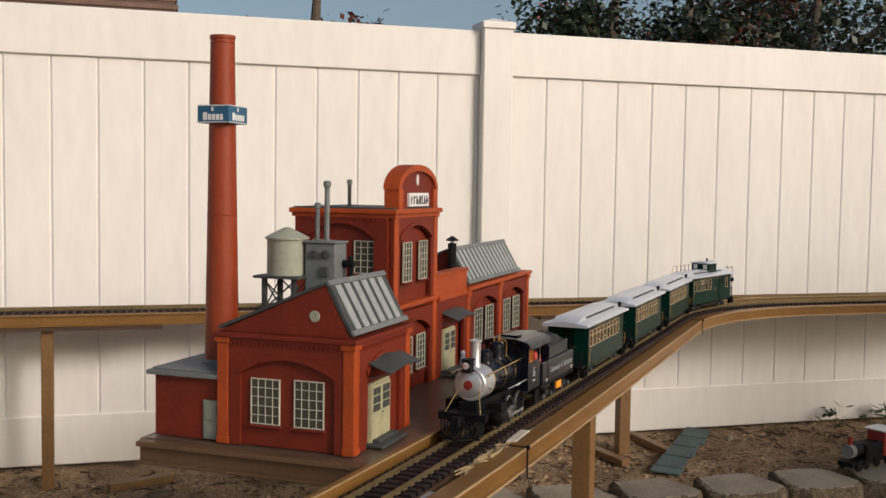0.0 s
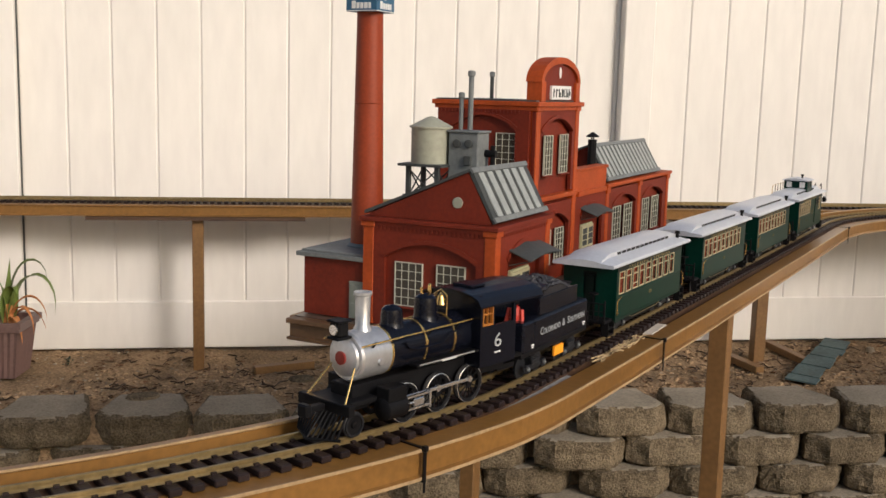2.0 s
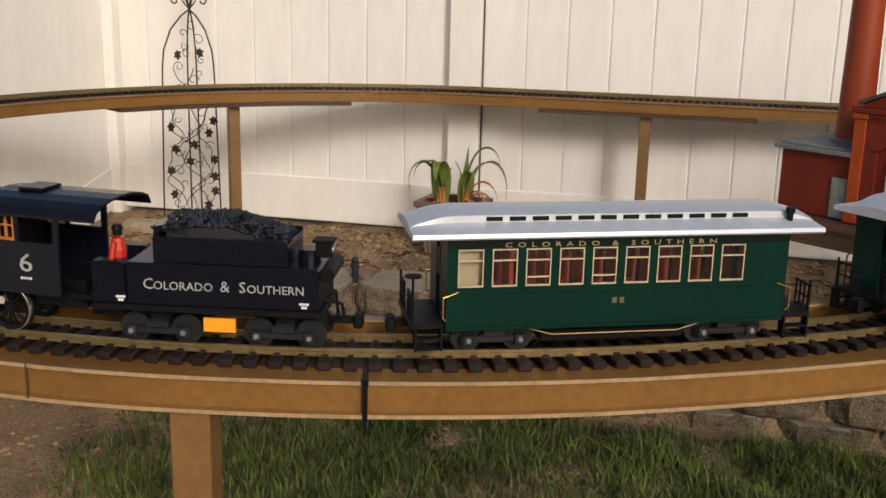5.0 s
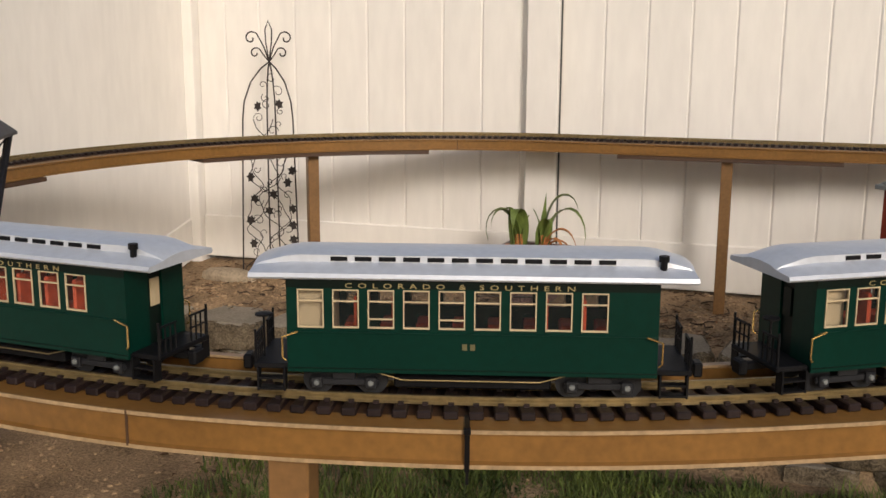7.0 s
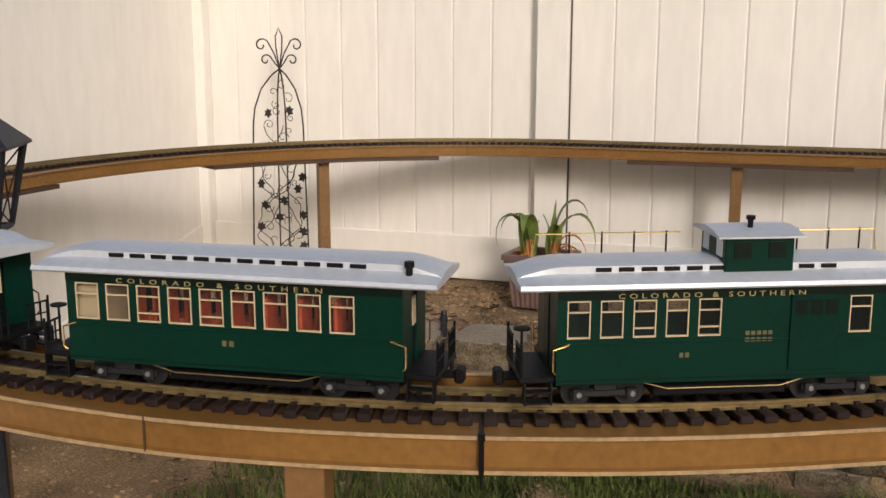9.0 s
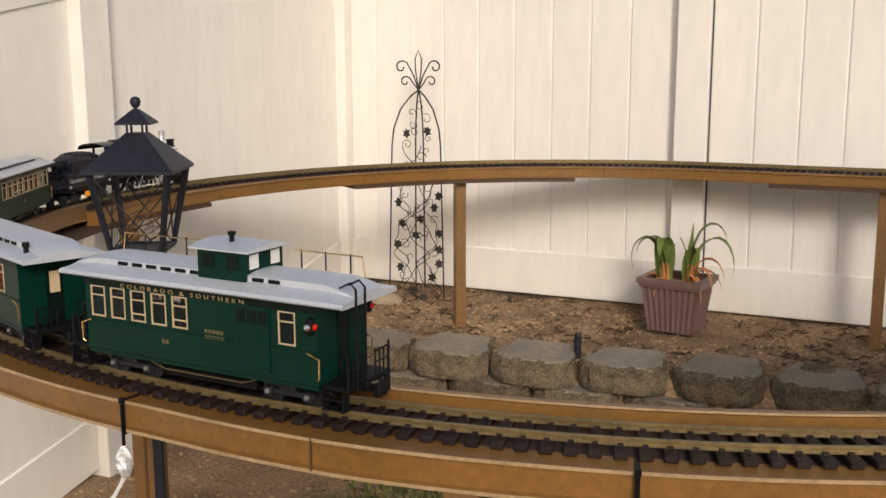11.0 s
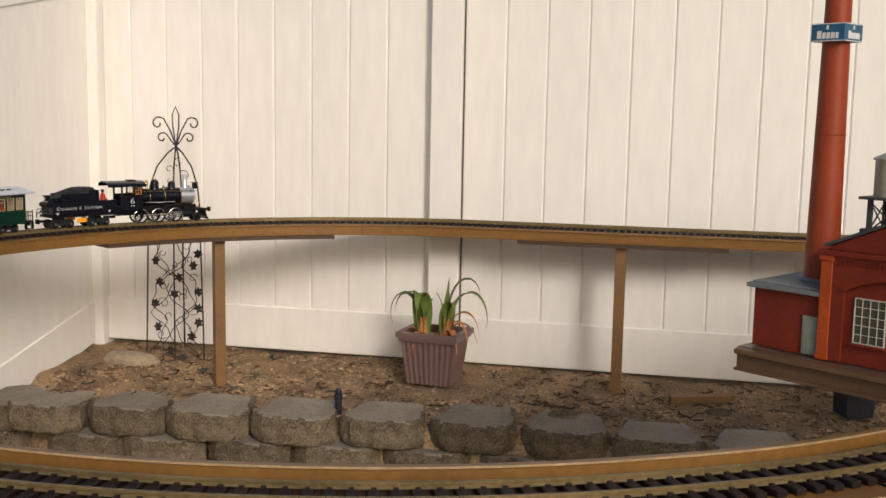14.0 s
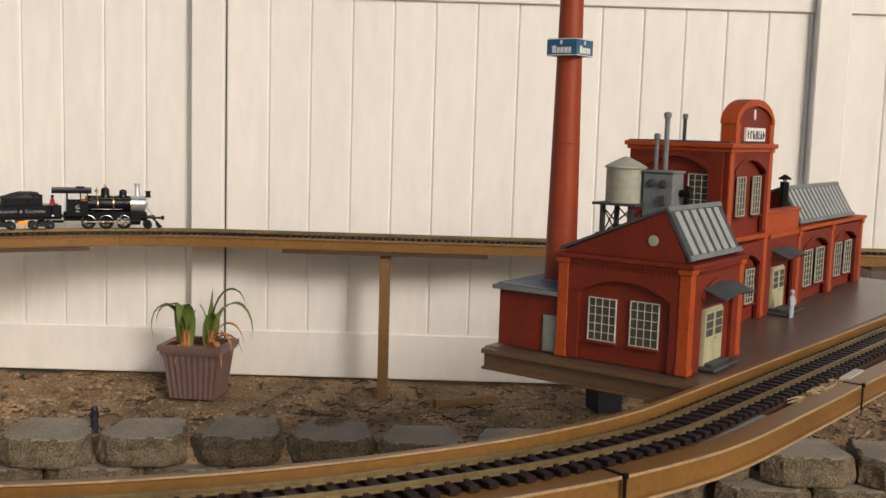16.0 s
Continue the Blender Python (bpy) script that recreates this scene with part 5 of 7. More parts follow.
    for a, b in ((0.19, 0.03), (-0.09, -0.19)):
        z = 0.170
        ends = [(a, -0.03, 0.145), (a - 0.004, -0.03, z), (b, -0.03, z)] if a > 0 else [(a, -0.03, z), (b + 0.004, -0.03, z), (b, -0.03, 0.145)]
        g.tube(ends, 0.0009, 6)
    part("roof_rail", g, BRASS, r, "thin brass wire rail along the roof")
    for x in (0.15, 0.115, 0.08, 0.045, -0.10, -0.135, -0.17):
        part("rail_post", Shape().rod((x, -0.03, 0.140), (x, -0.03, 0.172), 0.0010, n=6), MATT_BLACK, r)
    for y in (-0.052, 0.052):
        lp = part("marker_lamp", Shape().lathe([(0.005, 0), (0.006, 0.002), (0.006, 0.012), (0.003, 0.016), (0.004, 0.018)], 10, pose(-0.174, y * 1.12, 0.098)), MATT_BLACK, c, "black marker lamp with red lens")
        part("lens", Shape().lathe([(0.0, 0), (0.004, 0), (0.003, 0.002), (0, 0.003)], 10, pose(-0.180, y * 1.12, 0.106, 0, -90, 0)), LENS_RED, lp)
        part("lens", Shape().lathe([(0.0, 0), (0.004, 0), (0.003, 0.002), (0, 0.003)], 10, pose(-0.174, y * 1.12 + math.copysign(0.006, y), 0.106, -90 if y > 0 else 90, 0, 0)), LENS_RED if y < 0 else CHROME, lp)
    return c


WHEEL_R = 0.026
AXLES = (0.066, 0.002, -0.062)


def loco():
    c = thing("steam_locomotive", pose(0, 0, RAIL), "black model steam locomotive with a silver smokebox and brass trim", "locomotive")
    zc = 0.094
    along = pose(0, 0, 0, 0, 90, 0)
    part("boiler", Shape().lathe([(0.0, -0.066), (0.0305, -0.066), (0.0305, 0.092), (0.0, 0.092)], 32, pose(0, 0, zc, 0, 90, 0)), NAVY, c, smooth=True)
    sb = part("smokebox", Shape().lathe([(0.0, 0.092), (0.0312, 0.092), (0.0312, 0.140), (0.029, 0.143), (0.0, 0.143)], 32, pose(0, 0, zc, 0, 90, 0)), SILVER, c, "silver painted smokebox", smooth=True)
    part("smokebox_front", Shape().lathe([(0.0, 0.1435), (0.0245, 0.1435), (0.0235, 0.147), (0.015, 0.150), (0.0, 0.151)], 28, pose(0, 0, zc, 0, 90, 0)), SILVER, sb, smooth=True)
    part("number_disc", Shape().lathe([(0.0, 0.150), (0.0085, 0.150), (0.0085, 0.153), (0.0, 0.1535)], 20, pose(0, 0, zc, 0, 90, 0)), REDP, sb, "round red disc on the smokebox door")
    for k in range(14):
        a = 2 * math.pi * k / 14
        part("rivet", Shape().lathe([(0.0, 0), (0.0014, 0), (0.0008, 0.001), (0, 0.0012)], 6, pose(0.1432, 0.027 * math.cos(a), zc + 0.027 * math.sin(a), 0, 90, 0)), SILVER, sb)
    part("side_plug", Shape().lathe([(0.0, 0.030), (0.005, 0.030), (0.004, 0.0328), (0.0, 0.033)], 14, pose(0.113, 0, 0.088, -90, 0, 0)), SILVER, sb)
    for x in (0.0905, 0.028, -0.028):
        part("boiler_band", Shape().lathe([(0.0304, x - 0.0017), (0.0314, x - 0.0017), (0.0314, x + 0.0017), (0.0304, x + 0.0017)], 32, pose(0, 0, zc, 0, 90, 0), True), BRASS, c, "brass boiler band")
    part("smokestack", Shape().lathe([(0.0125, 0.118), (0.0115, 0.126), (0.0092, 0.130), (0.0098, 0.167), (0.0115, 0.1685), (0.0115, 0.172), (0.0088, 0.1725), (0.0075, 0.150)], 20, pose(0.115, 0, 0)), SILVER, c, "straight silver smokestack", smooth=True)
    for x, r, h in ((0.063, 0.0145, 0.147), (-0.001, 0.0155, 0.154)):
        part("dome", Shape().lathe([(r * 1.25, 0.116), (r * 1.05, 0.124), (r, 0.128), (r, h - 0.012), (r * 0.92, h - 0.004), (r * 0.6, h), (0.0, h + 0.002)], 22, pose(x, 0, 0)), NAVY, c, smooth=True)
    part("whistle", Shape().lathe([(0.0018, 0.155), (0.0026, 0.158), (0.0026, 0.166), (0.001, 0.168)], 8, pose(-0.004, 0.004, 0)).rod((0.003, -0.004, 0.155), (0.003, -0.004, 0.163), 0.002, n=8), BRASS, c, "brass whistle on the dome")
    b = part("bell", Shape().lathe([(0.007, 0.136), (0.0055, 0.142), (0.004, 0.148), (0.001, 0.151), (0.0, 0.153)], 14, pose(-0.032, 0, 0)), BRASS, c, "brass bell")
    part("bell_yoke", Shape().tube([(-0.032, 0.010, 0.122), (-0.032, 0.010, 0.150), (-0.032, 0, 0.156), (-0.032, -0.010, 0.150), (-0.032, -0.010, 0.122)], 0.0013, 6), BRASS, b)
    hl = part("headlight", Shape().box(0.146, 0.163, -0.009, 0.009, 0.122, 0.140, 0.002).box(0.143, 0.166, -0.011, 0.011, 0.140, 0.1425, 0.0008), MATT_BLACK, c, "boxy black headlight on a bracket")
    part("bracket", Shape().box(0.138, 0.166, -0.010, 0.010, 0.1185, 0.122, 0.001), MATT_BLACK, hl)
    part("lens", Shape().lathe([(0, 0), (0.0065, 0), (0.0065, 0.002), (0, 0.0025)], 16, pose(0.163, 0, 0.131, 0, 90, 0)), CHROME, hl)
    for y in (-1, 1):
        part("handrail", Shape().tube([(0.148, y * 0.0335, 0.113), (-0.06, y * 0.0335, 0.117)], 0.0012, 6), BRASS, c, "long brass handrail")
        for x in (0.125, 0.092, 0.024, -0.03):
            part("stanchion", Shape().rod((x, y * 0.029, 0.108), (x, y * 0.0335, 0.115), 0.0014, n=6), MATT_BLACK, c)
        part("pipe", Shape().tube([(0.07, y * 0.032, 0.106), (0.064, y * 0.033, 0.098), (0.05, y * 0.033, 0.094), (0.0, y * 0.033, 0.094), (-0.014, y * 0.033, 0.104), (-0.06, y * 0.033, 0.112)], 0.0014, 6), NAVY, c)
        part("running_board", Shape().box(-0.06, 0.062, min(y * 0.030, y * 0.046), max(y * 0.030, y * 0.046), 0.074, 0.077, 0.0006), MATT_BLACK, c)
        part("board_edge", Shape().box(-0.05, 0.058, y * 0.0462 - 0.0004, y * 0.0462 + 0.0004, 0.0755, 0.0775), SILVER, c)
        bars = Shape()
        for k in range(9):
            bars.box(-0.012 + k * 0.0032, -0.0098 + k * 0.0032, y * 0.0468 - 0.0003, y * 0.0468 + 0.0003, 0.0742, 0.0768)
        part("name_bar", bars, WHITE, c)
        part("brace_rod", Shape().rod((0.147, y * 0.020, 0.084), (0.176, y * 0.034, 0.046), 0.0013, n=6), BRASS, c, "slanting brass brace")
        cy = part("cylinder", Shape().lathe([(0.0, 0.088), (0.014, 0.088), (0.0145, 0.090), (0.0145, 0.122), (0.012, 0.124), (0, 0.125)], 20, pose(0, y * 0.044, 0.032, 0, 90, 0)), MATT_BLACK, c, smooth=True)
        part("steam_chest", Shape().box(0.090, 0.122, y * 0.044 - 0.011, y * 0.044 + 0.011, 0.042, 0.060, 0.001), MATT_BLACK, cy)
        part("crosshead_guide", Shape().box(0.042, 0.090, y * 0.047 - 0.002, y * 0.047 + 0.002, 0.038, 0.0405).box(0.042, 0.090, y * 0.047 - 0.002, y * 0.047 + 0.002, 0.022, 0.0245).box(0.040, 0.0435, y * 0.047 - 0.004, y * 0.047 + 0.004, 0.020, 0.043), CHROME, cy, "bright crosshead guides")
        part("piston_rod", Shape().rod((0.05, y * 0.047, 0.031), (0.090, y * 0.047, 0.031), 0.0018, n=8).box(0.052, 0.070, y * 0.047 - 0.003, y * 0.047 + 0.003, 0.026, 0.036, 0.001), CHROME, cy)
    cab = part("cab", Shape().box(-0.066, -0.062, -0.046, 0.046, 0.054, 0.140).box(-0.140, -0.066, 0.042, 0.046, 0.054, 0.106).box(-0.140, -0.066, -0.046, -0.042, 0.054, 0.106)
               .box(-0.090, -0.066, 0.042, 0.046, 0.136, 0.1415).box(-0.140, -0.134, 0.042, 0.046, 0.106, 0.1415).box(-0.134, -0.090, 0.042, 0.046, 0.136, 0.1415).box(-0.092, -0.088, 0.042, 0.046, 0.106, 0.136)
               .box(-0.090, -0.066, -0.046, -0.042, 0.136, 0.1415).box(-0.140, -0.134, -0.046, -0.042, 0.106, 0.1415).box(-0.134, -0.090, -0.046, -0.042, 0.136, 0.1415).box(-0.092, -0.088, -0.046, -0.042, 0.106, 0.140)
               .box(-0.140, -0.062, -0.046, 0.046, 0.050, 0.054), NAVY, c, "black cab with open side windows")
    for y, o in ((0.044, 1), (-0.044, -1)):
        f = Shape()
        f.box(-0.088, -0.0665, y - 0.0028, y + 0.0028, 0.107, 0.109).box(-0.088, -0.0665, y - 0.0028, y + 0.0028, 0.136, 0.138).box(-0.088, -0.0865, y - 0.0028, y + 0.0028, 0.109, 0.136).box(-0.068, -0.0665, y - 0.0028, y + 0.0028, 0.109, 0.136)
        f.box(-0.0778, -0.0768, y - 0.002, y + 0.002, 0.109, 0.136).box(-0.0865, -0.068, y - 0.002, y + 0.002, 0.122, 0.123)
        part("cab_window", f, ORWOOD, cab, "orange wooden cab window sash")
        lettering("6", 0.028, PALE, cab, pose(-0.100, o * 0.0465, 0.083, 90, 0, 180 if o > 0 else 0) @ Matrix.Diagonal((1.3, 1, 1, 1)), "numeral")
        bars = Shape()
        for k in range(4):
            bars.box(-0.106 + k * 0.0035, -0.1035 + k * 0.0035, o * 0.0466 - 0.0003, o * 0.0466 + 0.0003, 0.066, 0.0685)
        part("class_bar", bars, WHITE, cab)
    rows = [[(x, 0.055 * math.sin(a), 0.139 + 0.016 * math.cos(a) - (0.0 if abs(a) < 1.3 else 0.003)) for a in np.linspace(-1.5, 1.5, 9)] for x in (-0.190, -0.050)]
    s = Shape()
    verts = rows[0] + rows[1] + [(x, y, z - 0.0025) for x, y, z in rows[0]] + [(x, y, z - 0.0025) for x, y, z in rows[1]]
    faces = [(k, k + 1, 10 + k, 9 + k) for k in range(8)] + [(18 + k, 27 + k, 28 + k, 19 + k) for k in range(8)]
    faces += [(k, 18 + k, 19 + k, k + 1) for k in range(8)] + [(9 + k, 10 + k, 28 + k, 27 + k) for k in range(8)] + [(0, 9, 27, 18), (8, 26, 35, 17)]
    rf = part("cab_roof", s.add(verts, faces), NAVY, cab, "curved black cab roof")
    part("roof_hatch", Shape().box(-0.105, -0.075, -0.018, 0.018, 0.1545, 0.158, 0.001), NAVY, rf)
    part("cab_front_arch", Shape().box(-0.066, -0.062, -0.044, 0.044, 0.140, 0.1495), NAVY, cab)
    part("backhead", Shape().lathe([(0, -0.072), (0.028, -0.072), (0.03, -0.066), (0, -0.066)], 20, pose(0, 0, 0.094, 0, 90, 0)), MATT_BLACK, cab)
    part("apron", Shape().box(-0.186, -0.140, -0.030, 0.030, 0.044, 0.050, 0.001).box(-0.19, -0.15, -0.008, 0.008, 0.022, 0.030), MATT_BLACK, c)
    part("frame_plate", Shape().box(-0.15, 0.150, -0.019, 0.019, 0.030, 0.062, 0.001).box(0.12, 0.180, -0.034, 0.034, 0.040, 0.047, 0.001), MATT_BLACK, c)
    pl = part("pilot_beam", Shape().box(0.170, 0.180, -0.046, 0.046, 0.034, 0.048, 0.001), MATT_BLACK, c)
    for k in range(13):
        y = -0.036 + 0.006 * k
        part("pilot_bar", Shape().rod((0.178, y * 1.1, 0.036), (0.206 - abs(y) * 0.45, y * 0.95, 0.006), 0.0015, n=6), MATT_BLACK, pl)
    part("pilot_foot", Shape().tube([(0.186, -0.038, 0.006), (0.207, 0, 0.005), (0.186, 0.038, 0.006)], 0.002, 6), MATT_BLACK, pl)
    part("front_coupler", Shape().box(0.180, 0.206, -0.005, 0.005, 0.036, 0.044, 0.001).box(0.204, 0.214, -0.009, 0.009, 0.032, 0.048, 0.002), MATT_BLACK, pl)
    for y in (-0.0235, 0.0235):
        pm = pose(0.152, y, 0.0155, -90 if y > 0 else 90, 0, 0)
        pw = part("pilot_wheel", Shape().lathe([(0.0, 0), (0.0125, 0.0), (0.0125, 0.002), (0.005, 0.0015), (0.004, 0.004), (0.0, 0.0045)], 20, pm), MATT_BLACK, c)
        part("rim", Shape().lathe([(0.0125, 0), (0.0165, 0.0), (0.0165, 0.001), (0.015, 0.0018), (0.015, 0.004), (0.0125, 0.0042)], 24, pm, True), TRUCKG, pw)
    wheels = []
    for x in AXLES:
        for y in (1, -1):
            w = part("driving_wheel", Shape().lathe([(0.0205, 0.0), (0.0275, 0.0), (0.0275, 0.0012), (0.0252, 0.002), (0.0252, 0.0056), (0.0225, 0.0056), (0.0205, 0.005)], 32, pose(0, 0, 0, -90 * y, 0, 0), True), MATT_BLACK, c, "black spoked driving wheel")
            part("tyre", Shape().lathe([(0.0249, 0.002), (WHEEL_R, 0.002), (WHEEL_R, 0.0062), (0.0249, 0.0066)], 36, pose(0, 0, 0, -90 * y, 0, 0), True), CHROME, w, "bright steel tyre")
            sp = Shape()
            for k in range(12):
                a = math.pi * k / 6
                sp.rod((0.004 * math.cos(a), y * 0.0035, 0.004 * math.sin(a)), (0.0226 * math.cos(a), y * 0.0035, 0.0226 * math.sin(a)), 0.0012, n=5)
            sp.lathe([(0, 0.001), (0.0055, 0.001), (0.0055, 0.006), (0, 0.0065)], 12, pose(0, 0, 0, -90 * y, 0, 0))
            sp.lathe([(0, 0.002), (0.0035, 0.002), (0.0035, 0.0075), (0, 0.0075)], 10, pose(0.0, 0, -0.011, -90 * y, 0, 0))
            part("spokes", sp, MATT_BLACK, w)
            w.matrix_basis = pose(x, y * 0.0235, WHEEL_R)
            wheels.append((w, x, y))
    rods = []
    for y in (1, -1):
        s = Shape().box(-0.064, 0.068, -0.0012, 0.0012, -0.0025, 0.0025, 0.0005)
        for x in AXLES:
            s.lathe([(0, -0.0022), (0.0045, -0.0022), (0.0045, 0.0022), (0, 0.0024)], 12, pose(x, 0, 0, 90, 0, 0))
        r = part("side_rod", s, CHROME, c, "bright steel coupling rod")
        r.matrix_basis = pose(0, y * 0.034, WHEEL_R - 0.011)
        rods.append((r, y))
    return c, wheels, rods


def tender():
    c = thing("coal_tender", pose(0, 0, RAIL), "black model tender heaped with coal and lettered in white", "tender")
    part("tank", Shape().box(-0.118, 0.085, -0.045, 0.045, 0.038, 0.084, 0.003), NAVY, c, "black tank with white railway lettering")
    for y in (-1, 1):
        part("front_leg", Shape().box(0.0855, 0.122, min(y * 0.024, y * 0.045), max(y * 0.024, y * 0.045), 0.038, 0.084, 0.003), NAVY, c)
        for word, big, at in (("C", 1, 0.0600), ("OLORADO", 0, 0.0232), ("&", 1, -0.0206), ("S", 1, -0.0390), ("OUTHERN", 0, -0.0735)):
            x = at if y > 0 else -0.040 - at
            lettering(word, 0.0165 if big else 0.0127, PALE, c, pose(x, y * 0.0456, 0.062 if big else 0.0607, 90, 0, 180 if y > 0 else 0), spacing=1.0)
        bars = Shape()
        for x in (0.085, -0.108):
            bars.box(x, x + 0.010, y * 0.0452 - 0.0003, y * 0.0452 + 0.0003, 0.046, 0.0485).box(x + 0.002, x + 0.008, y * 0.0452 - 0.0003, y * 0.0452 + 0.0003, 0.0425, 0.045)
        part("small_bar", bars, WHITE, c)
        part("side_board", Shape().box(-0.085, 0.056, min(y * 0.036, y * 0.039), max(y * 0.036, y * 0.039), 0.084, 0.111, 0.0006), NAVY, c)
    part("front_board", Shape().box(0.050, 0.056, -0.036, 0.036, 0.084, 0.117, 0.0006), NAVY, c)
    part("back_board", Shape().box(-0.085, -0.081, -0.036, 0.036, 0.084, 0.106, 0.0006), NAVY, c)
    part("tool_lid", Shape().prism([(0.020, 0.112), (0.056, 0.117), (0.060, 0.120), (0.022, 0.127)], -0.034, 0.034, "y"), NAVY, c)
    heap = part("coal_bed", Shape().prism([(-0.08, 0.095), (0.05, 0.095), (0.04, 0.119), (-0.02, 0.122), (-0.078, 0.106)], -0.034, 0.034, "y"), COAL, c, "heap of black coal")
    rnd = random.Random(8)
    verts, faces = [], []
    for _ in range(520):
        x, y = rnd.uniform(-0.079, 0.045), rnd.uniform(-0.035, 0.035)
        top = np.interp(x, [-0.08, -0.02, 0.045], [0.105, 0.123, 0.120]) + 0.008 * (1 - (y / 0.035) ** 2)
        r = rnd.uniform(0.0022, 0.0045)
        b = len(verts)
        for dx, dy, dz in ((1, 0, 0), (-1, 0, 0), (0, 1, 0), (0, -1, 0), (0, 0, 1), (0, 0, -1)):
            verts.append((x + dx * r * rnd.uniform(0.7, 1.3), y + dy * r * rnd.uniform(0.7, 1.3), top + dz * r * rnd.uniform(0.6, 1.1)))
        faces += [(b + i, b + j, b + k) for i, j, k in ((0, 2, 4), (2, 1, 4), (1, 3, 4), (3, 0, 4), (2, 0, 5), (1, 2, 5), (3, 1, 5), (0, 3, 5))]
    tagged(part("coal", Shape().add(verts, faces), COAL, heap), kind="stuff")
    part("filler_hatch", Shape().rod((-0.10, 0, 0.084), (-0.10, 0, 0.096), 0.012, n=14), NAVY, c)
    bl = part("back_light", Shape().box(-0.125, -0.108, -0.009, 0.009, 0.088, 0.104, 0.001).box(-0.128, -0.105, -0.011, 0.011, 0.104, 0.107, 0.0008), MATT_BLACK, c)
    part("lens", Shape().lathe([(0, 0), (0.006, 0), (0.006, 0.0015), (0, 0.002)], 12, pose(-0.125, 0, 0.096, 0, -90, 0)), CHROME, bl)
    part("air_tank", Shape().rod((-0.124, -0.03, 0.075), (-0.124, 0.03, 0.075), 0.008, n=14), MATT_BLACK, c)
    part("hoses", Shape().tube([(-0.122, 0.03, 0.05), (-0.14, 0.03, 0.045), (-0.142, 0.028, 0.03)], 0.002, 6).tube([(-0.122, 0.038, 0.06), (-0.135, 0.038, 0.058), (-0.138, 0.038, 0.035)], 0.0015, 6).tube([(-0.122, 0.02, 0.06), (-0.132, 0.02, 0.056), (-0.134, 0.02, 0.03)], 0.0015, 6), MATT_BLACK, c)
    part("underframe", Shape().box(-0.122, 0.122, -0.043, 0.043, 0.031, 0.038, 0.001), MATT_BLACK, c)
    for y in (-0.041, 0.041):
        part("side_plate", Shape().box(-0.030, 0.004, y - 0.002, y + 0.002, 0.012, 0.027, 0.0005), ORANGE, c, "bright orange plate between the trucks")
    for o in c.children:
        o.matrix_basis = pose(0, 0, 0.007) @ o.matrix_basis
    for x in (0.056, -0.078):
        part("bolster", Shape().box(x - 0.008, x + 0.008, -0.03, 0.03, 0.0285, 0.0385), MATT_BLACK, c)
    bogie(c, 0.056)
    bogie(c, -0.078)
    coupler(c, -0.124, -1)
    return c


LOCO, DRIVERS, RODS = loco()
TENDER = tender()
COACH = coach()
COACHES = [COACH, copy_thing(COACH, pose(0, 0, RAIL)), copy_thing(COACH, pose(0, 0, RAIL))]
CABOOSE = caboose()
DRIVER_FIG = figurine(pose(0, 0, 0), COAT, "red-coated plastic figurine riding behind the cab", 0.067, CLOTHB, MATT_BLACK)

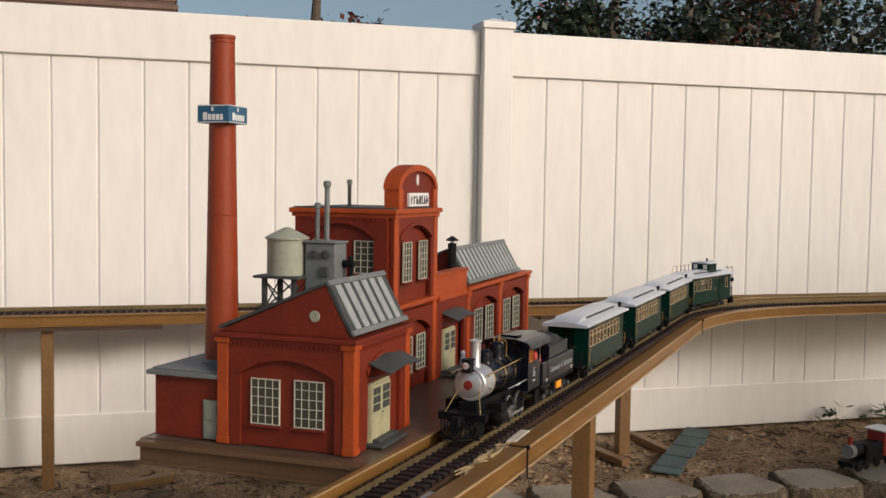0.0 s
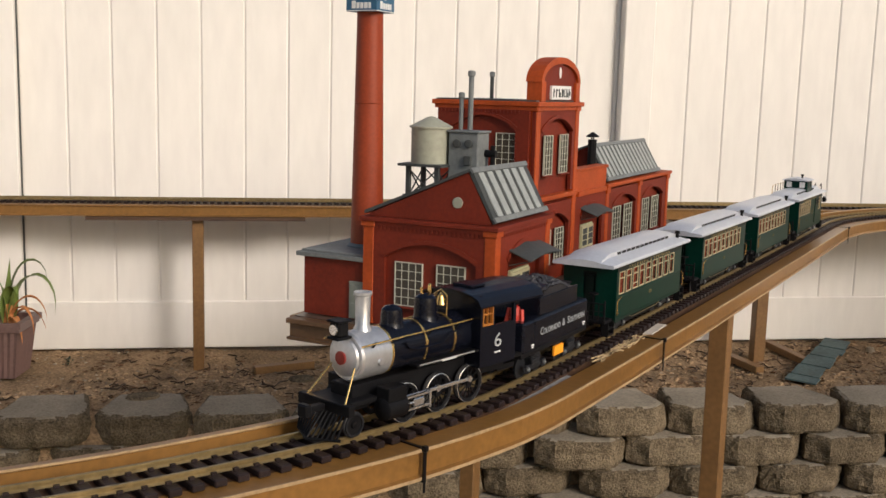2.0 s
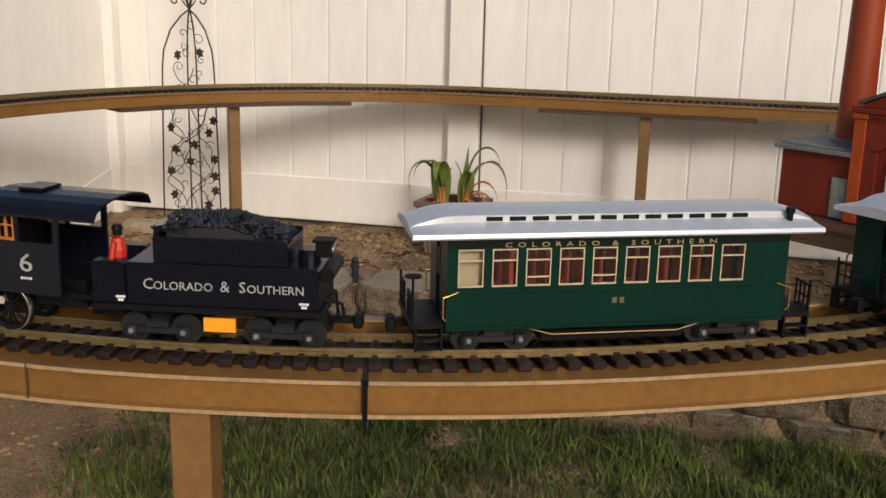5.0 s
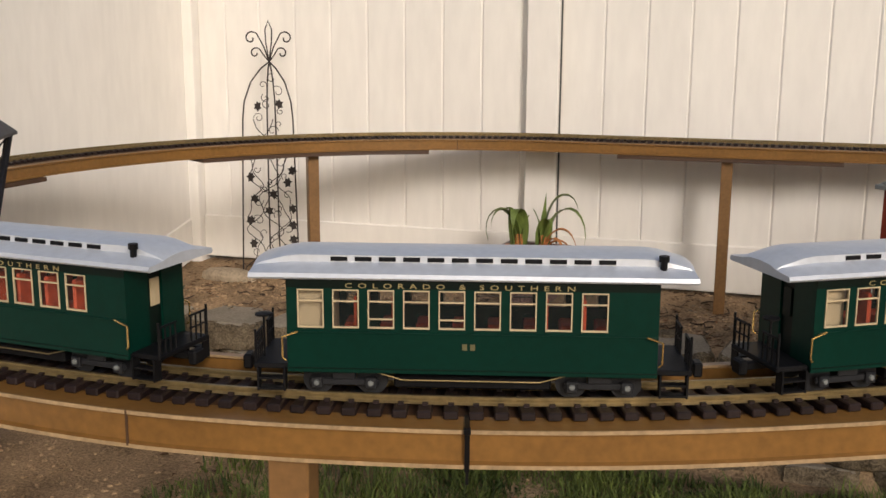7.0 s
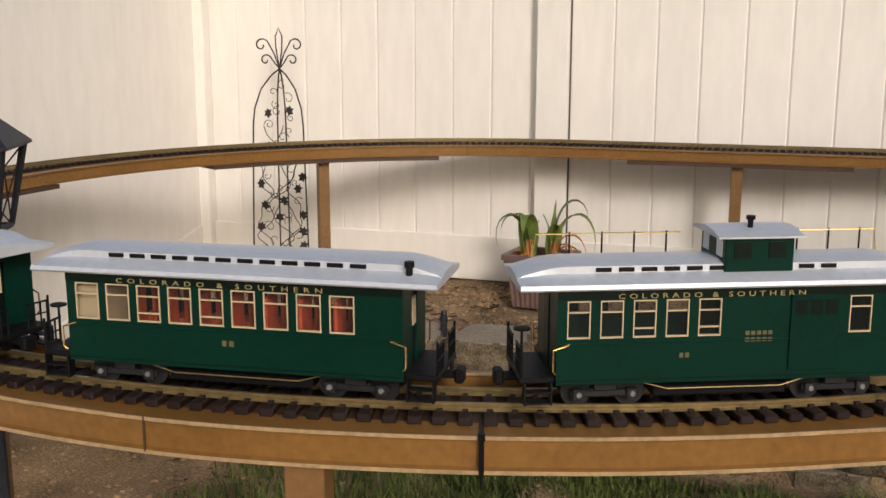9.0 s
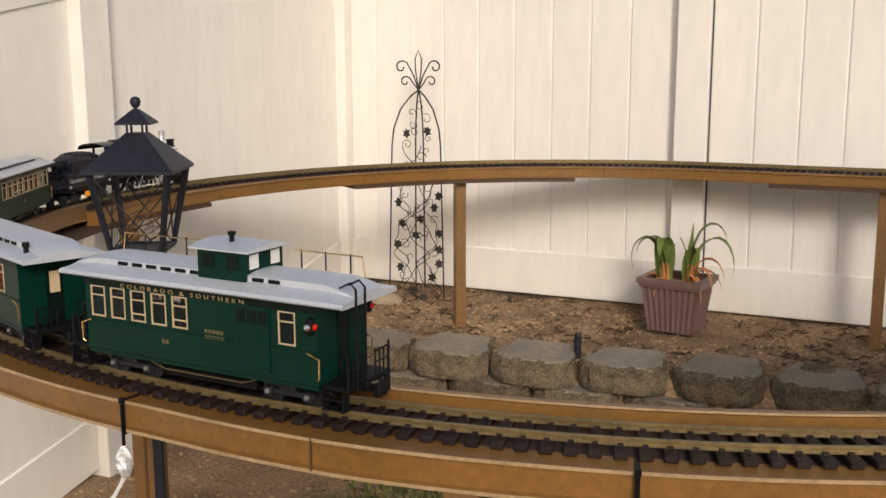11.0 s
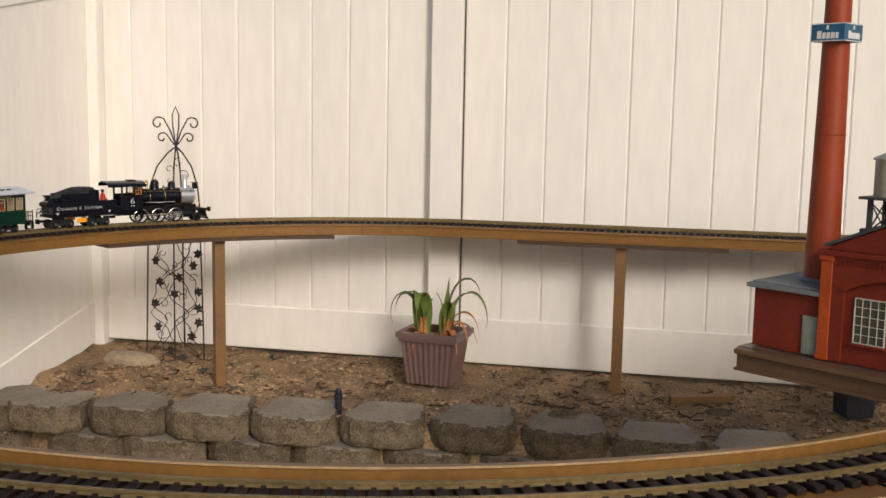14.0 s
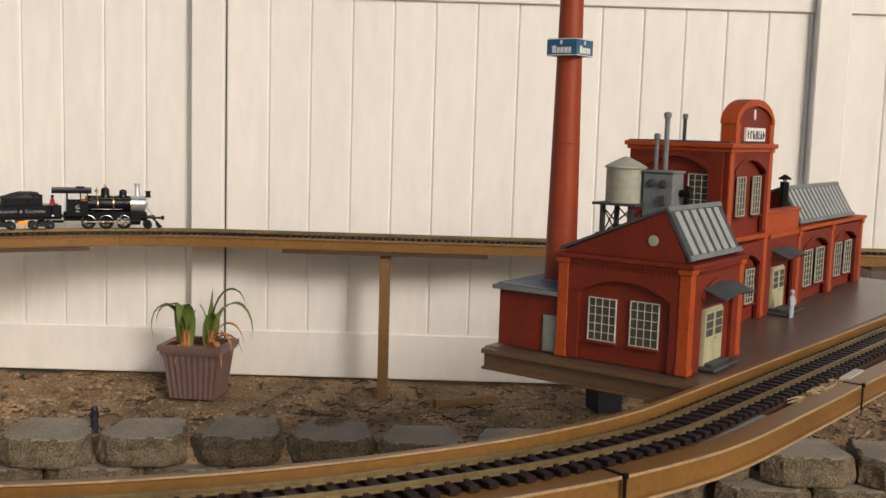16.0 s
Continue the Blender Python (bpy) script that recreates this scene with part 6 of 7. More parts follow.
# ---- garden things ----
def lantern():
    x, y = -0.62, -2.43
    t = thing("garden_lantern", pose(x, y, 0), "weathered blue-black sheet metal lantern on a wooden post", "lantern")
    turn = pose(0, 0, 0, 0, 0, 25)
    top = 0.918
    part("ball", Shape().lathe([(0.003, top - 0.014), (0.009, top - 0.008), (0.0115, top), (0.009, top + 0.008), (0.003, top + 0.011)], 14), LAMPM, t, smooth=True)
    def pyramid(z0, w0, z1, w1, th=0.004):
        s = Shape()
        v = [turn @ Vector((a * w, b * w, z)) for z, w in ((z0, w0), (z0 + th, w0), (z1, w1)) for a, b in ((-1, -1), (1, -1), (1, 1), (-1, 1))]
        f = [(3, 2, 1, 0)] + [(i + k, i + (k + 1) % 4, i + 4 + (k + 1) % 4, i + 4 + k) for i in (0, 4) for k in range(4)] + [(8, 9, 10, 11)]
        return s.add(v, f)
    part("small_roof", pyramid(top - 0.046, 0.036, top - 0.014, 0.005), LAMPM, t)
    for a, b in ((-1, -1), (1, -1), (1, 1), (-1, 1)):
        p = turn @ Vector((a * 0.016, b * 0.016, 0))
        part("roof_leg", Shape().rod((p.x, p.y, top - 0.066), (p.x, p.y, top - 0.043), 0.0025, n=6), LAMPM, t)
    part("roof", pyramid(top - 0.143, 0.094, top - 0.064, 0.020, 0.006), LAMPM, t, "four-sided dull blue metal roof")
    zb, zt = top - 0.308, top - 0.143
    cs = [(-1, -1), (1, -1), (1, 1), (-1, 1)]
    for k, (a, b) in enumerate(cs):
        p, q = turn @ Vector((a * 0.080, b * 0.080, zt)), turn @ Vector((a * 0.052, b * 0.052, zb))
        part("corner_bar", Shape().tube([p, q], [0.008, 0.006], 4), LAMPM, t)
        a2, b2 = cs[(k + 1) % 4]
        p2, q2 = turn @ Vector((a2 * 0.080, b2 * 0.080, zt)), turn @ Vector((a2 * 0.052, b2 * 0.052, zb))
        part("cross_wire", Shape().rod(p, q2, 0.0018, n=5).rod(p2, q, 0.0018, n=5), RUST, t)
        part("base_bar", Shape().rod(q, q2, 0.006, n=4), LAMPM, t)
    part("tray", pyramid(zb - 0.02, 0.036, zb, 0.05, 0.002), LAMPM, t)
    rnd = random.Random(2)
    nest = Shape()
    for _ in range(30):
        a, z = rnd.uniform(0, 6.28), zb + rnd.uniform(0.01, 0.07)
        r = rnd.uniform(0.015, 0.045)
        nest.tube([(r * math.cos(a + k * 0.5), r * math.sin(a + k * 0.5), z + 0.008 * math.sin(k + a)) for k in range(5)], 0.0012, 4)
    part("twig", nest, LITTER, t, "dry twigs caught inside")
    part("post", Shape().box(-0.012, 0.022, -0.019, 0.019, LAWN - 0.08, zb - 0.02, 0.002, turn), POSTB, t, "brown wooden post")
    part("pole", Shape().box(0.004, 0.026, -0.034, -0.02, LAWN - 0.08, zb - 0.015, 0.002, turn), LAMPM, t, "blue-black iron pole")
    for d in (-1, 1):
        pts = [(d * 0.020, -0.028, zb - 0.02), (d * 0.045, -0.03, zb - 0.035), (d * 0.048, -0.03, zb - 0.07), (d * 0.03, -0.03, zb - 0.105), (d * 0.026, -0.03, zb - 0.125), (d * 0.034, -0.03, zb - 0.135), (d * 0.046, -0.03, zb - 0.120)]
        part("scroll", Shape().tube([turn @ Vector(p) for p in pts], 0.0024, 6), LAMPM, t)
    return t


lantern()


def trellis():
    x0, y0 = -1.068, -0.16
    t = thing("garden_trellis", pose(x0, y0, 0, 0, 0, 12), "black wrought wire garden obelisk with scrolls and leaves", "trellis")
    feet = [(-0.122, -0.06), (0.122, -0.06), (0.0, 0.10)]
    for a, b in feet + [(0.0, -0.07)]:
        pts = [(a, b, -0.08), (a * 0.90, b * 0.86, 0.45), (a * 0.86, b * 0.80, 0.64), (a * 0.80, b * 0.74, 0.71), (a * 0.58, b * 0.54, 0.79), (a * 0.25, b * 0.25, 0.845), (0, 0, 0.87)]
        fine = []
        for p, q in zip(pts, pts[1:]):
            fine += [Vector(p).lerp(Vector(q), k / 4) for k in range(4)]
        part("upright", Shape().tube(fine + [Vector(pts[-1])], 0.0036, 6), RUST, t)
    rnd = random.Random(12)
    def spiral(cx, cz, r, start, turns, d):
        return [(cx + d * (r * (1 - 0.75 * k / 14)) * math.cos(start + turns * 6.283 * k / 14), -0.005, cz + (r * (1 - 0.75 * k / 14)) * math.sin(start + turns * 6.283 * k / 14)) for k in range(15)]
    for d in (-1, 1):
        part("scroll", Shape().tube([(0, 0, 0.87), (d * 0.02, 0, 0.93), (d * 0.05, 0, 0.985)] + spiral(d * 0.072, 0.965, 0.028, 2.2 if d > 0 else 2.2, -0.9, d)[1:], 0.0032, 6), RUST, t)
        part("scroll", Shape().tube([(0, 0, 0.87), (d * 0.02, 0, 0.895)] + spiral(d * 0.055, 0.905, 0.024, 2.4, -0.9, d), 0.003, 6), RUST, t)
    part("finial", Shape().tube([(0, 0, 0.87), (-0.012, 0, 0.95), (-0.014, 0, 1.0), (0, 0, 1.035), (0.014, 0, 1.0), (0.012, 0, 0.95), (0, 0, 0.87)], 0.003, 6), RUST, t)
    for k, (ph, amp, mid, top) in enumerate(((0.0, 0.045, -0.045, 0.66), (1.8, 0.045, 0.045, 0.66), (3.4, 0.05, 0.0, 0.60), (4.6, 0.03, -0.07, 0.50), (0.9, 0.03, 0.07, 0.50))):
        p = []
        for j in range(40):
            z = -0.02 + top * j / 39
            lean = 1 - 0.25 * z
            p.append(((mid + amp * math.sin(z * 26 + ph) + 0.012 * math.sin(z * 61 + ph)) * lean, -0.058 * lean + 0.004 * k - 0.01, z))
        part("vine", Shape().tube(p, 0.0019, 5), RUST, t)
    for k in range(30):
        z = 0.02 + 0.027 * k
        half = 0.105 * (1 - 0.25 * z) if z < 0.62 else 0.075 * max(0.25, 1 - ((z - 0.6) / 0.27) ** 2)
        x = half * math.sin(k * 2.4) * 0.7
        part("tendril", Shape().tube(spiral(x, z, rnd.uniform(0.015, 0.026), rnd.uniform(0, 6.28), rnd.uniform(0.7, 1.2), rnd.choice((-1, 1))), 0.0016, 5), RUST, t)
    leaf = Shape()
    star = [(0, -0.6), (0.5, -0.75), (0.45, -0.2), (1.0, 0.1), (0.5, 0.3), (0.35, 0.8), (0, 0.5), (-0.35, 0.8), (-0.5, 0.3), (-1, 0.1), (-0.45, -0.2), (-0.5, -0.75)]
    leaf.prism([(a * 0.022, b * 0.025) for a, b in star], -0.002, 0.002, "y")
    me = leaf.mesh("leaf", RUST)
    for (x, z) in ((-0.045, 0.69), (0.045, 0.70), (-0.075, 0.40), (0.10, 0.43), (0.02, 0.33), (0.08, 0.38), (-0.08, 0.22), (0.0, 0.26), (0.10, 0.27), (-0.07, 0.12), (0.07, 0.08), (0.10, 0.14), (-0.02, 0.02), (0.03, -0.01), (-0.06, 0.31), (0.10, 0.20)):
        same_part("leaf", me, t, pose(x, -0.062 + 0.03 * (z > 0.6), z, rnd.uniform(-15, 15), rnd.uniform(-40, 40), rnd.uniform(-20, 20)))
    return t


trellis()


def plant_pot():
    t = thing("plant_pot", pose(0.075, -0.28, -0.015, 0, 0, -8), "square mauve-brown fluted plastic pot with wilting strap leaves", "plant pot")
    b, w, h = 0.086, 0.116, 0.205
    s = Shape()
    ring0, ring1 = [], []
    n = 9
    for side in range(4):
        for k in range(n):
            for q in (0.0, 0.5):
                u = -1 + 2 * (k + q) / n
                inset = 0.0 if q == 0 else 0.05
                p = {0: (u, -1 + inset), 1: (1 - inset, u), 2: (-u, 1 - inset), 3: (-1 + inset, -u)}[side]
                ring0.append((p[0] * b, p[1] * b * 0.85, 0))
                ring1.append((p[0] * w * 0.93, p[1] * w * 0.93 * 0.85, h * 0.86))
    m = len(ring0)
    s.add(ring0 + ring1, [tuple(range(m - 1, -1, -1))] + [(k, (k + 1) % m, m + (k + 1) % m, m + k) for k in range(m)])
    part("body", s, POTM, t, "fluted pot side")
    r = Shape()
    y = 0.85
    for z0, z1, g in ((h * 0.84, h * 0.90, 0.0), (h * 0.90, h, 0.008)):
        a, c = w + g, w - 0.016
        v = []
        for z in (z0, z1):
            for q in (a, c):
                v += [(-q, -q * y, z), (q, -q * y, z), (q, q * y, z), (-q, q * y, z)]
        f = []
        for k in range(4):
            k2 = (k + 1) % 4
            f += [(k, k2, 8 + k2, 8 + k), (4 + k2, 4 + k, 12 + k, 12 + k2), (8 + k, 8 + k2, 12 + k2, 12 + k), (k2, k, 4 + k, 4 + k2)]
        r.add(v, f)
    part("rim", r, POTM, t, "thick square rim")
    part("potting_soil", Shape().box(-w + 0.017, w - 0.017, (-w + 0.017) * y, (w - 0.017) * y, h * 0.80, h * 0.86), SOIL, t)
    def strapleaf(base, a, length, e0, e1, bend, width, mat):
        """A leaf that leaves the bulb at e0 degrees and curls over to e1."""
        p, pts = Vector((base[0], base[1], h * 0.86)), []
        for k in range(13):
            pts.append(p.copy())
            e = math.radians(e0 + (e1 - e0) * (k / 12) ** bend)
            p = p + Vector((0.72 * math.cos(e) * math.cos(a), 0.72 * math.cos(e) * math.sin(a), 1.15 * math.sin(e))) * (length / 12)
        sd = Vector((-math.sin(a), math.cos(a), 0))
        verts, faces = [], []
        for k, p in enumerate(pts):
            ww = width * 1.2 * (1 - (k / 12) ** 3) * (0.75 + 0.5 * math.sin(math.pi * min(1, k / 9)))
            verts += [p - sd * ww, p + Vector((0, 0, -0.004)), p + sd * ww, p + Vector((0, 0, -0.0065))]
        for k in range(12):
            i = 4 * k
            faces += [(i, i + 1, i + 5, i + 4), (i + 1, i + 2, i + 6, i + 5), (i + 2, i + 3, i + 7, i + 6), (i + 3, i, i + 4, i + 7)]
        part("leaf", Shape().add(verts, faces), mat, t, "arching strap leaf" if mat == LEAF else "withered orange-brown leaf", smooth=True)
    c1, c2 = (-0.046, -0.02), (0.044, 0.0)
    for c, a, n, e0, e1, bend, wd in ((c1, 3.3, 0.36, 88, -140, 1.5, 0.021), (c1, 3.7, 0.31, 92, -120, 1.7, 0.022), (c1, 4.85, 0.31, 92, -135, 1.9, 0.028), (c1, 2.6, 0.24, 86, -60, 2.0, 0.018),
                                      (c1, 0.6, 0.15, 85, 30, 1.8, 0.017), (c2, 6.2, 0.42, 78, -125, 1.5, 0.018), (c2, 0.45, 0.37, 88, -110, 2.0, 0.019), (c2, 3.4, 0.17, 84, 40, 2.0, 0.028),
                                      (c2, 1.4, 0.21, 88, 70, 1.8, 0.013), (c2, 5.4, 0.24, 86, -70, 1.7, 0.023), (c2, 2.4, 0.13, 80, 40, 1.6, 0.020)):
        strapleaf(c, a, n, e0, e1, bend, wd, LEAF)
    for c, a, n, e0, e1, bend in ((c1, 4.55, 0.15, 50, -100, 0.9), (c1, 3.3, 0.19, 55, -100, 0.9), (c2, 5.9, 0.24, 70, -110, 1.1), (c2, 0.1, 0.28, 75, -100, 1.2), (c2, 5.5, 0.20, 55, -95, 0.9), (c2, 0.4, 0.22, 60, -80, 1.0)):
        strapleaf(c, a, n, e0, e1, bend, 0.009, LEAFDRY)
    for c in (c1, c2):
        part("bulb", Shape().lathe([(0.012, h * 0.82), (0.022, h * 0.88), (0.018, h * 1.0), (0.014, h * 1.25)], 10, pose(c[0], c[1], 0)), LEAFDRY, t, "orange bulb neck", smooth=True)
    return t


plant_pot()


def sprinkler():
    t = thing("sprinkler_head", pose(-0.165, -0.76, -0.005), "small dark grey-blue plastic sprinkler head by the wall", "sprinkler")
    part("stem", Shape().lathe([(0.012, -0.06), (0.012, 0.025), (0.015, 0.027), (0.015, 0.045), (0.011, 0.049), (0.013, 0.055), (0.009, 0.066)], 14), LAMPM, t)
    part("nozzle", Shape().rod((0, -0.012, 0.055), (0, -0.018, 0.058), 0.004, n=8), MATT_BLACK, t)
    return t


sprinkler()


def loose_stone(x, y, sx, sy, sz, mat, name, label, seed):
    rnd = random.Random(seed)
    s = Shape()
    s.lathe([(0.55, -0.3), (1.0, 0.0), (0.95, 0.5), (0.7, 0.9), (0.3, 1.0)], 14)
    for v in s.bm.verts:
        k = 1 + 0.14 * noise.noise(v.co * 2.0 + Vector((seed, 0, 0)))
        v.co = Vector((v.co.x * sx * k, v.co.y * sy * k, v.co.z * sz))
    o = single(name, s, mat, label, "stone", smooth=True)
    o.matrix_basis = pose(x, y, ground_height(x, y) - 0.005, 0, 0, rnd.uniform(-10, 10))
    return o


loose_stone(-1.22, -0.28, 0.14, 0.06, 0.045, PEBBLE, "flat_stone", "flat pale yellowish stone lying on the bed", 1)
loose_stone(0.62, -0.66, 0.07, 0.05, 0.05, STONE, "loose_stone", "rounded grey-tan stone behind the wall", 2)
loose_stone(3.53, -0.2, 0.02, 0.018, 0.03, PEBBLE, "pale_pebble", "single pale pebble on the soil", 3)
loose_stone(1.15, -0.42, 0.05, 0.03, 0.02, STONE, "loose_stone", "flat broken stone on the soil", 6)


def sheet_panel():
    t = thing("corrugated_sheet", pose(3.23, -0.34, 0.0, 2, -3, 48), "faded teal ribbed sheet lying on the soil", "sheet")
    for k in range(9):
        part("rib", Shape().box(-0.33 + 0.073 * k, -0.262 + 0.073 * k, -0.058 + 0.006 * (k % 3), 0.058 - 0.004 * (k % 2), -0.004 + 0.003 * (k % 2), 0.003 + 0.003 * (k % 2), 0.001), TEAL, t)
    return t


sheet_panel()


def timber(x0, y0, x1, y1, w, label):
    a, b = Vector((x0, y0, ground_height(x0, y0) + 0.015)), Vector((x1, y1, ground_height(x1, y1) + 0.015))
    d = (b - a)
    s = Shape().box(0, d.length, -w, w, -0.014, 0.014, 0.002)
    o = single("timber", s, POSTB, label, "timber")
    o.matrix_basis = Matrix.Translation(a) @ d.to_track_quat("X", "Z").to_matrix().to_4x4()
    return o


def dark_bin():
    t = thing("dark_bin", pose(1.63, -0.27, -0.03, 0, 0, 20), "dark blue-black plastic bin standing on the soil", "bin")
    part("body", Shape().prism([(-0.05, 0.0), (0.05, 0.0), (0.058, 0.16), (-0.058, 0.16)], -0.05, 0.05, "y"), LAMPM, t)
    part("rim", Shape().box(-0.062, 0.062, -0.055, 0.055, 0.16, 0.172, 0.003), LAMPM, t)
    return t


dark_bin()
timber(2.88, -0.20, 2.93, -0.42, 0.02, "old brown plank lying at the foot of the post")
timber(3.13, -0.06, 3.18, -0.34, 0.018, "old brown plank lying on the soil")
timber(0.98, -0.30, 1.20, -0.24, 0.02, "weathered plank half buried in the soil")


def toy_engine():
    x, y = 3.70, -0.86
    t = thing("toy_engine", pose(x, y, 0.045, 0, 0, 200), "small black and red toy tank engine standing on the wall", "toy engine")
    part("tank", Shape().box(-0.06, 0.05, -0.035, 0.035, 0.03, 0.085, 0.006), MATT_BLACK, t, "black engine body")
    part("cab", Shape().box(-0.14, -0.062, -0.038, 0.038, 0.03, 0.12, 0.004), REDP, t)
    part("cab_roof", Shape().box(-0.15, -0.055, -0.045, 0.045, 0.121, 0.128, 0.003), WHITE, t, "pale cab roof")
    part("boiler", Shape().rod((0.051, 0, 0.065), (0.10, 0, 0.065), 0.025, n=16), MATT_BLACK, t)
    part("smokebox", Shape().rod((0.10, 0, 0.065), (0.125, 0, 0.065), 0.026, n=16), GREYROOF, t)
    part("stack", Shape().rod((0.11, 0, 0.088), (0.11, 0, 0.12), 0.008, 0.011, n=10), REDP, t)
    part("frame_plate", Shape().box(-0.15, 0.14, -0.03, 0.03, 0.012, 0.03, 0.002), MATT_BLACK, t)
    for a in (-0.09, -0.02, 0.05, 0.10):
        for s in (-1, 1):
            part("wheel", Shape().lathe([(0, 0), (0.018, 0), (0.018, 0.005), (0, 0.006)], 14, pose(a, s * 0.03, 0.012, -90 * s, 0, 0)), MATT_BLACK, t)
    return t


toy_engine()


def foil_bundle():
    """A foil-wrapped plug hanging from the cable tie, with an orange-tipped lead."""
    x, y, h = beam_line(1.50)
    px, py = x - 0.104 * math.sin(h), y + 0.104 * math.cos(h)
    t = thing("wrapped_connector", pose(px, py, RAIL - 0.075), "foil-wrapped cable connector hanging on a white lead", "cable connector")
    s = Shape().lathe([(0.003, 0.0), (0.008, -0.005), (0.011, -0.012), (0.010, -0.020), (0.011, -0.028), (0.007, -0.036), (0.004, -0.040)], 11)
    rnd = random.Random(14)
    for v in s.bm.verts:
        v.co = Vector((v.co.x * rnd.uniform(0.7, 1.2), v.co.y * rnd.uniform(0.7, 1.2), v.co.z + rnd.uniform(-0.002, 0.002)))
    part("foil", s, TINFOIL, t)
    part("lead", Shape().tube([(0, 0, -0.038), (-0.008, 0, -0.052), (-0.020, 0, -0.070), (-0.028, 0, -0.080)], [0.0035, 0.0025, 0.0025, 0.0045], 8), WHITE, t, "white lead")
    part("tip", Shape().tube([(-0.028, 0, -0.080), (-0.038, 0, -0.096)], [0.005, 0.006], 8), ORANGE, t, "orange tip")
    part("tie_loop", Shape().rod((0, 0, 0.0), (0, 0, 0.062), 0.0015, n=6), MATT_BLACK, t)
    return t


foil_bundle()


def on_trestle(s, o, u):
    x, y, h = line(s)
    return Matrix.Translation((x, y, height(s))) @ pose(0, 0, 0, 0, 0, math.degrees(h)) @ pose(0, o, u)


def slab(s, o, u, length, width, thick, mat, label, turn=0.0):
    t = single("loose_board", Shape().box(-length / 2, length / 2, -width / 2, width / 2, 0, thick, 0.0015), mat, label, "board")
    t.matrix_basis = on_trestle(s, o, u) @ pose(0, 0, 0, 0, 0, turn)
    return t


slab(-0.52, 0.104, -0.0225, 0.10, 0.020, 0.006, STUCCO, "pale offcut lying across the trestle beam", 3)
slab(-0.36, 0.104, -0.0320, 0.20, 0.020, 0.008, PINKB, "faded red-brown board lying in the trestle", 2)
slab(0.02, 0.094, -0.0322, 0.30, 0.022, 0.010, GREYBOARD, "weathered grey board lying beside the track", -2)


def straw_tuft(s, o, u, seed):
    rnd = random.Random(seed)
    sh = Shape()
    for _ in range(26):
        a, l = rnd.uniform(-0.7, 0.7), rnd.uniform(0.02, 0.05)
        x, y = rnd.uniform(-0.05, 0.05), rnd.uniform(-0.012, 0.012)
        z = rnd.uniform(0.0, 0.006)
        sh.tube([(x - l * math.cos(a), y - l * math.sin(a) * 0.5, z), (x, y, z + 0.006), (x + l * math.cos(a), y + l * math.sin(a) * 0.5, z + rnd.uniform(0, 0.008))], 0.0011, 4)
    t = single("straw_tuft", sh, STRAW, "tuft of dry pale straw caught in the trestle", "straw", kind="stuff")
    t.matrix_basis = on_trestle(s, o, u)
    return t


straw_tuft(-0.40, 0.103, -0.026, 3)
straw_tuft(-0.28, 0.103, -0.026, 4)


def weed(x, y, size, seed, label="small dark green weed growing in the soil"):
    rnd = random.Random(seed)
    t = thing("weed", pose(x, y, ground_height(x, y)), label, "weed", "weeds in the bed")
    for k in range(24):
        a, l = rnd.uniform(0, 6.28), size * rnd.uniform(0.25, 0.5)
        at = Vector((rnd.gauss(0, size * 0.3), rnd.gauss(0, size * 0.3), rnd.uniform(0, size * 0.75)))
        d = Vector((math.cos(a), math.sin(a), rnd.uniform(-0.2, 0.8)))
        sd = Vector((-d.y, d.x, 0)) * l * 0.32
        p = [at, at + d * l * 0.5, at + d * l]
        s = Shape().add([p[0], p[1] + sd, p[2], p[1] - sd, p[1] + Vector((0, 0, -0.002))], [(0, 1, 2, 3), (0, 4, 1), (1, 4, 2), (2, 4, 3), (3, 4, 0)])
        part("leaf", s, WEEDM, t)
    part("stem", Shape().tube([(0, 0, -0.01), (size * 0.05, 0, size * 0.4), (0, size * 0.05, size * 0.8)], 0.002, 5), WEEDM, t)
    return t


for i, (x, y, z) in enumerate(((4.12, -0.13, 0.12), (3.80, -0.2, 0.05), (-1.30, -0.55, 0.05), (-0.66, -0.12, 0.04), (0.30, -0.20, 0.03), (-0.62, -0.42, 0.04), (4.38, -0.14, 0.15), (4.5, -0.3, 0.16), (-0.85, -0.4, 0.04))):
    weed(x, y, z, 30 + i)


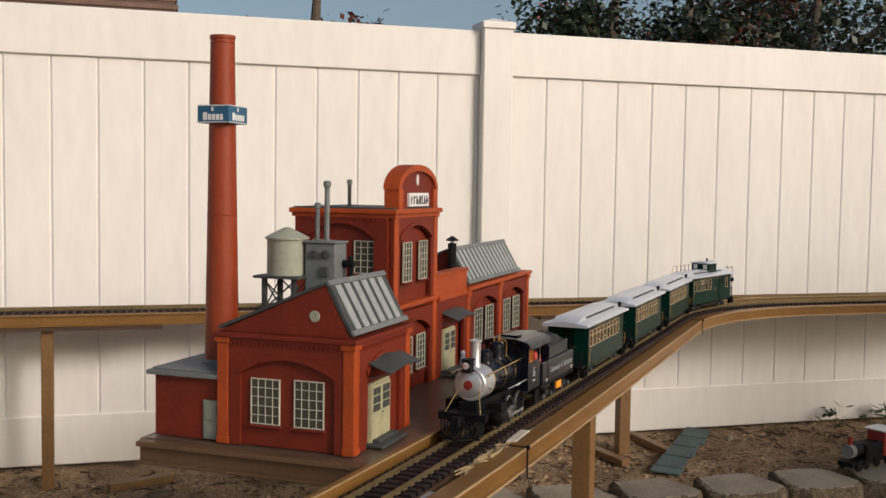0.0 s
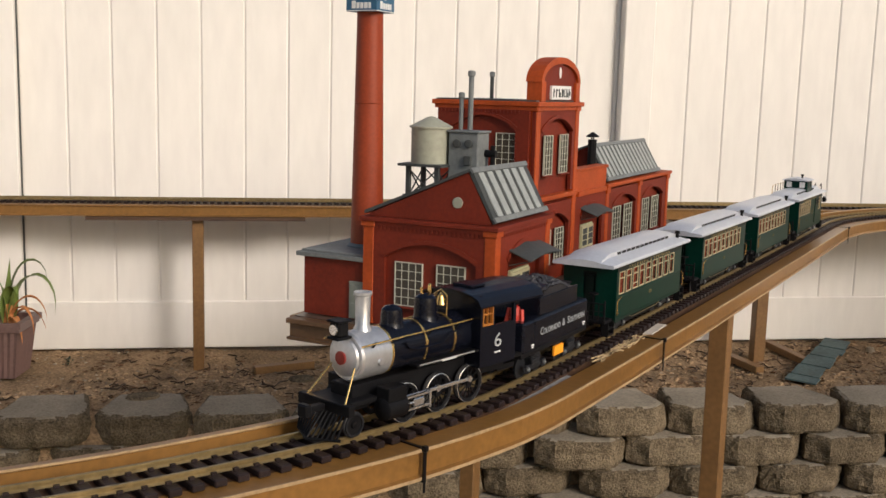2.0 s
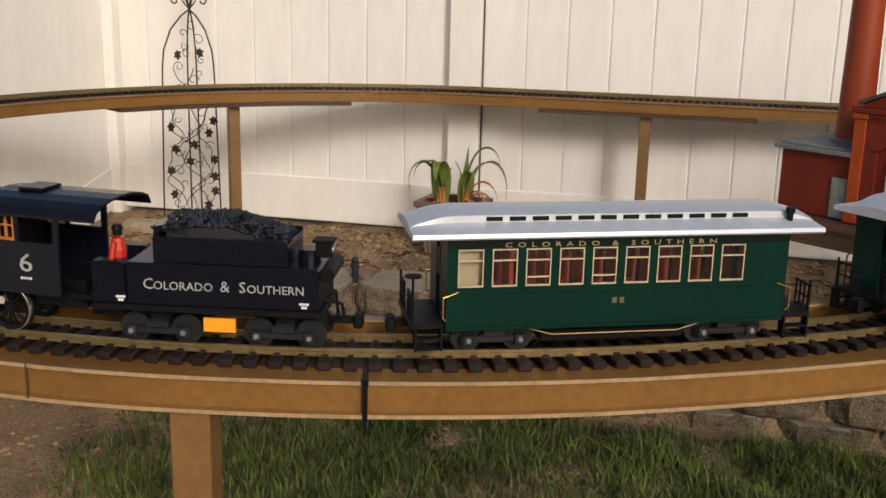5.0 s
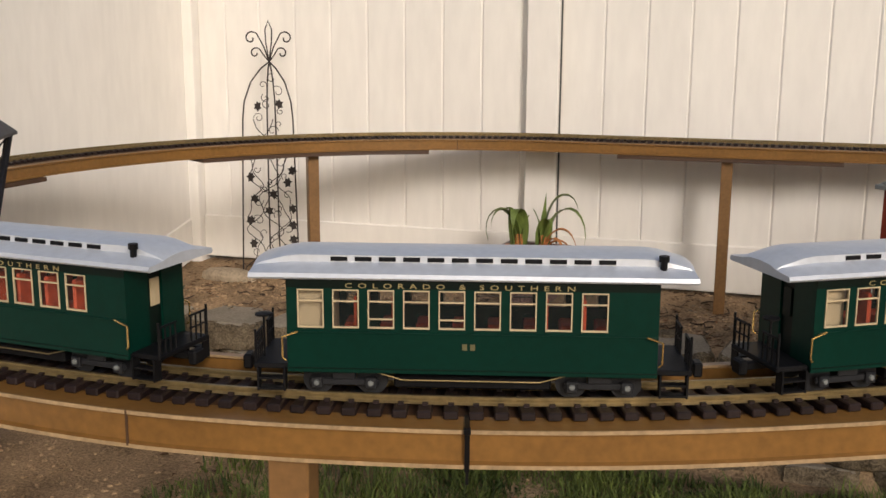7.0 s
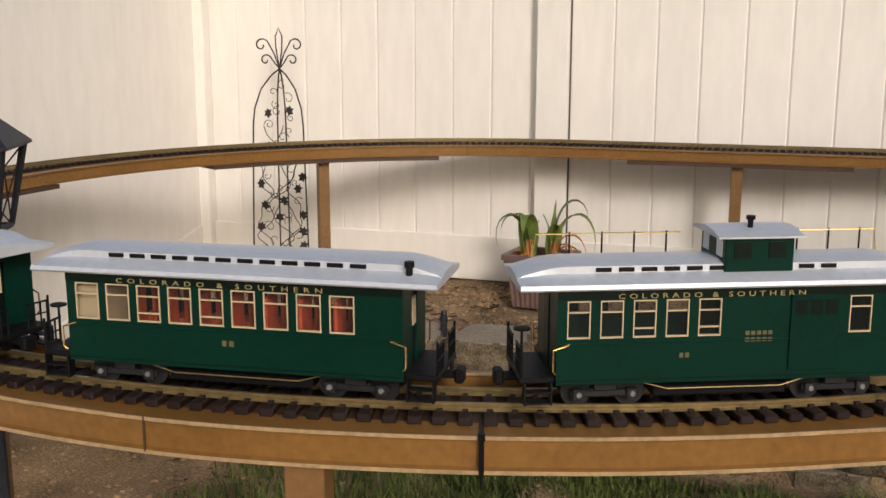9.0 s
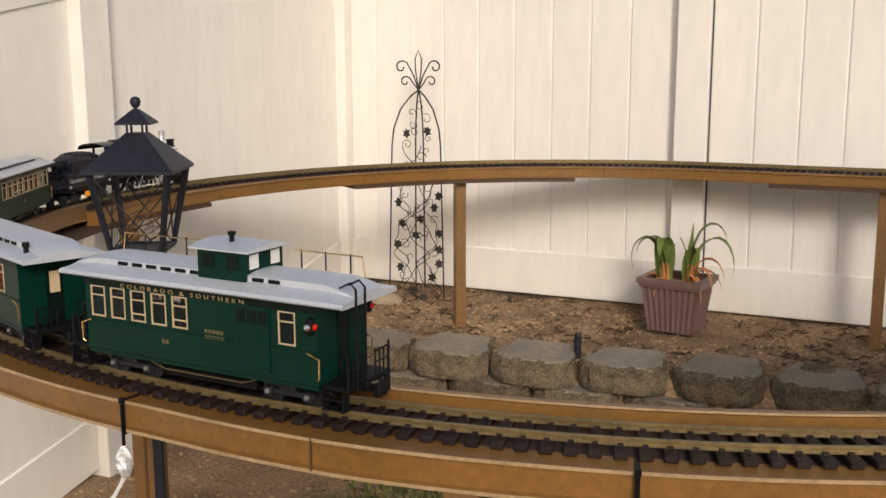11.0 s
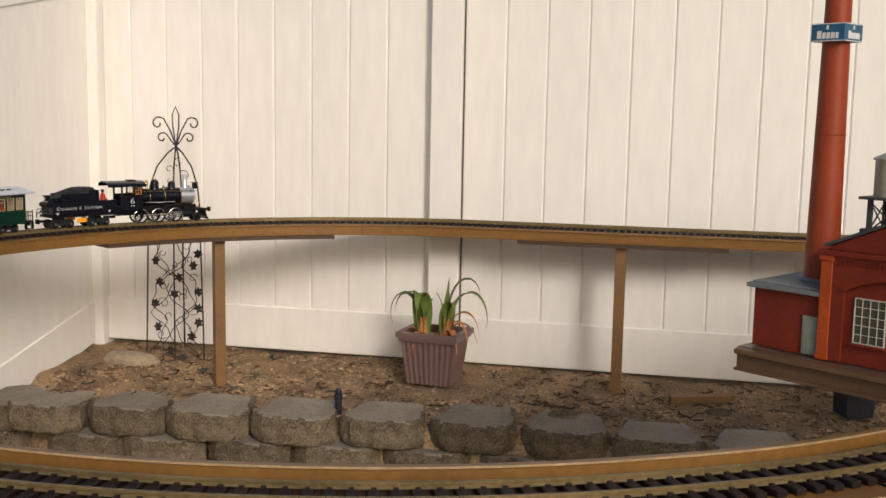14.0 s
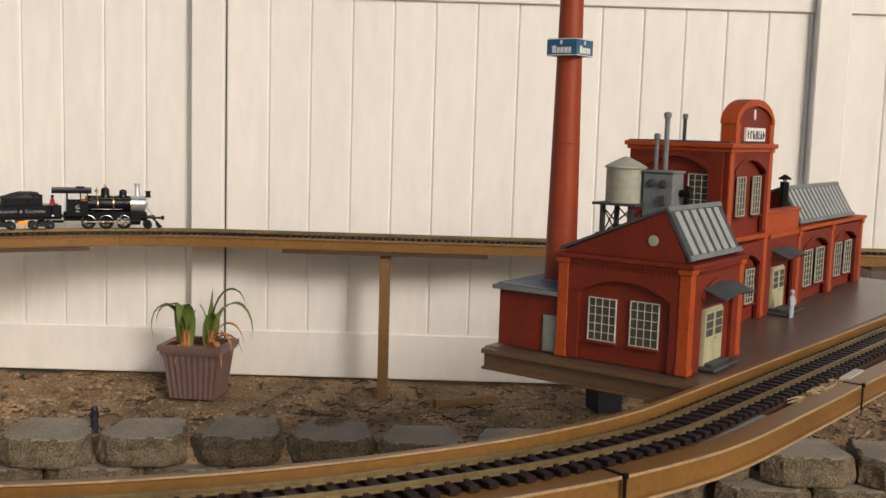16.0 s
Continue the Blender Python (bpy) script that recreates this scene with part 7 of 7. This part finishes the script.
# ---- beyond the fence ----
def tree(x, y, height, spread, seed, red=0.3, leaves=3200, low=0.9, where="behind the fence"):
    rnd = random.Random(seed)
    t = thing("tree", pose(x, y, LAWN), f"leafy garden tree with dark green and reddish leaves {where}", "tree", "trees round the yard")
    part("trunk", Shape().tube([(0, 0, -0.1), (0.04, 0.02, height * 0.3), (-0.03, 0.05, height * 0.6), (0.02, 0, height * 0.9)], [0.10, 0.08, 0.05, 0.02], 10), BARK, t, smooth=True)
    tips = []
    for k in range(16):
        a, z0 = rnd.uniform(0, 6.28), height * rnd.uniform(0.2, 0.75)
        l = spread * rnd.uniform(0.5, 1.0)
        p = [Vector((0, 0, z0)), Vector((math.cos(a) * l * 0.5, math.sin(a) * l * 0.5, z0 + l * 0.25)), Vector((math.cos(a) * l, math.sin(a) * l, z0 + l * rnd.uniform(-0.1, 0.5)))]
        part("limb", Shape().tube(p, [0.035, 0.02, 0.006], 6), BARK, t)
        tips += [p[1].lerp(p[2], q) for q in (0.2, 0.5, 0.8, 1.0)]
    for mat, share, nm in ((TREEG, 1 - red, "green_leaves"), (TREER, red, "red_leaves")):
        verts, faces = [], []
        mine = [q for q in tips if (rnd.random() < share)] or tips[:6]
        for _ in range(int(leaves * share)):
            c = rnd.choice(mine)
            r = spread * 0.30
            p = c + Vector((rnd.gauss(0, r * 0.5), rnd.gauss(0, r * 0.5), rnd.gauss(0, r * 0.45)))
            if p.z < low:
                continue
            l, a, e = rnd.uniform(0.028, 0.06), rnd.uniform(0, 6.28), rnd.uniform(-1.2, 0.5)
            d = Vector((math.cos(a) * math.cos(e), math.sin(a) * math.cos(e), math.sin(e)))
            s = d.cross(Vector((rnd.uniform(-1, 1), rnd.uniform(-1, 1), 1))).normalized() * l * 0.32
            b = len(verts)
            verts += [p, p + d * l * 0.5 + s, p + d * l, p + d * l * 0.5 - s]
            faces.append((b, b + 1, b + 2, b + 3))
        me = bpy.data.meshes.new(nm)
        me.from_pydata(verts, [], faces)
        me.materials.append(mat)
        o = new(nm, me)
        o.parent = t
        tagged(o, kind="stuff")
    return t


for i, (x, y, h, sp, rd, lo) in enumerate(((3.75, 1.5, 2.9, 0.75, 0.3, 2.0), (4.35, 1.7, 3.0, 0.9, 0.15, 1.9), (5.2, 1.6, 3.1, 1.2, 0.12, 1.9), (6.4, 2.0, 3.2, 1.3, 0.1, 1.8), (2.0, 1.5, 2.8, 0.5, 0.55, 2.05), (5.3, 2.8, 3.6, 1.1, 0.3, 1.8), (5.4, 3.5, 3.8, 1.6, 0.1, 1.8))):
    tree(x, y, h, sp, 50 + i, rd, 17000, lo)


# an unseen tree, added to shade the far end of the fence
tree(5.75, -2.75, 2.7, 0.95, 71, 0.1, 17000, 0.75, "added out of view for its shade")


def neighbour_house():
    t = thing("neighbour_house", pose(-1.6, 7.5, LAWN), "neighbour's stucco house with a brown shingle roof behind the fence", "house")
    part("wall", Shape().box(-3.5, 2.9, -1.5, 3.0, -0.1, 2.45), STUCCO, t)
    ridge, eave = 3.75, 2.45
    part("roof", Shape().prism([(-1.95, eave - 0.12), (0.75, ridge), (3.45, eave - 0.12), (3.45, eave), (0.75, ridge + 0.12), (-1.95, eave)], -3.8, 3.1, "x"), TILE, t, "brown shingle roof")
    for k in range(12):
        a = k / 12
        y0, z0 = -1.97 + 2.7 * a, eave + 0.02 + (ridge - eave + 0.12) * a
        part("shingle_course", Shape().box(-3.82, 3.12, y0, y0 + 0.24, z0 - 0.02, z0 + 0.03, 0.004), TILE, t)
    part("fascia", Shape().box(-3.82, 3.12, -2.0, -1.96, eave - 0.16, eave + 0.02, 0.004), STUCCO, t)
    return t


neighbour_house()

# ---- motion of the train ----
TRAVEL_T = (0, 0.5, 1, 1.5, 2, 2.5, 3, 3.5, 4, 4.5, 5, 7.5, 8, 8.5, 11, 12.5, 13, 13.5, 14, 14.5, 15, 15.5, 16)
TRAVEL_S = (-0.850, -0.665, -0.478, -0.288, -0.098, 0.092, 0.280, 0.468, 0.658, 0.848, 1.038, 2.020, 2.215, 2.407, 3.352, 3.894, 4.077, 4.263, 4.448, 4.634, 4.822, 5.011, 5.199)


def travelled(t):
    return float(np.interp(t, TRAVEL_T, TRAVEL_S))


def ride(ob, offset, reach, local=None, step=0.1):
    rows = []
    for k in range(int(16 / step) + 1):
        t = k * step
        s = travelled(t) + offset
        a, b = rails(s + reach), rails(s - reach)
        h = math.atan2(a[1] - b[1], a[0] - b[0])
        za, zb = height(s + reach), height(s - reach)
        m = pose((a[0] + b[0]) / 2, (a[1] + b[1]) / 2, (za + zb) / 2, 0, -math.degrees(math.atan2(za - zb, 2 * reach)), math.degrees(h))
        rows.append((t, m @ local if local else m))
    walk(ob, rows)


def motions():
    ride(LOCO, 0.300, 0.06)
    ride(TENDER, 0.015, 0.066)
    ride(DRIVER_FIG, 0.015, 0.066, pose(0.100, 0.020, 0.057, 0, 0, 90))
    for k, c in enumerate(COACHES):
        ride(c, (-0.405, -0.936, -1.448)[k], 0.135)
    ride(CABOOSE, -1.948, 0.123)
    turns = [(k / 15, (travelled(k / 15) - TRAVEL_S[0]) / WHEEL_R) for k in range(241)]
    for w, x, y in DRIVERS:
        lead = 0 if y > 0 else 90
        walk(w, [(t, pose(x, y * 0.0235, WHEEL_R, 0, math.degrees(a) + lead, 0)) for t, a in turns])
    for r, y in RODS:
        lead = 0 if y > 0 else math.pi / 2
        walk(r, [(t, pose(-0.011 * math.sin(a + lead), y * 0.034, WHEEL_R - 0.011 * math.cos(a + lead))) for t, a in turns])


motions()
